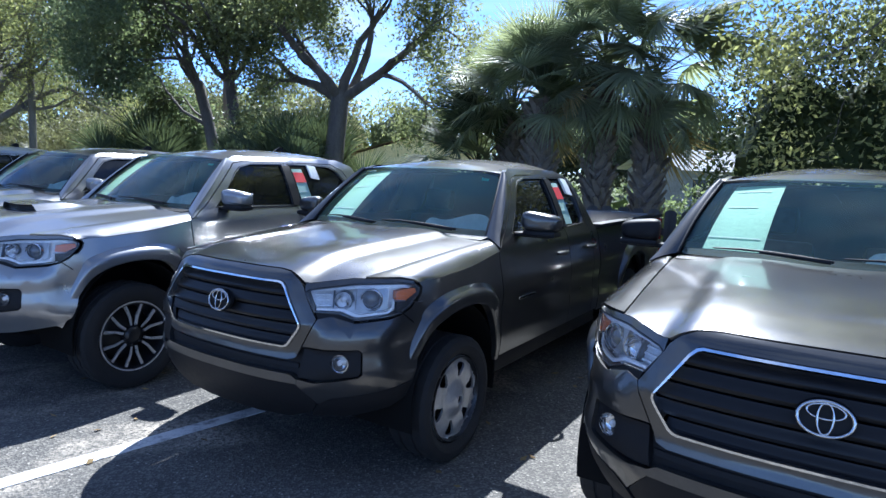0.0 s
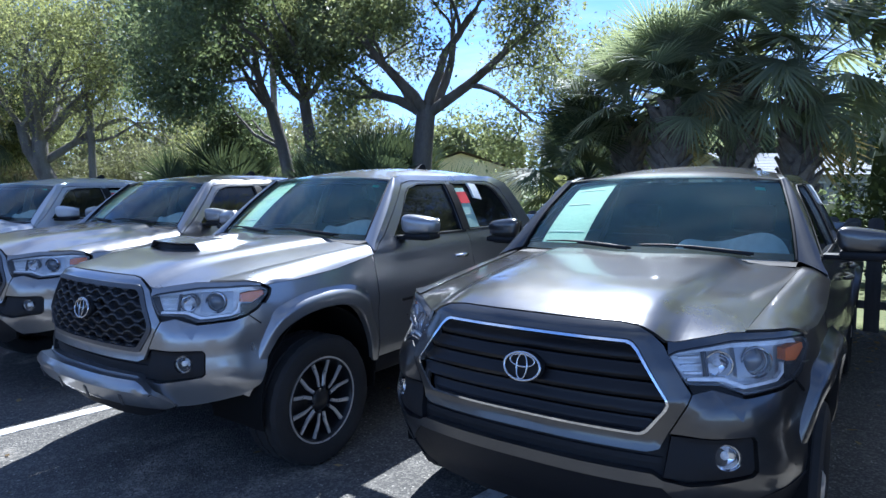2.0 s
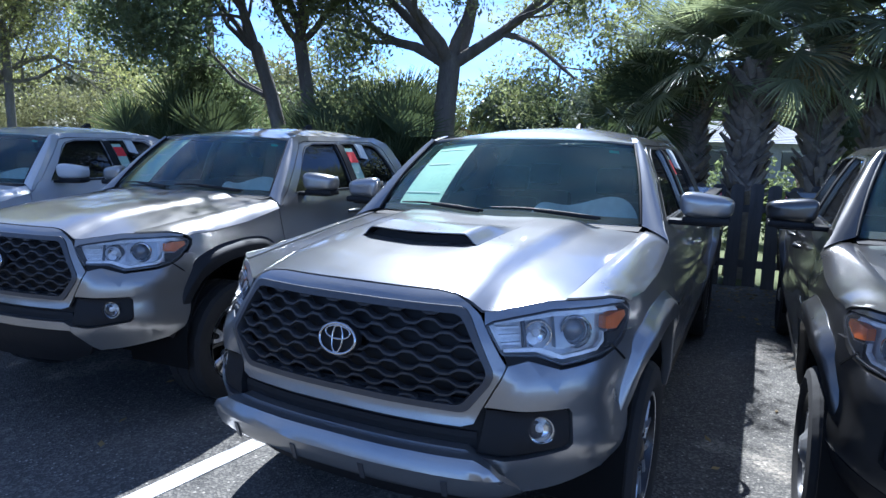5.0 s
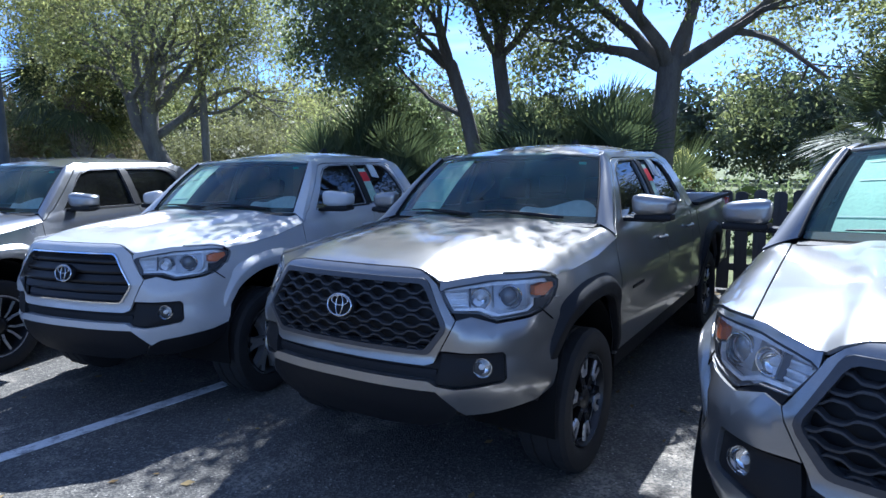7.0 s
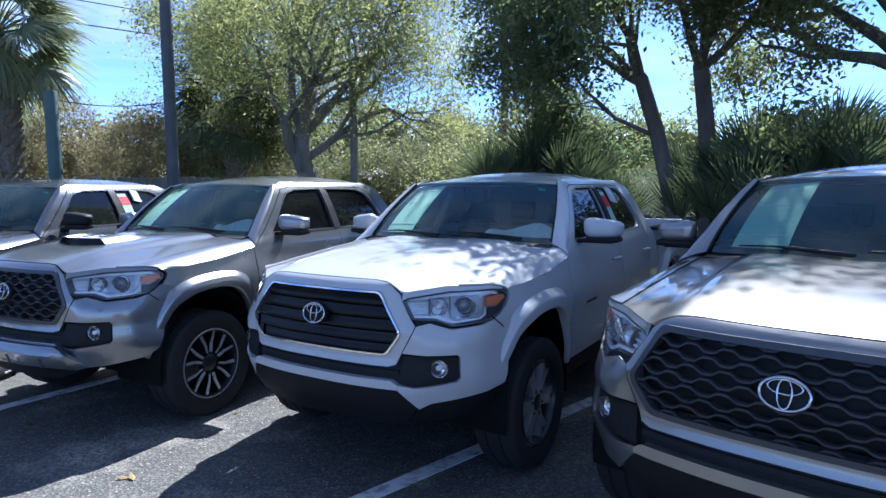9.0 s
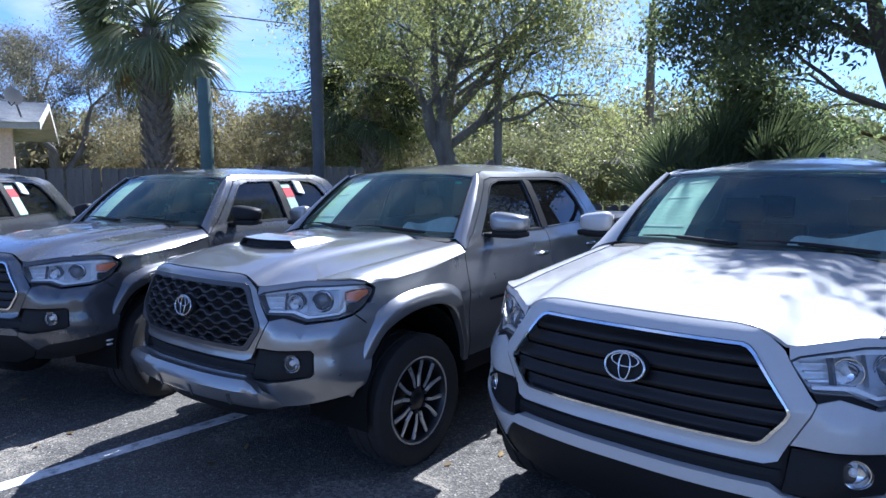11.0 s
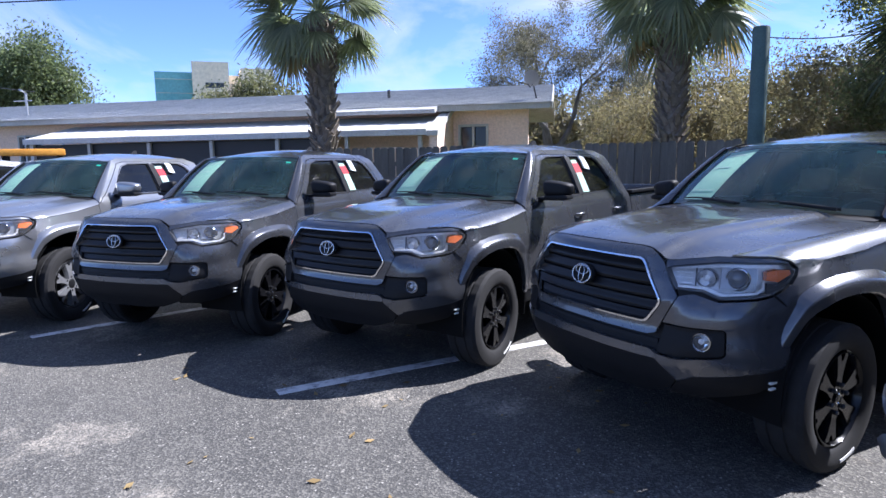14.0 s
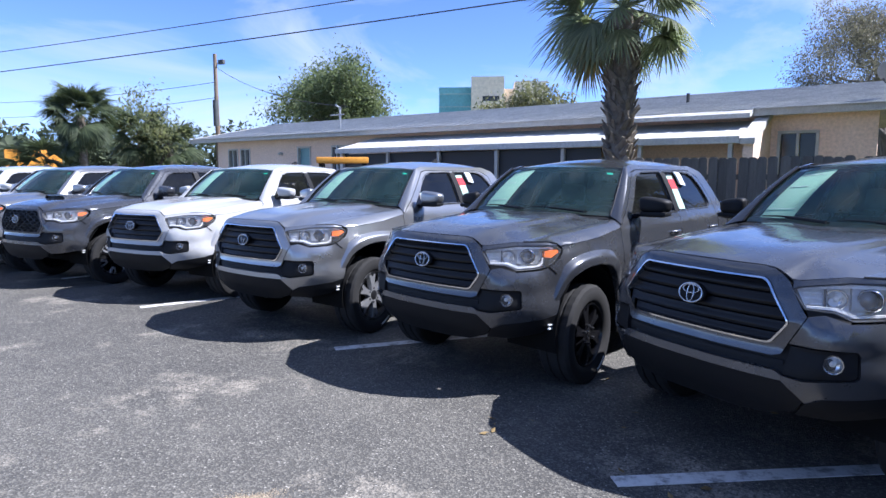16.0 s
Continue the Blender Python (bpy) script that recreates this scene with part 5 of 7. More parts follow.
# the row of trucks, each at its own place and heading
TRUCKS = [
    (5.038, 0.558, 0.67, "dusty_graphite", dict(grille="chrome", rim="steel", tyre=0.352, sit=0.034, flare="body", seed=1, short=0.45, label="dark grey metallic pickup truck at the end of the row", mirror="black")),
    (2.413, 0.451, 0.21, "dusty_graphite", dict(grille="chrome", rim="steel", tyre=0.352, sit=0.034, flare="body", seed=2, short=0.45, label="dark grey extended-cab pickup truck with silver steel wheels")),
    (0.000, 0.035, -0.42, "silver", dict(grille="sport", rim="sport", tyre=0.374, flare="body", scoop=True, skid=True, seed=3, chrome_handle=True, label="silver sport pickup truck with hood scoop and mesh grille")),
    (-2.522, 0.261, 4.30, "sand_silver", dict(grille="sport", rim="trail", tyre=0.374, flare="black", seed=4, label="warm silver pickup truck with black wheel flares, dappled by shade")),
    (-4.853, -0.094, 14.25, "white", dict(grille="chrome", rim="grey", tyre=0.374, flare="body", seed=5, label="white pickup truck with chrome grille surround, dappled by shade")),
    (-6.989, -1.158, 19.17, "silver", dict(grille="sport", rim="sport", tyre=0.374, flare="body", scoop=True, skid=True, seed=6, chrome_handle=True, tag=False, label="silver sport pickup truck with hood scoop beside a white one")),
    (-8.972, -2.298, 31.88, "graphite", dict(grille="chrome", rim="black", tyre=0.380, flare="body", mirror="black", seed=7, cover=False, steer=6, letters=True, label="dark grey pickup truck with chrome grille and glossy black wheels")),
    (-10.292, -4.286, 57.13, "graphite", dict(grille="chrome", rim="black", tyre=0.380, flare="body", mirror="black", seed=8, cover=False, steer=6, letters=True, label="dark grey pickup truck with chrome grille and glossy black wheels")),
    (-10.852, -6.469, 74.20, "graphite", dict(grille="chrome", rim="black", tyre=0.380, flare="body", mirror="black", seed=9, cover=False, steer=6, letters=True, label="dark grey pickup truck with chrome grille and glossy black wheels")),
    (-11.247, -8.809, 81.21, "bright_silver", dict(grille="chrome", rim="grey", tyre=0.380, flare="body", seed=10, cover=False, steer=6, letters=True, label="silver pickup truck with grey alloy wheels and price tag")),
    (-11.777, -11.403, 90.39, "white", dict(grille="chrome", rim="grey", tyre=0.374, flare="body", seed=11, cover=False, label="clean white pickup truck with chrome grille surround", tag=False)),
    (-11.678, -13.721, 88.16, "graphite", dict(grille="sport", rim="trail", tyre=0.374, flare="body", scoop=True, seed=12, cover=False, tag=False, label="dark grey sport pickup truck with mesh grille")),
    (-11.725, -16.023, 89.30, "bright_silver", dict(grille="chrome", rim="grey", tyre=0.374, flare="body", seed=13, cover=False, tag=False, label="pale silver pickup truck far down the row")),
    (-11.735, -18.355, 90.30, "white", dict(grille="chrome", rim="grey", tyre=0.374, flare="body", seed=14, cover=False, tag=False, label="white pickup truck at the far end")),
]
for tx, ty, th, tp, ts in TRUCKS:
    pickup(tx, ty, th, tp, ts)

# ---- ground, lot and markings ----
def asphalt_material():
    m, nt, b = nodes_of("asphalt")
    big = noise_node(nt, 0.35, 5, 0.6)
    mid = noise_node(nt, 2.2, 6, 0.65)
    base = ramp_node(nt, big.outputs["Fac"], [(0.3, (0.068, 0.066, 0.062)), (0.7, (0.112, 0.107, 0.097))]).outputs["Color"]
    mm = ramp_node(nt, mid.outputs["Fac"], [(0.3, (0.72, 0.72, 0.72)), (0.7, (1.28, 1.26, 1.20))])
    col = mix_rgb(nt, 0.8, base, mm.outputs["Color"], "MULTIPLY")
    vor = nt.nodes.new("ShaderNodeTexVoronoi")
    vor.inputs["Scale"].default_value = 85
    co = nt.nodes.new("ShaderNodeTexCoord")
    nt.links.new(co.outputs["Object"], vor.inputs["Vector"])
    sp = ramp_node(nt, vor.outputs["Color"], [(0.50, (0.0, 0.0, 0.0)), (0.72, (1, 1, 1))])
    grit = mix_rgb(nt, sp.outputs["Color"], (0.040, 0.040, 0.040), (0.28, 0.265, 0.23))
    col = mix_rgb(nt, 0.30, col, grit)
    vor2 = nt.nodes.new("ShaderNodeTexVoronoi")
    vor2.inputs["Scale"].default_value = 58
    nt.links.new(co.outputs["Object"], vor2.inputs["Vector"])
    sp2 = ramp_node(nt, vor2.outputs["Color"], [(0.78, (0.0, 0.0, 0.0)), (0.86, (1, 1, 1))])
    sp3 = ramp_node(nt, vor2.outputs["Distance"], [(0.30, (1, 1, 1)), (0.42, (0, 0, 0))])
    stone = mix_rgb(nt, 1.0, sp2.outputs["Color"], sp3.outputs["Color"], "MULTIPLY")
    col = mix_rgb(nt, stone, col, (0.33, 0.312, 0.275))
    sand = noise_node(nt, 0.8, 7, 0.7)
    sr = ramp_node(nt, sand.outputs["Fac"], [(0.54, (0, 0, 0)), (0.68, (1, 1, 1))])
    fine = noise_node(nt, 38, 3, 0.7)
    fr = ramp_node(nt, fine.outputs["Fac"], [(0.40, (0, 0, 0)), (0.56, (1, 1, 1))])
    smask = mix_rgb(nt, 1.0, sr.outputs["Color"], fr.outputs["Color"], "MULTIPLY")
    col = mix_rgb(nt, smask, col, (0.42, 0.375, 0.305))
    crack = nt.nodes.new("ShaderNodeTexVoronoi")
    crack.feature = "DISTANCE_TO_EDGE"
    crack.inputs["Scale"].default_value = 0.55
    wob = noise_node(nt, 1.4, 4, 0.6)
    ad = nt.nodes.new("ShaderNodeVectorMath")
    ad.operation = "MULTIPLY_ADD"
    ad.inputs[1].default_value = (0.9, 0.9, 0)
    nt.links.new(wob.outputs["Color"], ad.inputs[0])
    nt.links.new(co.outputs["Object"], ad.inputs[2])
    nt.links.new(ad.outputs[0], crack.inputs["Vector"])
    cr = ramp_node(nt, crack.outputs["Distance"], [(0.0, (0.35, 0.35, 0.35)), (0.006, (1, 1, 1))])
    col = mix_rgb(nt, 0.12, col, cr.outputs["Color"], "MULTIPLY")
    nt.links.new(col, b.inputs["Base Color"])
    b.inputs["Roughness"].default_value = 0.8
    b.inputs["Specular IOR Level"].default_value = 0.25
    bump(nt, b, vor.outputs["Distance"], 0.8, 0.006)
    return m


GRASS = surface("lawn", (0.075, 0.10, 0.03), (0.16, 0.17, 0.06), 0.5, 0.95, bump_scale=9, bump_strength=0.8, bump_dist=0.04, fine=14)
bm = bmesh.new()
bmesh.ops.create_grid(bm, x_segments=1, y_segments=1, size=2500)
tagged(part("ground", bm, GRASS), "mown lawn and rough grass beyond the lot", "ground", kind="structure").location.z = -0.04

FENCE_HIGH = [(-17.23, -6.67), (-17.11, -3.4), (-16.57, -1.11), (-15.55, 0.74), (-13.66, 2.61)]
FENCE_LOW = [(-13.66, 2.61), (-9.8, 4.82), (-4.88, 5.38), (0.14, 5.52), (4.39, 5.41), (11.18, 5.97)]


def lot():
    edge = [(-60, -30), (-21.0, -30), (-20.4, -8.5)] + [(x, y) for x, y in FENCE_HIGH] + [(x, y + 0.15) for x, y in FENCE_LOW[1:]] + [(40, 8), (60, -60), (-60, -60)]
    bm = bmesh.new()
    top = [bm.verts.new((x, y, 0)) for x, y in edge]
    bot = [bm.verts.new((x, y, -0.12)) for x, y in edge]
    bm.faces.new(top)
    for k in range(len(edge)):
        bm.faces.new((top[k - 1], top[k], bot[k], bot[k - 1]))
    bmesh.ops.triangulate(bm, faces=bm.faces[:])
    return tagged(part("parking_lot", bm, asphalt_material()), "worn grey asphalt lot with pale shell grit", "asphalt", kind="structure")


lot()


def line_material():
    m, nt, b = nodes_of("line_paint")
    w = noise_node(nt, 9, 6, 0.7)
    r = ramp_node(nt, w.outputs["Fac"], [(0.36, (0.22, 0.215, 0.21)), (0.5, (0.62, 0.61, 0.59)), (0.8, (0.74, 0.73, 0.70))])
    nt.links.new(r.outputs["Color"], b.inputs["Base Color"])
    b.inputs["Roughness"].default_value = 0.85
    bump(nt, b, noise_node(nt, 90, 3).outputs["Fac"], 0.5, 0.003)
    return m


LINE = line_material()
for lx, ly, ld, ll in ((4.56, -1.16, 81.2, 5.2), (1.66, -1.26, 80.3, 5.2), (-1.25, -1.32, 81.6, 5.2), (-4.35, -1.93, 90.3, 5.2), (-7.14, -2.91, 103.3, 5.2), (-9.11, -5.06, 124.0, 5.0),
                       (-10.39, -7.89, 137.9, 5.0), (-10.69, -11.05, 153.1, 4.8), (-11.44, -13.92, 165.2, 4.8), (-11.76, -16.64, 170.8, 4.8)):
    bm = bmesh.new()
    box(bm, 0, ll, -0.055, 0.055, 0.0, 0.004)
    p = part("parking_line", bm, LINE)
    p.matrix_world = pose(lx, ly, 0.001, 0, 0, ld)
    tagged(p, "worn white parking line on asphalt", "line", kind="structure")

# ---- fences ----
WOOD_OLD = surface("weathered_board", (0.100, 0.091, 0.073), (0.172, 0.158, 0.128), 2.0, 0.9, stretch=(7, 7, 0.7), bump_scale=14, bump_strength=0.5, bump_dist=0.006, random_tint=0.22)
WOOD_DARK = surface("dark_board", (0.045, 0.043, 0.04), (0.085, 0.08, 0.072), 2.0, 0.9, stretch=(7, 7, 0.7), bump_scale=14, bump_strength=0.5, bump_dist=0.006, random_tint=0.25)


def picket(w, h, t=0.02):
    bm = bmesh.new()
    c = w * 0.22
    poly = [(-w / 2, 0), (w / 2, 0), (w / 2, h - c), (w / 2 - c, h), (-w / 2 + c, h), (-w / 2, h - c)]
    a = [bm.verts.new((x, -t / 2, z)) for x, z in poly]
    b = [bm.verts.new((x, t / 2, z)) for x, z in poly]
    bm.faces.new(a)
    bm.faces.new(list(reversed(b)))
    for k in range(6):
        bm.faces.new((a[k - 1], a[k], b[k], b[k - 1]))
    return settle_mesh(bm, bpy.data.meshes.new("picket"), 0, 0)


def fence(name, line, h, w, pitch, mat, label, rails, inner):
    rnd = random.Random(len(line) + int(h * 10))
    f = empty(name, Matrix.Identity(4), label, "fence", kind="structure")
    pk = picket(w, h)
    for (x0, y0), (x1, y1) in zip(line, line[1:]):
        ln = math.hypot(x1 - x0, y1 - y0)
        a = math.degrees(math.atan2(y1 - y0, x1 - x0))
        m = pose(x0, y0, 0, 0, 0, a)
        for k in range(int(ln / pitch)):
            p = part("picket", pk, mat, f)
            p.matrix_local = m @ pose(pitch * (k + 0.5), rnd.uniform(-0.004, 0.004), 0.02 + rnd.uniform(-0.012, 0.012), rnd.uniform(-0.8, 0.8), rnd.uniform(-0.8, 0.8), 0)
        for z in rails:
            bm = bmesh.new()
            box(bm, 0, ln, 0.012 * inner, 0.05 * inner, z, z + 0.085) if inner > 0 else box(bm, 0, ln, 0.05 * inner, 0.012 * inner, z, z + 0.085)
            part("rail", bm, mat, f).matrix_local = m
        for k in range(int(ln / 2.4) + 1):
            bm = bmesh.new()
            box(bm, -0.05, 0.05, 0.05 * min(inner, 0) - 0.05 + (0.06 if inner > 0 else 0), 0.05 * min(inner, 0) + 0.05 + (0.06 if inner > 0 else 0), 0, h - 0.02, 0.006)
            part("post", bm, mat, f).matrix_local = m @ pose(min(k * 2.4, ln), 0.0, 0)
    return f


fence("privacy_fence", FENCE_HIGH, 1.84, 0.14, 0.146, WOOD_OLD, "weathered grey dog-ear board fence", (0.3, 0.95, 1.5), 1)
fence("picket_fence", FENCE_LOW, 1.20, 0.14, 0.20, WOOD_DARK, "low dark-stained picket fence before lawn", (0.25, 0.9), 1)

# ---- trees ----
BARK = surface("oak_bark", (0.085, 0.074, 0.063), (0.16, 0.142, 0.122), 5, 0.95, stretch=(1, 1, 0.3), bump_scale=16, bump_strength=0.9, bump_dist=0.03)
BARK_GREY = surface("grey_bark", (0.10, 0.09, 0.08), (0.20, 0.185, 0.165), 5, 0.95, stretch=(1, 1, 0.3), bump_scale=16, bump_strength=0.8, bump_dist=0.02)
LEAF_DARK = leafy("oak_leaf_dark", (0.080, 0.102, 0.064), (0.150, 0.180, 0.110), 0.56)
# LEAF_SHADE: deep shade is put into the leaf colour, with little light let through
LEAF_SHADE = leafy("shaded_vine_leaf", (0.03, 0.042, 0.024), (0.06, 0.08, 0.04), 0.1, 0.6, 0.08)
LEAF_SPRING = leafy("oak_leaf_spring", (0.155, 0.168, 0.090), (0.27, 0.272, 0.140), 0.60)
LEAF_MIX = leafy("oak_leaf_mixed", (0.112, 0.126, 0.076), (0.200, 0.215, 0.125), 0.58)
LEAF_FAR = leafy("far_leaf", (0.045, 0.060, 0.042), (0.095, 0.115, 0.075), 0.22)
LEAF_GREY = leafy("grey_leaf", (0.10, 0.095, 0.085), (0.165, 0.155, 0.135), 0.4)
LEAF_BUSH = leafy("bush_leaf", (0.115, 0.120, 0.078), (0.200, 0.198, 0.128), 0.40)
LEAF_TAN = leafy("tan_leaf", (0.15, 0.13, 0.09), (0.23, 0.20, 0.14), 0.45)


def leaf_mesh(centres, size, rng, spread, name, droop=0.3):
    """Many single leaves about the given cluster centres."""
    n = len(centres)
    c = np.asarray(centres) + rng.normal(0, 1, (n, 3)) * spread
    a = rng.normal(0, 1, (n, 3))
    a[:, 2] -= droop
    a /= np.linalg.norm(a, axis=1)[:, None]
    b = np.cross(a, rng.normal(0, 1, (n, 3)))
    b /= np.linalg.norm(b, axis=1)[:, None]
    s = size * rng.uniform(0.6, 1.35, (n, 1))
    nrm = np.cross(a, b)
    v = np.stack([c - a * s, c + b * s * 0.42 + nrm * s * 0.12, c + a * s, c - b * s * 0.42 + nrm * s * 0.12], 1).reshape(-1, 3)
    me = bpy.data.meshes.new(name)
    me.vertices.add(4 * n)
    me.vertices.foreach_set("co", v.ravel())
    me.loops.add(4 * n)
    me.loops.foreach_set("vertex_index", np.arange(4 * n))
    me.polygons.add(n)
    me.polygons.foreach_set("loop_start", np.arange(0, 4 * n, 4))
    me.update(calc_edges=True)
    me.validate()
    return me


class Tree:
    def __init__(self, seed):
        self.rng = np.random.default_rng(seed)
        self.bm = bmesh.new()
        self.tips = []

    def limb(self, p, d, length, r, depth, lift=0.15, wig=0.25, kids=3, shrink_=0.62):
        rng = self.rng
        p, d = np.array(p, float), np.array(d, float)
        d /= np.linalg.norm(d)
        n = 5
        pts, rad, dirs = [p.copy()], [r], [d.copy()]
        for k in range(n):
            d = d + rng.normal(0, wig, 3) * 0.55 + np.array([0, 0, lift * 0.35])
            d /= np.linalg.norm(d)
            p = p + d * length / n
            pts.append(p.copy())
            dirs.append(d.copy())
            rad.append(r * (1 - 0.55 * (k + 1) / n))
        tube(self.bm, pts, rad, 8 if r > 0.08 else 5 if r > 0.03 else 3, cap=False)
        if depth == 0:
            for k in (2, 3, 4, 5):
                self.tips.append(pts[k])
            return
        for k in range(kids):
            i = int(rng.integers(2, n + 1)) if k else n
            side = rng.normal(0, 1, 3)
            side -= side @ dirs[i] * dirs[i]
            side /= np.linalg.norm(side)
            nd = dirs[i] * rng.uniform(0.4, 0.9) + side * rng.uniform(0.6, 1.0)
            self.limb(pts[i], nd, length * shrink_ * rng.uniform(0.75, 1.2), rad[i] * 0.66, depth - 1, lift, wig, kids, shrink_)

    def done(self, name, base, leaves, size, spread, leaf_mat, bark, label, category="tree", keep=None, droop=0.3):
        t = empty(name, pose(*base), label, category)
        bmesh.ops.translate(self.bm, verts=self.bm.verts, vec=-Vector(base))
        part("trunk", self.bm, bark, t, angle=60, weld=0)
        tips = np.array(self.tips) - np.array(base)
        idx = self.rng.integers(0, len(tips), leaves)
        me = leaf_mesh(tips[idx], size, self.rng, spread, "crown", droop)
        part("crown", me, leaf_mat, t)
        return t


def oak(base, stems, seed, leaves, size, spread, mat, bark, label, depth=4, kids=3, lift=0.12):
    """stems: (points of a stem with radii, limbs that leave its top: direction, length)."""
    t = Tree(seed)
    for pts, rad, limbs in stems:
        rad = [r * 0.68 for r in rad]
        ends = [Vector(base) + Vector(p) for p in pts]
        rise = (ends[-1] - ends[-2]).normalized()
        tube(t.bm, ends + [ends[-1] + rise * rad[-1] * 0.7, ends[-1] + rise * rad[-1] * 1.2], rad + [rad[-1] * 0.8, rad[-1] * 0.3], 12)
        top = np.array(base) + np.array(pts[-1])
        for d, ln, *at in limbs:
            start = np.array(base) + np.array(pts[at[0]]) if at else top
            t.limb(start - np.array([0, 0, 0.05]), d, ln, rad[-1] * 0.62, depth, lift, 0.30, kids)
    return t.done("oak_tree", base, leaves, size, spread, mat, bark, label)


# oak with a low fork behind the picket fence
oak((-3.42, 6.50, 0), [([(0, 0, 0), (0.05, 0, 1.0), (0.1, 0.1, 2.2), (0.15, 0.15, 2.9)], [0.36, 0.29, 0.26, 0.25],
     [((0.9, 0.1, 0.35), 2.3), ((0.35, -0.1, 1.0), 1.9), ((-0.6, 0.1, 0.8), 1.9), ((-0.25, -0.75, 1.0), 2.1), ((-0.9, -0.35, 0.5), 1.6), ((0.3, 0.8, 0.8), 2.0)])],
    11, 72000, 0.041, 0.19, LEAF_MIX, BARK, "live oak with dark forked trunk and spring leaves")
# leaning twin-stemmed oak with a heavy dark crown
oak((-5.85, 6.10, 0), [([(0, 0, 0), (-0.25, -0.02, 1.2), (-0.55, -0.05, 2.4), (-0.8, -0.1, 3.2)], [0.24, 0.2, 0.17, 0.16],
     [((-0.7, -0.3, 0.6), 1.6), ((-0.1, -0.7, 0.9), 1.8), ((-0.8, 0.3, 0.4), 1.6), ((0, -0.2, 1), 1.3)]),
    ([(0.25, 0.1, 0), (0.2, 0.1, 1.3), (0.12, 0.08, 2.5), (0.05, 0, 3.3)], [0.22, 0.19, 0.17, 0.16],
     [((0.5, -0.8, 0.45), 1.9), ((0.8, 0.2, 0.6), 1.7), ((0.3, -0.9, 0.25), 1.9), ((0.1, 0.3, 1), 1.4), ((0.3, -0.7, 1.0), 1.9)]),
    ([(-0.40, -0.03, 1.8), (-0.55, -0.05, 2.4)], [0.12, 0.10], [((-0.9, -0.4, 0.3), 1.7), ((-0.9, 0.3, 0.25), 1.5)])],
    12, 96000, 0.042, 0.18, LEAF_DARK, BARK, "leaning oak with dense dark green crown")
# open spring oak farther along the fence
oak((-14.31, 5.45, 0), [([(0, 0, 0), (-0.03, -0.05, 0.9), (-0.18, -0.28, 1.7), (-0.30, -0.46, 2.3), (-0.28, -0.42, 2.9)], [0.46, 0.38, 0.33, 0.30, 0.27],
     [((0.15, 0.35, 1), 2.6), ((0.55, 0.75, 0.75), 2.5), ((-0.25, -0.25, 1.0), 2.6), ((0.5, -0.3, 0.7), 2.1), ((-0.6, 0.4, 0.8), 2.4), ((0.35, 0.9, 0.4), 2.5, 3)]),
    ([(-0.30, -0.46, 2.2), (-0.42, -0.66, 2.6), (-0.48, -0.75, 3.2)], [0.22, 0.20, 0.18],
     [((-0.45, -0.65, 0.8), 1.7), ((0.3, -0.3, 0.9), 1.9), ((-0.6, -0.2, 1.0), 2.0)]),
    ([(0.3, 0.5, 0), (0.35, 0.55, 1.5), (0.3, 0.6, 3.2), (0.25, 0.6, 4.4)], [0.16, 0.14, 0.13, 0.11], [((0.5, 0.6, 0.8), 2.0), ((-0.5, 0.2, 0.9), 2.0), ((0.2, 0.5, 1), 1.8)])],
    13, 72000, 0.038, 0.24, LEAF_SPRING, BARK_GREY, "open-crowned oak with fresh yellow-green leaves", kids=4)
# big oak beside the row's end
oak((9.03, 8.75, 0), [([(0, 0, 0), (0.0, 0, 1.4), (-0.2, -0.1, 2.8), (-0.4, -0.2, 3.6)], [0.42, 0.36, 0.3, 0.27],
     [((-0.9, -0.25, 0.35), 3.6), ((-0.95, -0.35, 0.62), 4.3), ((-0.95, -0.1, 0.8), 4.2), ((-0.9, 0.1, 0.1), 3.4), ((-0.6, -0.7, 0.5), 3.0), ((0.2, -0.5, 0.8), 2.8), ((-0.7, 0.5, 0.7), 3.0), ((0.6, 0.2, 0.8), 2.8)])],
    14, 150000, 0.038, 0.24, LEAF_SPRING, BARK, "large oak with sunlit yellow-green leaves over the lot")
# oak in the distance between palms, and the bare grey tree by the house
oak((-20.63, 7.32, 0), [([(0, 0, 0), (0.1, 0, 1.6), (0.1, 0.1, 3.0)], [0.3, 0.25, 0.22], [((-0.8, 0.2, 0.6), 2.6), ((0.8, -0.2, 0.6), 2.4), ((0, 0.3, 1), 3.0), ((0.1, -0.5, 0.9), 2.6)])],
    15, 60000, 0.055, 0.26, LEAF_MIX, BARK, "middle-sized oak with olive green leaves")
oak((-32.7, -1.4, 0), [([(0, 0, 0), (0, 0.1, 1.1), (0, 0.15, 1.8)], [0.46, 0.40, 0.36], [((-0.2, -0.6, 1), 3.3), ((0.2, -0.25, 1.0), 3.2), ((0.1, 0.55, 0.8), 3.2), ((0, 0.9, 0.5), 3.2), ((-0.2, 0.95, 0.28), 3.0), ((0.3, 0.3, 1), 3.0)])],
    16, 90000, 0.040, 0.22, LEAF_GREY, BARK_GREY, "spreading grey-leaved tree with twisted limbs beside the house", lift=0.06)
oak((-43.99, -34.61, 0), [([(0, 0, 0), (0.1, 0.1, 2.0), (0.2, 0.1, 3.2)], [0.4, 0.36, 0.32], [((-0.3, -0.8, 0.6), 3.6), ((0.2, 0.9, 0.5), 3.6), ((0.5, -0.1, 0.9), 3.6), ((-0.2, 0.4, 1), 3.4), ((0, -0.4, 1), 3.6)])],
    17, 44000, 0.12, 0.62, LEAF_DARK, BARK, "round dark green oak behind the house")
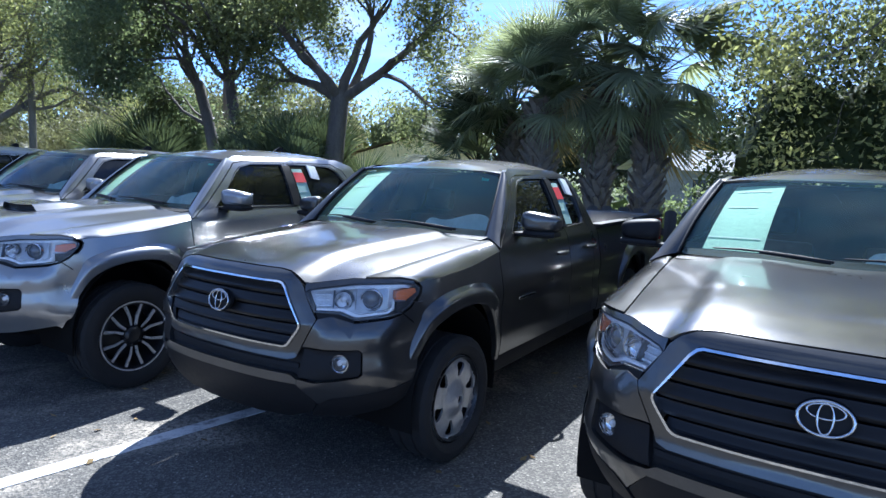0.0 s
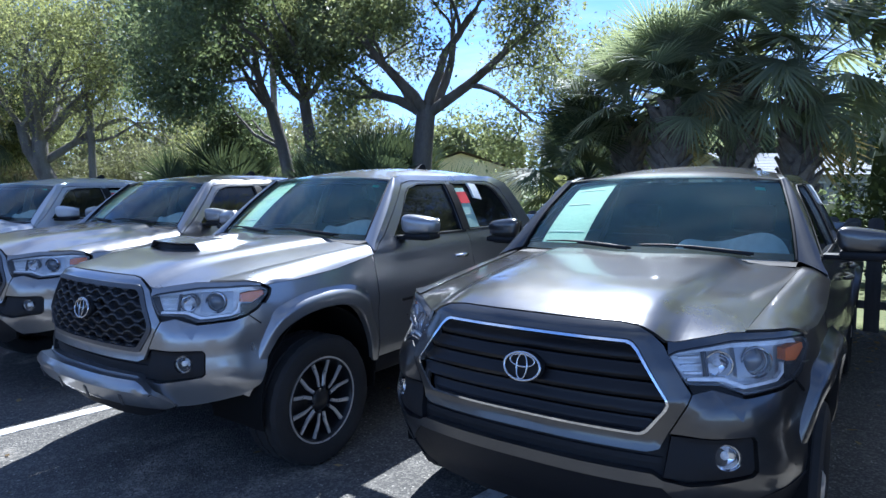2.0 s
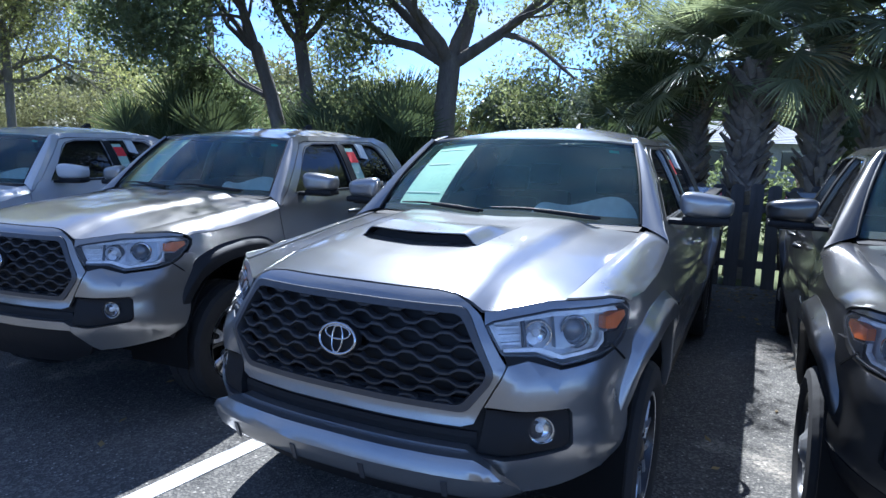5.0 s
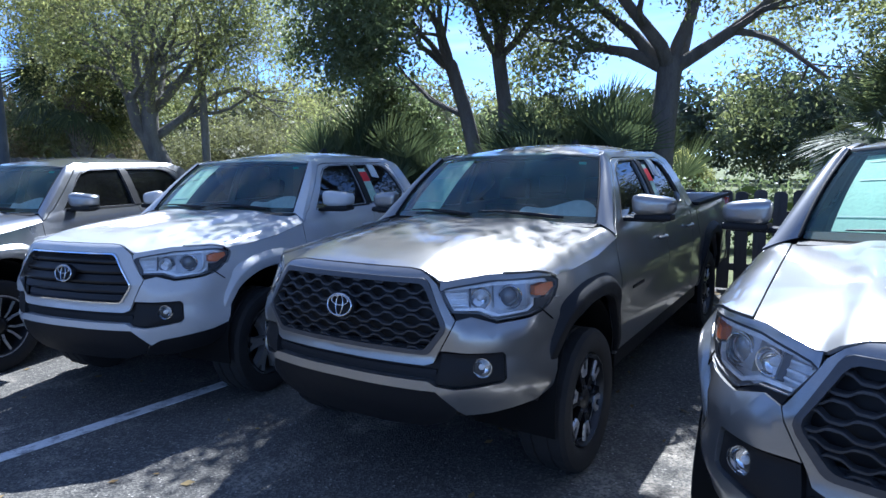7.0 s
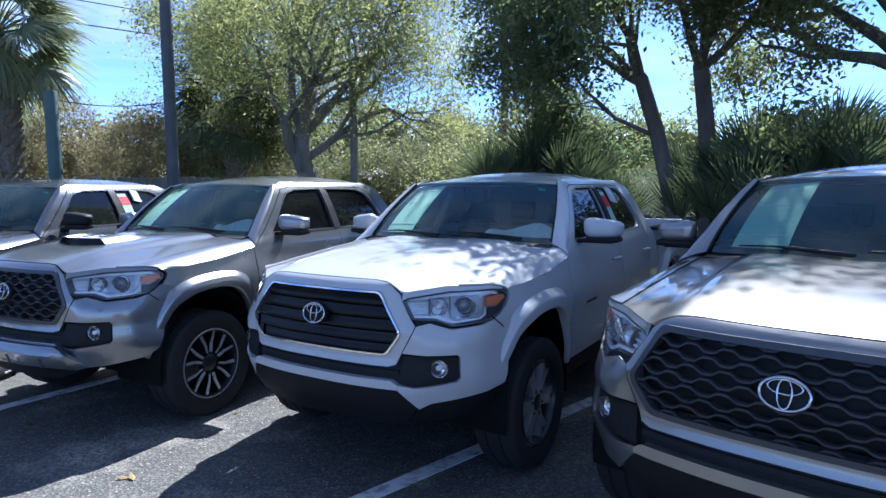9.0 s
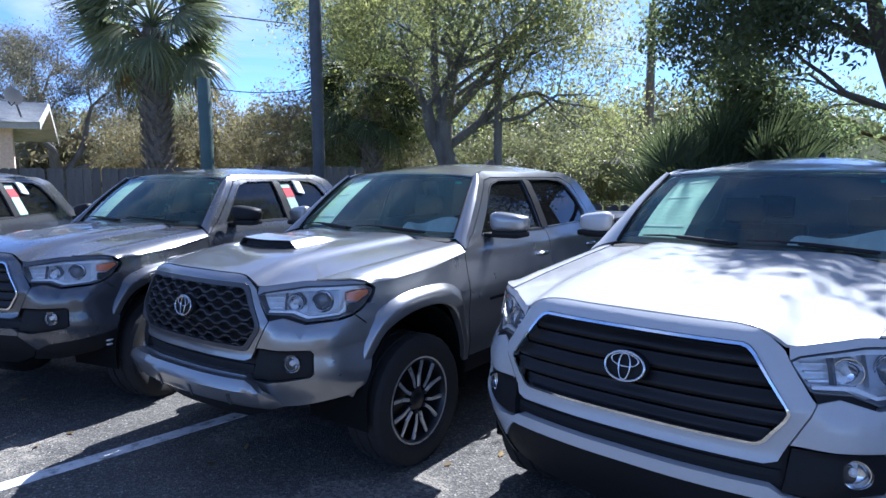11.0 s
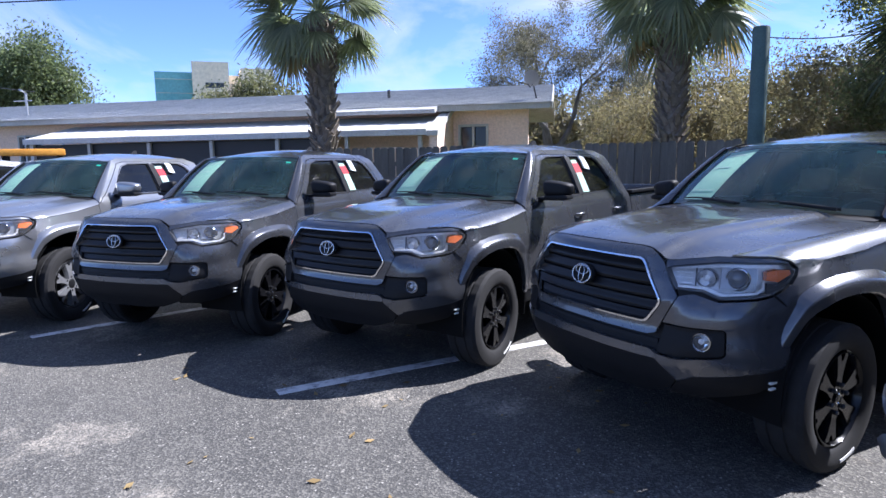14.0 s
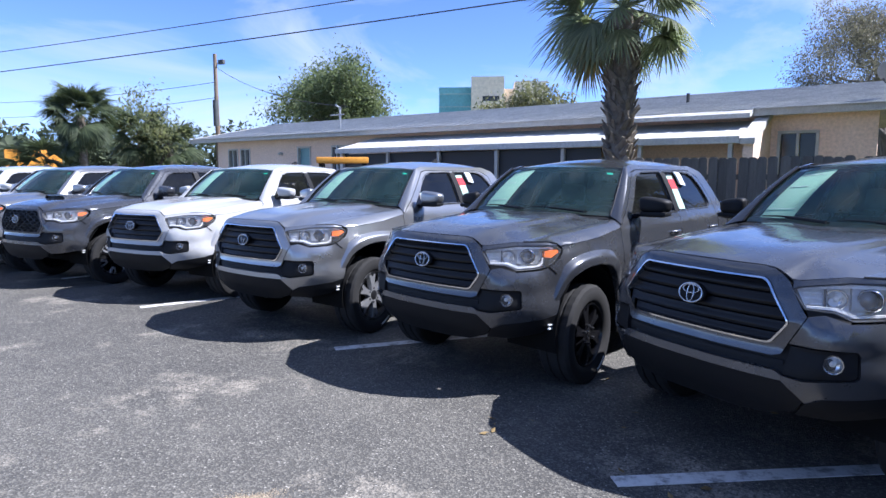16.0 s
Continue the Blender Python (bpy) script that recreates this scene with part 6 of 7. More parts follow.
oak((-61.38, -25.32, 0), [([(0, 0, 0), (0, 0, 3.0)], [0.4, 0.3], [((0, -0.8, 0.6), 3.4), ((0, 0.8, 0.5), 3.4), ((0.4, 0, 0.9), 3.4)])],
    18, 7000, 0.2, 0.5, LEAF_BUSH, BARK, "bright green tree far behind the house")
oak((-34.18, -41.41, 0), [([(0, 0, 0), (0, 0, 2.4)], [0.3, 0.2], [((0.2, -0.8, 0.6), 2.4), ((-0.2, 0.8, 0.5), 2.4), ((0.4, 0, 0.9), 2.4)])],
    19, 3000, 0.11, 0.3, LEAF_MIX, BARK, "scrubby tree beside the wooden utility pole")


# ---- palms ----
FROND = leafy("palm_frond", (0.125, 0.148, 0.110), (0.225, 0.25, 0.185), 0.50, 0.42, 0.25)
FROND_DARK = leafy("palmetto_frond", (0.045, 0.062, 0.04), (0.095, 0.12, 0.07), 0.25, 0.5, 0.12)
FROND_DRY = leafy("dry_frond", (0.16, 0.12, 0.06), (0.28, 0.22, 0.12), 0.3, 0.7)
BOOT = surface("palm_boot", (0.13, 0.105, 0.08), (0.27, 0.23, 0.185), 8, 0.95, bump_scale=30, bump_strength=0.7, bump_dist=0.01, random_tint=0.15)


def frond_mesh(seed, stalk=0.75, fan=0.85, droop=0.55, n=34, hang=0.0, open_=128, thin=1.0):
    """A fan leaf: stalk along +x, then stiff leaflets that split and droop at their tips."""
    rng = np.random.default_rng(seed)
    bm = bmesh.new()
    bend = min(droop, 0.8) * 0.35
    pts = [(stalk * k / 4, 0, -bend * stalk * (k / 4) ** 2) for k in range(5)]
    tube(bm, pts, [0.018, 0.015, 0.013, 0.011, 0.009], 5, cap=False)
    c = Vector(pts[-1])
    hub = bm.verts.new(c + Vector((0.012, 0, 0)))
    bm.verts.ensure_lookup_table()
    end = bm.verts[-6:-1]
    for q in range(5):
        bm.faces.new((end[q], end[(q + 1) % 5], hub))
    for k in range(n):
        a = radians(-open_ + 2 * open_ * k / (n - 1)) + rng.normal(0, 0.02)
        ln = fan * (0.62 + 0.38 * math.cos(a * 0.55)) * rng.uniform(0.88, 1.08)
        fold = 0.10 * (-1) ** k
        d = Vector((math.cos(a), math.sin(a), -0.12 - bend * 0.6 + 0.10 * abs(math.sin(a))))
        d.normalize()
        s = Vector((-math.sin(a), math.cos(a), fold)).normalized()
        tilt = Matrix.Rotation(radians(hang), 3, "Y")
        d, s = tilt @ d, tilt @ s
        dr = droop * rng.uniform(0.6, 1.3)
        prev = None
        for t, w in ((0.30, 0.022), (0.55, 0.024), (0.78, 0.016), (1.0, 0.002)):
            p = c + d * ln * t + Vector((0, 0, -dr * ln * max(0, t - 0.35) ** 1.6))
            q = (bm.verts.new(p - s * w * thin), bm.verts.new(p + s * w * thin))
            bm.faces.new((prev[0], prev[1], q[1], q[0]) if prev else (hub, q[1], q[0]))
            prev = q
    me = bpy.data.meshes.new("frond")
    return settle_mesh(bm, me, 60, 0)


FRONDS = [frond_mesh(s, 0.85 + 0.1 * (s % 3), 0.74 + 0.06 * (s % 2), 0.55 + 0.14 * s, 42, 2 + 7 * s, 118, 0.92) for s in range(4)]
UPRIGHT = [frond_mesh(10 + s, 0.8 + 0.1 * s, 0.80, 0.22 + 0.12 * s, 46, 2 + 9 * s, 112, 0.55) for s in range(3)]
STIFF = [frond_mesh(20 + s, 0.75 + 0.22 * s, 0.72, 0.04, 30, 0, 64, 0.5) for s in range(3)]


def boot_mesh():
    bm = bmesh.new()
    vs = [bm.verts.new(p) for p in ((-0.02, -0.060, 0), (0.035, -0.055, 0), (0.035, 0.055, 0), (-0.02, 0.060, 0), (0.0, -0.024, 0.26), (0.025, -0.022, 0.26), (0.025, 0.022, 0.26), (0.0, 0.024, 0.26))]
    for f in ((0, 1, 5, 4), (1, 2, 6, 5), (2, 3, 7, 6), (3, 0, 4, 7), (4, 5, 6, 7)):
        bm.faces.new([vs[i] for i in f])
    return settle_mesh(bm, bpy.data.meshes.new("leaf_base"), 20, 0)


BOOT_MESH = boot_mesh()


def boots(parent, h0, h1, r0, r1, rng, rows):
    """Crossed old leaf bases that clothe a palm trunk."""
    for k in range(rows):
        z = h0 + (h1 - h0) * k / rows
        r = r0 + (r1 - r0) * k / rows
        for j in range(7):
            a = 2 * math.pi * (j + 0.5 * (k % 2)) / 7 + rng.normal(0, 0.08)
            b = part("leaf_base", BOOT_MESH, BOOT, parent)
            b.matrix_local = Matrix.Translation((r * 0.86 * math.cos(a), r * 0.86 * math.sin(a), z)) @ Matrix.Rotation(a, 4, "Z") @ Matrix.Rotation(radians(24 + rng.uniform(-6, 16)), 4, "Y") @ Matrix.Rotation(radians(rng.choice([-26, 26])), 4, "X")


def palm(base, height, r, seed, fronds, label, scale=1.0, boot=True, mat=None, low=-30, lean=(0, 0), stiff=False):
    rng = np.random.default_rng(seed)
    t = empty("palm_tree", pose(*base), label, "palm tree")
    bm = bmesh.new()
    top = Vector((lean[0], lean[1], height))
    tube(bm, [Vector((lean[0] * k * k / 36, lean[1] * k * k / 36, height * k / 6)) for k in range(7)], [r * 0.80, r * 0.66, r * 0.66, r * 0.74, r * 0.86, r * 0.92, r * 0.6], 14)
    part("trunk", bm, BOOT, t)
    if boot:
        boots(t, height * 0.34, height * 0.97, r * 0.78, r * 1.0, rng, int(height * 0.63 / 0.12))
    for k in range(fronds):
        el = low + (85 - low) * (1 - (k + 0.5) / fronds) ** 0.85 + rng.normal(0, 6)
        az = k * 137.5 + rng.normal(0, 10)
        kinds = UPRIGHT if stiff else FRONDS
        f = part("frond", kinds[k % len(kinds)], (mat or FROND) if el > low + 8 else FROND_DRY if rng.random() < 0.35 else (mat or FROND), t)
        f.matrix_local = Matrix.Translation(top + Vector((0, 0, 0.10 * (el / 60)))) @ pose(0, 0, 0, rng.uniform(-45, 45), -el, az) @ Matrix.Scale(scale * rng.uniform(0.85, 1.1), 4)
    return t


def palmetto(base, radius, seed, fronds, label, scale=1.0, low=18):
    rng = np.random.default_rng(seed)
    t = empty("palmetto_clump", pose(*base), label, "palmetto")
    for k in range(fronds):
        a, q = rng.uniform(0, 360), radius * math.sqrt(rng.random())
        f = part("frond", STIFF[k % 3], FROND_DARK, t)
        el = rng.uniform(low + 40, 89)
        h = rng.uniform(0.0, 0.75)
        f.matrix_local = pose(q * math.cos(radians(a)), q * math.sin(radians(a)), h, rng.uniform(-40, 40), -el, rng.uniform(0, 360)) @ Matrix.Scale(scale * rng.uniform(0.8, 1.15), 4)
    return t


palm((-18.62, -7.30, 0), 4.70, 0.29, 31, 50, "cabbage palm with leaf-base trunk against blue sky", 1.0, low=-34)
palm((-17.91, -0.16, 0), 4.80, 0.29, 32, 56, "cabbage palm with broad drooping fans behind fence", 1.1, low=-34)
palm((-17.30, 4.66, 0), 3.5, 0.24, 33, 30, "slim dark palm under an oak", 1.0, mat=FROND_DARK)
palm((1.08, 6.26, 0), 2.7, 0.20, 34, 48, "palm in a dense clump behind the fence", 0.80, low=-20, stiff=True)
palm((1.88, 6.60, 0), 3.2, 0.18, 35, 50, "tall palm in a dense clump behind the fence", 0.82, low=-30, stiff=True)
palm((0.37, 6.74, 0), 2.5, 0.18, 36, 44, "short dark palm in a dense clump", 0.80, low=-20, stiff=True)
palm((2.56, 6.79, 0), 2.9, 0.18, 37, 28, "palm with hanging fans in a clump", 0.80, low=-45)
palm((-0.31, 6.86, 0), 1.6, 0.16, 42, 26, "low dark palm at the clump's edge", 0.9, mat=FROND_DARK, low=-10, stiff=True)
palm((-27.05, -38.39, 0), 4.7, 0.30, 38, 80, "distant palm with a shaggy round crown", 1.15, boot=False, low=-70, mat=FROND_DARK)
palm((-33.16, -41.88, 0), 4.0, 0.26, 39, 36, "distant palm with drooping fronds", 1.4, boot=False, low=-45, mat=FROND_DARK)
palm((-34.31, -40.51, 0), 3.2, 0.24, 40, 30, "low distant palm beside a taller one", 1.4, boot=False, mat=FROND_DARK)
palm((-25.71, -39.55, 0), 1.6, 0.24, 41, 22, "low palm thicket far across the lot", 1.4, boot=False, mat=FROND_DARK)
palmetto((-5.01, 6.50, 0), 0.80, 51, 70, "dark upright saw palmetto clump", 1.16)
palmetto((-4.06, 6.79, 0), 0.55, 52, 64, "dark saw palmetto clump at the oak's foot", 1.14)
palmetto((-8.87, 6.08, 0), 0.65, 53, 60, "spreading saw palmetto clump in shade", 1.14)
palmetto((-7.75, 6.23, 0), 0.65, 54, 56, "dense dark saw palmetto clump in shade", 0.85)
palmetto((-15.99, 4.48, 0), 0.7, 56, 22, "low saw palmetto clump under an oak", 0.8)


# ---- hedges and woods ----
def thicket(name, spots, count, size, mat, label, category, seed, kind="stuff", core=0.62):
    """Leaves in loose mounds: spots are (x, y, z, rx, ry, rz)."""
    rng = np.random.default_rng(seed)
    sp = np.array(spots, float)
    vol = sp[:, 3] * sp[:, 4] + sp[:, 3] * sp[:, 5]
    idx = rng.choice(len(sp), count, p=vol / vol.sum())
    u = rng.normal(0, 1, (count, 3))
    u /= np.linalg.norm(u, axis=1)[:, None]
    rad = rng.uniform(0.55, 1.0, (count, 1)) ** 0.5
    lump = 1 + 0.22 * np.sin(u[:, :1] * 7 + idx[:, None]) * np.cos(u[:, 2:] * 6 + 2.1 * idx[:, None])
    c = sp[idx, :3] + u * rad * lump * sp[idx, 3:]
    c[:, 2] = np.maximum(c[:, 2], 0.02)
    me = leaf_mesh(c, size, rng, size * 0.6, name)
    bm = bmesh.new()
    bm.from_mesh(me)
    for k, q in enumerate(sp):
        r = bmesh.ops.create_icosphere(bm, subdivisions=2, radius=1)
        for v in r["verts"]:
            u = v.co.normalized()
            f = core * (1 + 0.22 * math.sin(u.x * 7 + k) * math.cos(u.z * 6 + 2.1 * k)) * rng.uniform(0.86, 1.06)
            v.co = Vector((q[0] + u.x * f * q[3], q[1] + u.y * f * q[4], max(0.0, q[2] + u.z * f * q[5])))
    bm.to_mesh(me)
    bm.free()
    ob = part(name, me, mat)
    return tagged(ob, label, category, kind=kind)


def mound_row(x0, y0, x1, y1, n, rx, ry, h, seed, jitter=0.3):
    rnd = random.Random(seed)
    return [(x0 + (x1 - x0) * k / (n - 1) + rnd.uniform(-jitter, jitter), y0 + (y1 - y0) * k / (n - 1) + rnd.uniform(-jitter, jitter), h * 0.5 * rnd.uniform(0.8, 1.1),
             rx * rnd.uniform(0.8, 1.2), ry * rnd.uniform(0.8, 1.2), h * 0.5 * rnd.uniform(0.85, 1.15)) for k in range(n)]


thicket("hedge", mound_row(-6.5, 9.6, 7.5, 10.2, 16, 0.75, 0.5, 1.5, 1, 0.1), 16000, 0.05, LEAF_DARK, "clipped dark green hedge beyond the fence", "hedge", 61)
thicket("shrubs", mound_row(-25, 7.5, -13.6, 11.9, 14, 1.7, 1.4, 3.1, 2, 0.8), 90000, 0.045, LEAF_BUSH, "sunlit olive undergrowth behind the fence", "shrubs", 62, core=0.4)
thicket("scrub", mound_row(-27, 0.6, -19.5, 6.0, 10, 1.5, 1.3, 4.3, 3, 0.7), 120000, 0.042, LEAF_TAN, "brown and tan winter scrub behind fence", "scrub", 63, core=0.25)
thicket("woods", mound_row(-56, 34, -22, 50, 14, 4.0, 3.0, 8.6, 4, 2), 30000, 0.22, LEAF_MIX, "far belt of green woods", "woods", 64)
thicket("woods", mound_row(-46, 11, -24, 27, 12, 2.8, 2.2, 7.0, 13, 1.0), 40000, 0.15, LEAF_BUSH, "olive green woods behind the undergrowth", "woods", 73, core=0.4)
thicket("woods", mound_row(-18, 50, 30, 46, 14, 4.5, 3.0, 7.6, 5, 2), 26000, 0.26, LEAF_FAR, "far belt of dark green woods", "woods", 65)
thicket("shrubs", [(-7.66, 21.64, 0.9, 0.9, 0.8, 1.0), (-6.96, 21.84, 0.7, 0.7, 0.6, 0.8)], 9000, 0.05, LEAF_SPRING, "bright yellow-green bush before the grey cottage", "shrubs", 75, core=0.4)
thicket("shrubs", mound_row(-9.2, 6.3, -8.2, 6.4, 3, 0.60, 0.50, 2.4, 12, 0.1), 12000, 0.05, LEAF_DARK, "dark dense shrub among palmettos", "shrubs", 72)
# these shrubs get their deep shade from the darkened leaf colour
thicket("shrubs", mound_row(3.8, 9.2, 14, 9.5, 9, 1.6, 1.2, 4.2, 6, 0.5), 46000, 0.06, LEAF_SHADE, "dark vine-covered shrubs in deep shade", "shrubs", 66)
thicket("woods", mound_row(-45, 8, -60, -8, 10, 3.0, 3.0, 6.5, 8, 1.5), 16000, 0.24, LEAF_TAN, "brownish woods in the distance", "woods", 68)
thicket("woods", mound_row(-66, -22, -52, -46, 12, 3.0, 3.0, 6.0, 9, 1.5), 14000, 0.26, LEAF_MIX, "green treeline behind the long house", "woods", 69)
thicket("woods", mound_row(-50, -50, -20, -75, 10, 4.0, 4.0, 6.0, 10, 2), 10000, 0.3, LEAF_FAR, "distant dark treeline across the lot", "woods", 70)


def litter():
    rng = np.random.default_rng(5)
    pts = []
    line = FENCE_LOW
    for (x0, y0), (x1, y1) in zip(line, line[1:]):
        ln = math.hypot(x1 - x0, y1 - y0)
        k = int(ln * 170)
        t = rng.random(k)
        off = -np.abs(rng.normal(0, 0.75, k)) + 0.1
        nx, ny = -(y1 - y0) / ln, (x1 - x0) / ln
        pts.append(np.stack([x0 + (x1 - x0) * t + nx * off, y0 + (y1 - y0) * t + ny * off, np.full(k, 0.012)], 1))
    k = 700
    pts.append(np.stack([rng.uniform(-14, 6, k), rng.uniform(-6, 4, k), np.full(k, 0.008)], 1))
    c = np.concatenate(pts)
    n = len(c)
    a = rng.uniform(0, 2 * np.pi, n)
    s = rng.uniform(0.016, 0.04, (n, 1))
    d = np.stack([np.cos(a), np.sin(a), rng.normal(0, 0.2, n)], 1)
    e = np.stack([-np.sin(a), np.cos(a), rng.normal(0, 0.3, n)], 1)
    v = np.stack([c - d * s, c + e * s * 0.5, c + d * s, c - e * s * 0.5], 1)
    v[:, :, 2] = np.maximum(v[:, :, 2], 0.006)
    me = bpy.data.meshes.new("leaf_litter")
    me.from_pydata(v.reshape(-1, 3).tolist(), [], [(4 * i, 4 * i + 1, 4 * i + 2, 4 * i + 3) for i in range(n)])
    tagged(part("leaf_litter", me, leafy("dry_leaf", (0.10, 0.065, 0.03), (0.30, 0.22, 0.11), 0.1, 0.8)), "dry brown fallen leaves on the asphalt", "leaves", kind="stuff")


litter()


def sand_spill(x, y, rx, ry, turn, seed):
    """A low drift of pale sand on the asphalt."""
    rnd = random.Random(seed)
    verts, faces = [], []
    for _ in range(5200):
        a, q = rnd.uniform(0, 2 * math.pi), abs(rnd.gauss(0, 0.46))
        if q > 1.6:
            continue
        wob = 1 + 0.22 * math.sin(2 * a + seed) + 0.12 * math.sin(5 * a)
        gx, gy = rx * q * wob * math.cos(a), ry * q * wob * math.sin(a)
        gz, g = 0.008 * max(0.0, 1 - q * 1.5), rnd.uniform(0.0018, 0.0042)
        t, n = rnd.uniform(0, 6.28), len(verts)
        verts += [(gx + g * math.cos(t + k * 2.094), gy + g * math.sin(t + k * 2.094), gz) for k in range(3)] + [(gx, gy, gz + g * 0.9)]
        faces += [(n, n + 1, n + 3), (n + 1, n + 2, n + 3), (n + 2, n, n + 3)]
    bm = mesh_from("sand_drift", verts, faces)
    o = part("sand_drift", bm, surface("pale_sand", (0.36, 0.29, 0.20), (0.44, 0.37, 0.27), 6, 0.95, bump_scale=120, bump_strength=0.5))
    o.matrix_world = pose(x, y, 0.001, 0, 0, turn)
    tagged(o, "small drift of pale sand on asphalt", "sand", kind="stuff")


sand_spill(-8.01, -6.62, 0.25, 0.10, 148, 3)

# ---- long low house ----
STUCCO = surface("peach_stucco", (0.80, 0.59, 0.46), (0.87, 0.67, 0.54), 1.2, 0.92, bump_scale=90, bump_strength=0.4, bump_dist=0.004)
SHINGLE = surface("grey_shingle", (0.38, 0.383, 0.38), (0.50, 0.503, 0.495), 2.5, 0.95, bump_scale=50, bump_strength=0.6, bump_dist=0.006, fine=18, random_tint=0.06)
WHITE_TRIM = surface("white_trim", (0.48, 0.465, 0.43), (0.58, 0.565, 0.53), 3, 0.75)
AWNING = surface("white_metal_roof", (0.50, 0.495, 0.475), (0.60, 0.59, 0.57), 1.5, 0.6)
SHADE = plain("dark_screen", (0.03, 0.032, 0.035), 0.6)
HGLASS = plain("window_dark", (0.02, 0.026, 0.034), 0.12, 0.0, 0.35)
HM = Matrix.Translation((-22.13, -4.73, 0)) @ Matrix.Rotation(math.atan2(-0.98676, -0.16221) + radians(1.30), 4, "Z")


def house():
    """Along +x from the near corner to its far end; +y is the front that faces the lot."""
    h = empty("house", HM, "long low peach stucco house with grey shingle roof", "house")

    def slab(name, *a, mat=STUCCO, parent=None, label="", bevel=0.0):
        bm = bmesh.new()
        box(bm, *a, bevel=bevel)
        return part(name, bm, mat, parent or h, label)

    # front wall with openings, ends and back
    x0, x1, top, dep = -2.0, 21.2, 2.94, 7.0
    openings = [(-0.95, -0.14, 1.30, 2.55), (13.3, 14.25, 1.45, 2.6), (15.35, 16.1, 0.05, 2.6), (18.98, 19.63, 1.45, 2.6), (19.8, 20.45, 1.45, 2.6)]
    xs = x0
    for a, b, z0, z1 in openings:
        slab("wall", xs, a, -0.2, 0, 0, top)
        slab("wall", a, b, -0.2, 0, z1, top)
        if z0 > 0.1:
            slab("wall", a, b, -0.2, 0, 0, z0)
        xs = b
    slab("wall", xs, x1, -0.2, 0, 0, top)
    # the near end runs back at a slant
    def slant(y):
        return -0.16 * y
    bm = bmesh.new()
    a = [bm.verts.new((x0 + slant(y) + q, y, z)) for z in (0, top) for y, q in ((-0.2, 0), (-dep, 0), (-dep, 0.2), (-0.2, 0.2))]
    for f in ((3, 2, 1, 0), (4, 5, 6, 7), (0, 1, 5, 4), (1, 2, 6, 5), (2, 3, 7, 6), (3, 0, 4, 7)):
        bm.faces.new([a[i] for i in f])
    part("wall", bm, STUCCO, h, weld=0)
    slab("wall", x1 - 0.2, x1, -dep, -0.2, 0, top)
    slab("wall", x0 + slant(-dep), x1, -dep - 0.2, -dep, 0, top)
    # front-wing return wall beside the awning
    bm = bmesh.new()
    q = [bm.verts.new((a, b, c)) for a in (0.0, 0.2) for b, c in ((0.0, 0.0), (1.86, 0.0), (1.86, 2.24), (0.0, 2.90))]
    for f in ((3, 2, 1, 0), (4, 5, 6, 7), (0, 1, 5, 4), (1, 2, 6, 5), (2, 3, 7, 6), (3, 0, 4, 7)):
        bm.faces.new([q[i] for i in f])
    wing = part("wing_wall", bm, STUCCO, h, "peach wing wall with white sloping cap", angle=10, weld=0)
    bm = bmesh.new()
    q = [bm.verts.new((a, b, c)) for a in (-0.04, 0.24) for b, c in ((0.0, 2.904), (1.98, 2.20), (1.98, 2.32), (0.0, 3.02))]
    for f in ((3, 2, 1, 0), (4, 5, 6, 7), (0, 1, 5, 4), (1, 2, 6, 5), (2, 3, 7, 6), (3, 0, 4, 7)):
        bm.faces.new([q[i] for i in f])
    part("wall_cap", bm, WHITE_TRIM, wing, angle=10, weld=0)
    for a, b, z0, z1 in openings:
        kind = "door" if z0 < 0.1 else "window"
        w = slab(kind, a + 0.04, b - 0.04, -0.14, -0.10, z0 + 0.03, z1 - 0.04, mat=HGLASS if kind == "window" else plain("teal_door", (0.20, 0.36, 0.38), 0.5))
        for p in ((a, a + 0.06, z0, z1), (b - 0.06, b, z0, z1), (a, b, z1 - 0.06, z1), (a, b, z0, z0 + 0.06), ((a + b) / 2 - 0.03, (a + b) / 2 + 0.03, z0, z1)):
            if kind == "door" and p[0] > a + 0.1 and p[1] < b - 0.1:
                continue
            slab("window_frame", p[0], p[1], -0.10, 0.025, p[2], p[3], mat=WHITE_TRIM, parent=w)
        if kind == "window":
            slab("window_sill", a - 0.05, b + 0.05, 0.0, 0.07, z0 - 0.06, z0, mat=WHITE_TRIM, parent=w)
    # roof slopes in overlapping courses
    ridge, eave, over = 3.86, 3.00, 0.62
    rx0, rx1 = x0 - 0.62, x1 + 0.95

    def slope(sign):
        bm = bmesh.new()
        n = 26
        run = (dep + 0.2) / 2 + over
        mid = -(dep) / 2
        prev = None
        for k in range(n + 1):
            y_ = mid + sign * run * (1 - k / n)
            z_ = eave + (ridge - eave) * k / n
            for z in (z_, z_ + 0.016):
                q = (bm.verts.new((rx0 + 0.3 * slant(y_), y_, z)), bm.verts.new((rx1, y_, z)))
                if prev:
                    bm.faces.new((prev[0], prev[1], q[1], q[0]))
                prev = q
        return bm
    roof = part("roof", slope(1), SHINGLE, h, angle=5)
    part("roof_slope", slope(-1), SHINGLE, roof, angle=5)
    slab("ridge_cap", rx0 + 0.3 * slant(-dep / 2), rx1, -dep / 2 - 0.14, -dep / 2 + 0.14, ridge - 0.01, ridge + 0.035, mat=SHINGLE, parent=roof)
    slab("fascia_board", rx0, rx1, over + 0.0, over + 0.03, eave - 0.14, eave + 0.01, mat=WHITE_TRIM, parent=roof)
    slab("soffit", rx0, rx1, 0.0, over, eave - 0.10, eave - 0.08, mat=WHITE_TRIM, parent=roof)
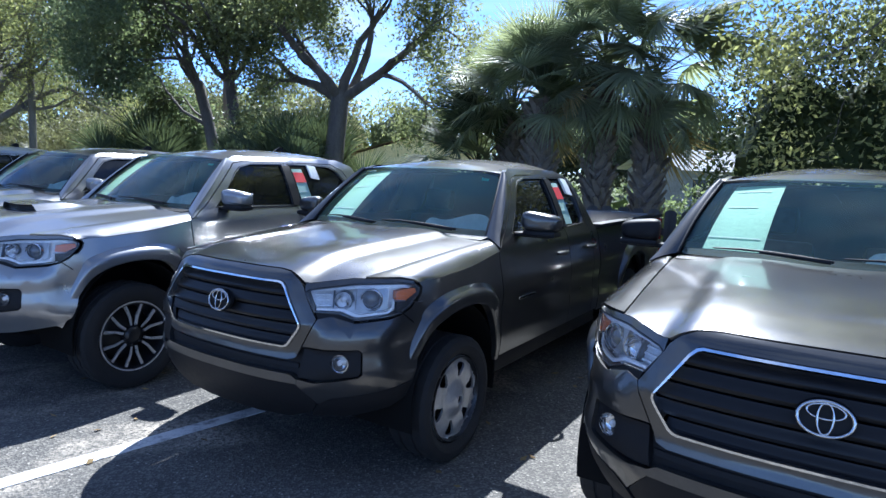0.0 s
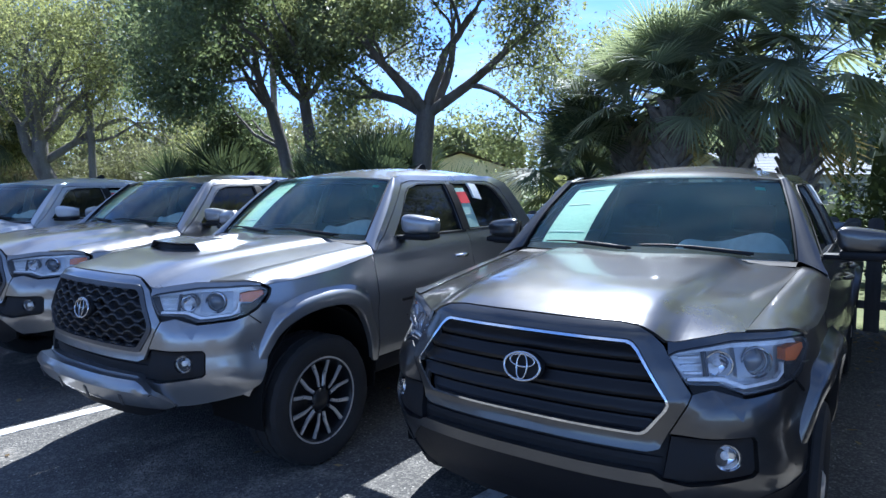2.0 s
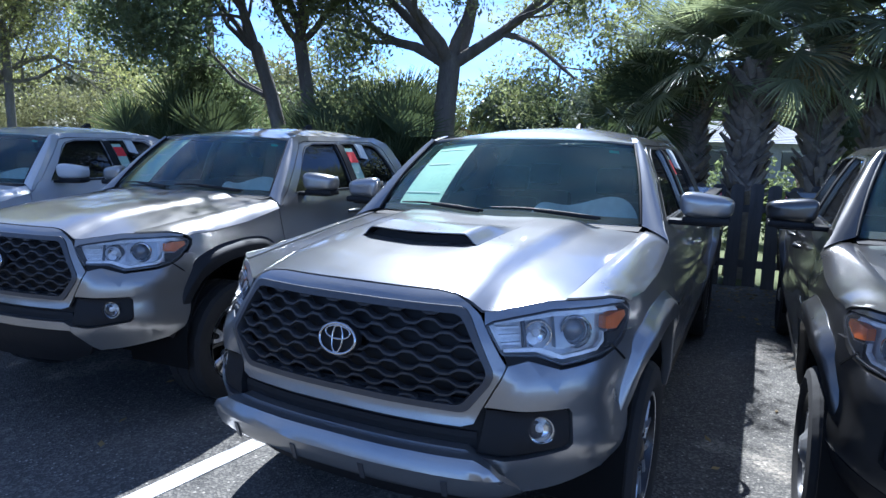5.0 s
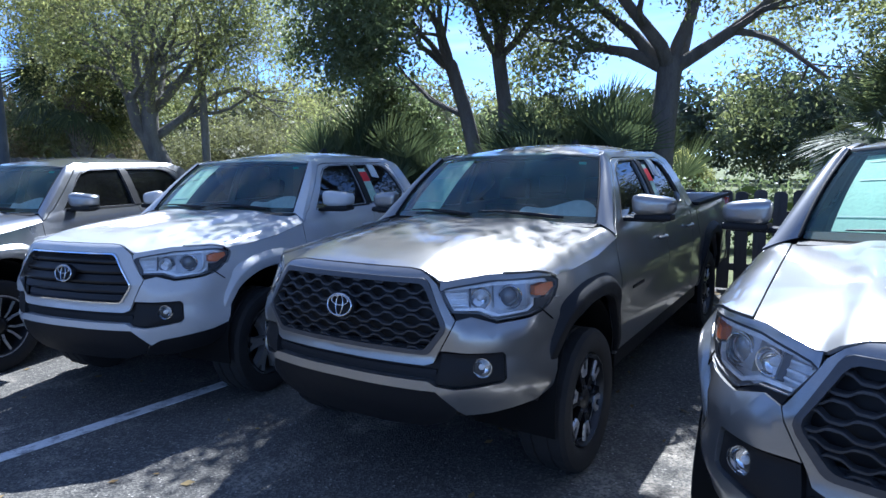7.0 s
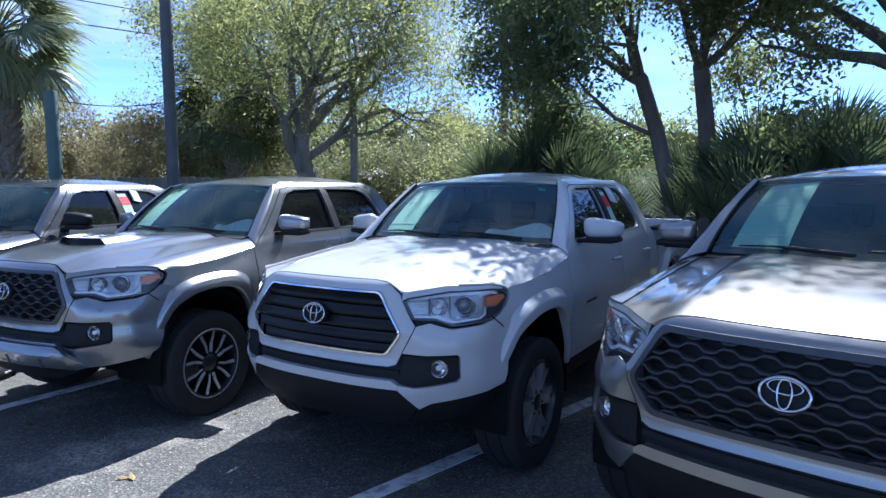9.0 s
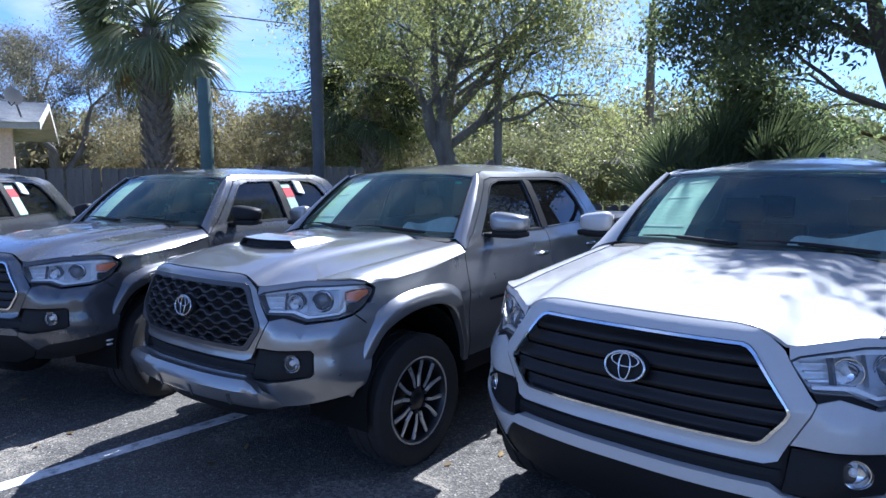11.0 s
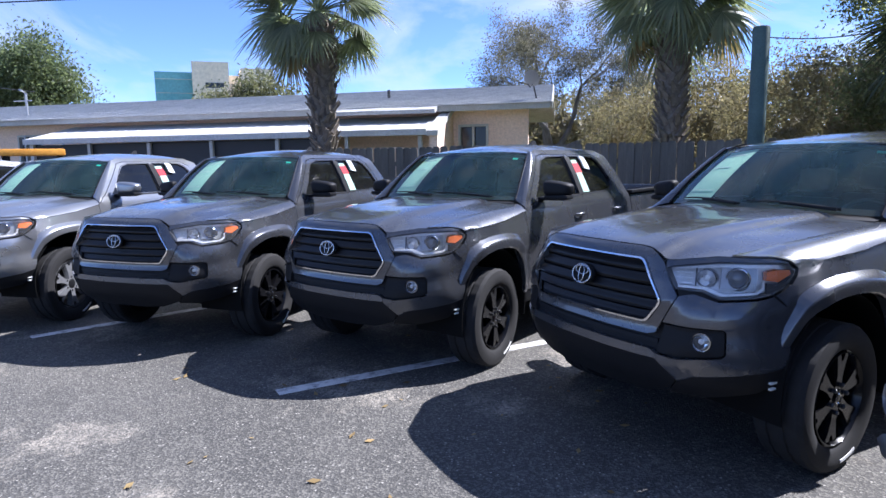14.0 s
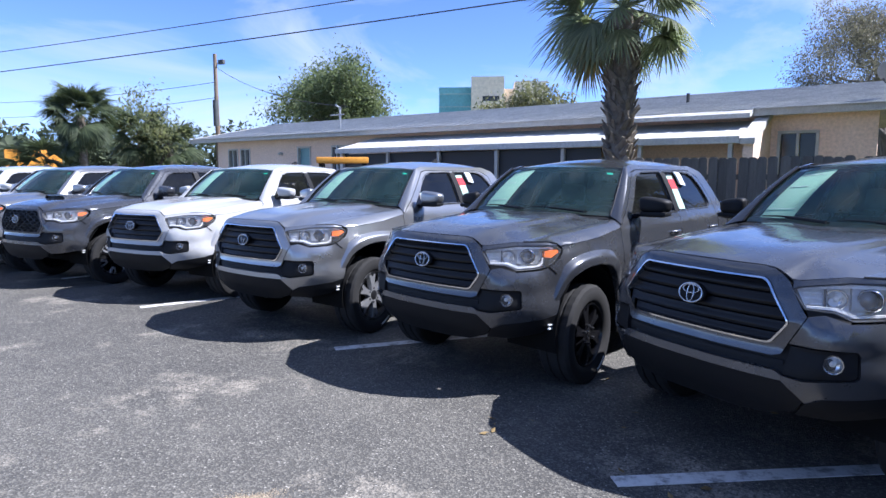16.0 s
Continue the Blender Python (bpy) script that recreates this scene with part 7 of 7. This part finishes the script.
    for gx in (x0, x1 - 0.2):
        bm = bmesh.new()
        a = [bm.verts.new((gx + q + (slant(y) if gx == x0 else 0), y, z)) for q in (0, 0.2) for y, z in ((0.0, top), (-dep, top), (-dep / 2, ridge - 0.12))]
        bm.faces.new(a[:3])
        bm.faces.new(a[3:])
        for i, j in ((0, 1), (1, 2), (2, 0)):
            bm.faces.new((a[i], a[j], a[j + 3], a[i + 3]))
        part("gable", bm, STUCCO, h)
    for gx in (rx0 - 0.02, rx1):
        bm = bmesh.new()
        for sg in (1, -1):
            yb, ye = -dep / 2, -dep / 2 + sg * ((dep + 0.2) / 2 + over)
            q = [bm.verts.new((gx + d + (0.3 * slant(y) if gx < 0 else 0), y, z)) for d in (0, 0.03) for y, z in ((yb, ridge + 0.02), (ye, eave + 0.02), (ye, eave - 0.16), (yb, ridge - 0.16))]
            for f in ((0, 1, 2, 3), (7, 6, 5, 4), (0, 4, 5, 1), (1, 5, 6, 2), (2, 6, 7, 3), (3, 7, 4, 0)):
                bm.faces.new([q[i] for i in f])
        part("barge_board", bm, WHITE_TRIM, roof, angle=10, weld=0)
    bm = bmesh.new()
    q = [bm.verts.new((a, b, c)) for a in (0.26, 3.4) for b, c in ((0.60, 3.03), (1.02, 2.90), (1.02, 2.80), (0.60, 2.93))]
    for f in ((3, 2, 1, 0), (4, 5, 6, 7), (0, 1, 5, 4), (1, 2, 6, 5), (2, 3, 7, 6), (3, 0, 4, 7)):
        bm.faces.new([q[i] for i in f])
    part("roof_skirt", bm, SHINGLE, roof, angle=10, weld=0)
    bm = bmesh.new()
    tube(bm, [(2.3, -1.6, 3.3), (2.3, -1.6, 3.72)], 0.045, 10)
    part("vent_pipe", bm, SHADE, roof)
    bm = bmesh.new()
    tube(bm, [(14.4, -0.6, 2.9), (14.4, -0.6, 4.0), (14.3, -0.3, 4.06)], 0.04, 8)
    tube(bm, [(14.2, -0.6, 3.75), (14.9, -0.6, 3.75)], 0.02, 6)
    part("service_mast", bm, plain("galvanised", (0.4, 0.41, 0.42), 0.45, 0.8), roof)
    # satellite dish on a short mast at the gable end
    bm = bmesh.new()
    lathe(bm, [(0.001, 0.03), (0.12, 0.022), (0.21, 0.0), (0.218, -0.004), (0.21, -0.012), (0.12, 0.010), (0.001, 0.018)], 28)
    dish = part("satellite_dish", bm, plain("dish_grey", (0.22, 0.22, 0.215), 0.6), roof, "grey round satellite dish")
    dish.matrix_local = pose(x0 - 0.10, 0.12, 3.66, 0, 24, 68)
    bm = bmesh.new()
    tube(bm, [(0, 0, 0), (-0.02, 0, -0.16), (-0.06, 0, -0.58)], [0.02, 0.02, 0.024], 8)
    tube(bm, [(0, 0, -0.14), (0.18, 0, -0.18), (0.26, 0, -0.06)], [0.012, 0.012, 0.02], 6)
    part("dish_mast", bm, SHADE, dish)
    for px in (12.5, 13.9):
        slab("meter_pipe", px, px + 0.06, 0.0, 0.06, 0.3, 2.6, mat=plain("galvanised", (0.4, 0.41, 0.42), 0.45, 0.8))
    bm = bmesh.new()
    lathe(bm, [(0.001, -0.05), (0.07, -0.04), (0.10, 0.0), (0.07, 0.05), (0.001, 0.06)], 14, "z", (17.0, 0.08, 2.35))
    part("wall_lamp", bm, WHITE_TRIM, h, "white globe wall lamp")
    # patio roof on posts over a dark screened bay
    aw = new("patio_roof")
    aw.parent = h
    bm = bmesh.new()
    rows = []
    for k in range(113):
        a = 0.25 + 11.75 * k / 112
        up = 0.010 if k % 4 == 0 else 0.0
        rows.append([bm.verts.new(p) for p in ((a, 0.02, 2.80 + up), (a, 1.9, 2.36 + up), (a, 1.9, 2.30), (a, 0.02, 2.74))])
    for p, q in zip(rows, rows[1:]):
        for j in range(4):
            bm.faces.new((p[j], q[j], q[(j + 1) % 4], p[(j + 1) % 4]))
    bm.faces.new(rows[0])
    bm.faces.new(list(reversed(rows[-1])))
    part("metal_sheet", bm, AWNING, aw, angle=10, weld=0)
    slab("gutter", 0.25, 12.0, 1.88, 1.98, 2.22, 2.365, mat=AWNING, parent=aw)
    for k in range(7):
        px = 0.4 + k * 1.9
        slab("post", px, px + 0.09, 1.75, 1.84, 0, 2.30, mat=WHITE_TRIM, parent=aw)
    slab("screen", 3.3, 11.9, 1.70, 1.73, 0.2, 2.2, mat=SHADE, parent=aw)
    return h


house()


# ---- posts, poles and wires ----
PIER_GREEN = surface("green_post_paint", (0.058, 0.10, 0.09), (0.085, 0.135, 0.12), 4, 0.7, bump_scale=40)
POLE_DARK = surface("dark_steel_pole", (0.055, 0.06, 0.062), (0.09, 0.095, 0.095), 4, 0.6, bump_scale=30)
POLE_WOOD = surface("pole_wood", (0.16, 0.115, 0.08), (0.27, 0.21, 0.155), 4, 0.95, stretch=(4, 4, 0.3), bump_scale=20, bump_strength=0.6)
WIRE = plain("wire", (0.012, 0.012, 0.012), 0.6)


def post(name, x, y, h, r, mat, label, category="pole", top=0.9):
    bm = bmesh.new()
    rows = lathe(bm, [(0.001, 0), (r, 0), (r * 0.98, h * 0.5), (r * top, h - 0.02), (r * top * 0.9, h), (0.001, h)], 20, "z")
    t = part(name, bm, mat)
    t.location = (x, y, 0)
    return tagged(t, label, category)


post("bollard_post", -13.70, -0.17, 3.22, 0.105, PIER_GREEN, "thick green-painted post with flat top", top=1.0)
post("steel_pole", -13.50, 1.65, 9.0, 0.105, POLE_DARK, "tall dark steel lamp pole", top=0.8)


def utility_pole(x, y, h, label, arms=True):
    u = empty("utility_pole", pose(x, y, 0), label, "utility pole")
    bm = bmesh.new()
    tube(bm, [(0, 0, 0), (0.02, 0, h * 0.5), (0.03, 0, h)], [0.17, 0.15, 0.115], 12)
    part("pole", bm, POLE_WOOD, u)
    if arms:
        bm = bmesh.new()
        tube(bm, [(0, 0, h * 0.90), (0.45, 0.75, h * 0.93), (0.6, 1.1, h * 0.93)], 0.03, 6)
        part("lamp_arm", bm, POLE_DARK, u)
        bm = bmesh.new()
        box(bm, 0.5, 0.7, 1.0, 1.45, h * 0.91, h * 0.94, 0.02)
        part("lamp_head", bm, POLE_DARK, u)
        bm = bmesh.new()
        tube(bm, [(0.32, 0.22, h * 0.50), (0.32, 0.22, h * 0.68)], 0.18, 12)
        part("transformer", bm, POLE_DARK, u)
    return u


utility_pole(-36.02, -37.84, 9.4, "weathered wooden utility pole with lamp arm")
utility_pole(-16.72, 14.57, 7.2, "plain wooden utility pole beyond the trees", False)


def wire(pts, r, label):
    a, b = Vector(pts[0]), Vector(pts[1])
    sag = pts[2]
    bm = bmesh.new()
    n = 28
    tube(bm, [a.lerp(b, k / n) - Vector((0, 0, sag * 4 * (k / n) * (1 - k / n))) for k in range(n + 1)], r, 5)
    tagged(part("overhead_wire", bm, WIRE), label, "wire", "overhead wires")


wire(((-22.5, -62, 7.95), (-23.0, 22, 7.6), 0.70), 0.016, "black overhead power cable")
wire(((-22.6, -62, 6.75), (-23.0, 22, 6.9), 0.50), 0.020, "thick black overhead cable")
wire(((-36.02, -37.84, 8.6), (-24.5, -18.4, 4.0), 0.5), 0.014, "slack service wire to the house")
wire(((-36.02, -37.84, 7.6), (-30, -70, 7.4), 0.6), 0.016, "overhead wire beyond the house")
wire(((-36.02, -37.84, 6.6), (-30, -70, 6.2), 0.6), 0.016, "lower overhead wire beyond the house")
wire(((-13.70, -0.17, 3.1), (-13.50, 1.65, 3.2), 0.1), 0.008, "thin wire strung from the green post")


# ---- far buildings and yard things ----
def office_block():
    """Cream and teal block far off."""
    o = empty("office_building", pose(-143, -68, 0, 0, 0, 115), "far cream office block with teal glass wing", "building")
    cream = surface("cream_wall", (0.76, 0.65, 0.52), (0.84, 0.73, 0.60), 0.1, 0.9)
    teal = surface("teal_glass_wall", (0.12, 0.36, 0.40), (0.18, 0.44, 0.47), 0.15, 0.3)
    for name, a, mat in (("teal_wing", (-10.5, -3, -3, 5, 0, 21.5), teal), ("tower", (-3, 4.5, -5, 4, 0, 23.6), cream), ("tower_fin", (4.5, 7.0, -2, 5, 0, 21.2), cream), ("east_tower", (7.0, 14.0, -4, 4, 0, 22.6), cream)):
        bm = bmesh.new()
        box(bm, *a)
        w = part(name, bm, mat, o)
    for k in range(7):
        bm = bmesh.new()
        box(bm, -10.55, -2.95, -3.1, -2.98, 2.5 + k * 2.9, 2.62 + k * 2.9)
        part("floor_band", bm, WHITE_TRIM, o)
    for k in range(5):
        bm = bmesh.new()
        box(bm, -0.4, 3.4, -5.2, -4.95, 4.0 + k * 3.4, 5.6 + k * 3.4)
        part("balcony_opening", bm, HGLASS, o)
        bm = bmesh.new()
        box(bm, -0.5, 3.5, -5.9, -5.0, 3.6 + k * 3.4, 4.4 + k * 3.4)
        part("balcony", bm, cream, o)
    return o


office_block()


def cottage(x, y, rot, w, d, wall, roofc, label, tall=1.0):
    c = empty("cottage", pose(x, y, 0, 0, 0, rot) @ Matrix.Diagonal((1, 1, tall, 1)), label, "house")
    bm = bmesh.new()
    box(bm, -w / 2, w / 2, -d / 2, d / 2, 0, 2.5)
    a = [bm.verts.new((q, yy, z)) for q in (-w / 2, w / 2) for yy, z in ((-d / 2, 2.5), (d / 2, 2.5), (0, 3.6))]
    bm.faces.new(a[:3])
    bm.faces.new(a[3:])
    part("wall", bm, wall, c, weld=0)
    for sg in (-1, 1):
        bm = bmesh.new()
        n = 14
        prev = None
        for k in range(n + 1):
            y_, z_ = sg * (d / 2 + 0.5) * (1 - k / n), 2.45 + 1.25 * k / n
            for z in (z_, z_ + 0.03):
                q = (bm.verts.new((-w / 2 - 0.4, y_, z)), bm.verts.new((w / 2 + 0.4, y_, z)))
                if prev:
                    bm.faces.new((prev[0], prev[1], q[1], q[0]))
                prev = q
        part("roof", bm, roofc, c, angle=5)
    for k in range(3):
        xx = -w / 3 + k * w / 3
        bm = bmesh.new()
        box(bm, xx - 0.5, xx + 0.5, -d / 2 - 0.03, -d / 2 + 0.02, 0.9, 2.0)
        win = part("window", bm, HGLASS, c)
        bm = bmesh.new()
        box(bm, xx - 0.58, xx + 0.58, -d / 2 - 0.06, -d / 2 - 0.01, 2.0, 2.09)
        box(bm, xx - 0.58, xx + 0.58, -d / 2 - 0.06, -d / 2 - 0.01, 0.82, 0.9)
        part("window_frame", bm, WHITE_TRIM, win, weld=0)
    return c


YELLOW_WALL = surface("yellow_stucco", (0.74, 0.62, 0.32), (0.80, 0.69, 0.40), 0.6, 0.92)
GREY_WALL = surface("grey_siding", (0.22, 0.225, 0.225), (0.30, 0.305, 0.305), 0.6, 0.9)
RED_ROOF = surface("brown_tile", (0.26, 0.15, 0.11), (0.36, 0.23, 0.17), 1.5, 0.9)
cottage(-17.94, 30.00, 123.5, 11, 6.4, YELLOW_WALL, RED_ROOF, "yellow bungalow with brown roof across the lawn", 0.92)
cottage(-0.45, 29.14, 50, 6.5, 4.0, GREY_WALL, SHINGLE, "grey cottage with pale shingle roof behind hedge", 0.78)
thicket("woods", mound_row(-8.5, 41, 18, 36, 10, 2.8, 2.2, 7.2, 11, 1.0), 30000, 0.16, LEAF_FAR, "dark trees behind the grey cottage", "woods", 71)


def orange_box(x, y, rot, w, d, z0, z1, label):
    o = empty("equipment_box", pose(x, y, 0, 0, 0, rot), label, "equipment")
    om = surface("orange_paint", (0.72, 0.30, 0.03), (0.82, 0.38, 0.05), 1.5, 0.5)
    bm = bmesh.new()
    box(bm, -w / 2, w / 2, -d / 2, d / 2, z0, z1, 0.03)
    b = part("deck", bm, om, o)
    for k in range(4):
        sx, sy = (-1, 1)[k % 2], (-1, 1)[k // 2]
        bm = bmesh.new()
        box(bm, sx * (w / 2 - 0.12) - 0.06, sx * (w / 2 - 0.12) + 0.06, sy * (d / 2 - 0.12) - 0.06, sy * (d / 2 - 0.12) + 0.06, 0, z0 + 0.01)
        part("leg", bm, BLACK, o)
    for k in range(int(w / 0.6)):
        bm = bmesh.new()
        box(bm, -w / 2 + 0.2 + k * 0.6, -w / 2 + 0.25 + k * 0.6, -d / 2 - 0.03, -d / 2 + 0.0, z0 + 0.02, z1 - 0.02)
        part("rib", bm, om, o)
    return o


orange_box(-27.46, -43.91, -31, 2.8, 1.6, 1.2, 2.95, "orange equipment container across the lot")
orange_box(-19.53, -14.80, -54, 1.35, 0.9, 1.86, 2.02, "orange lift deck standing beside the house")
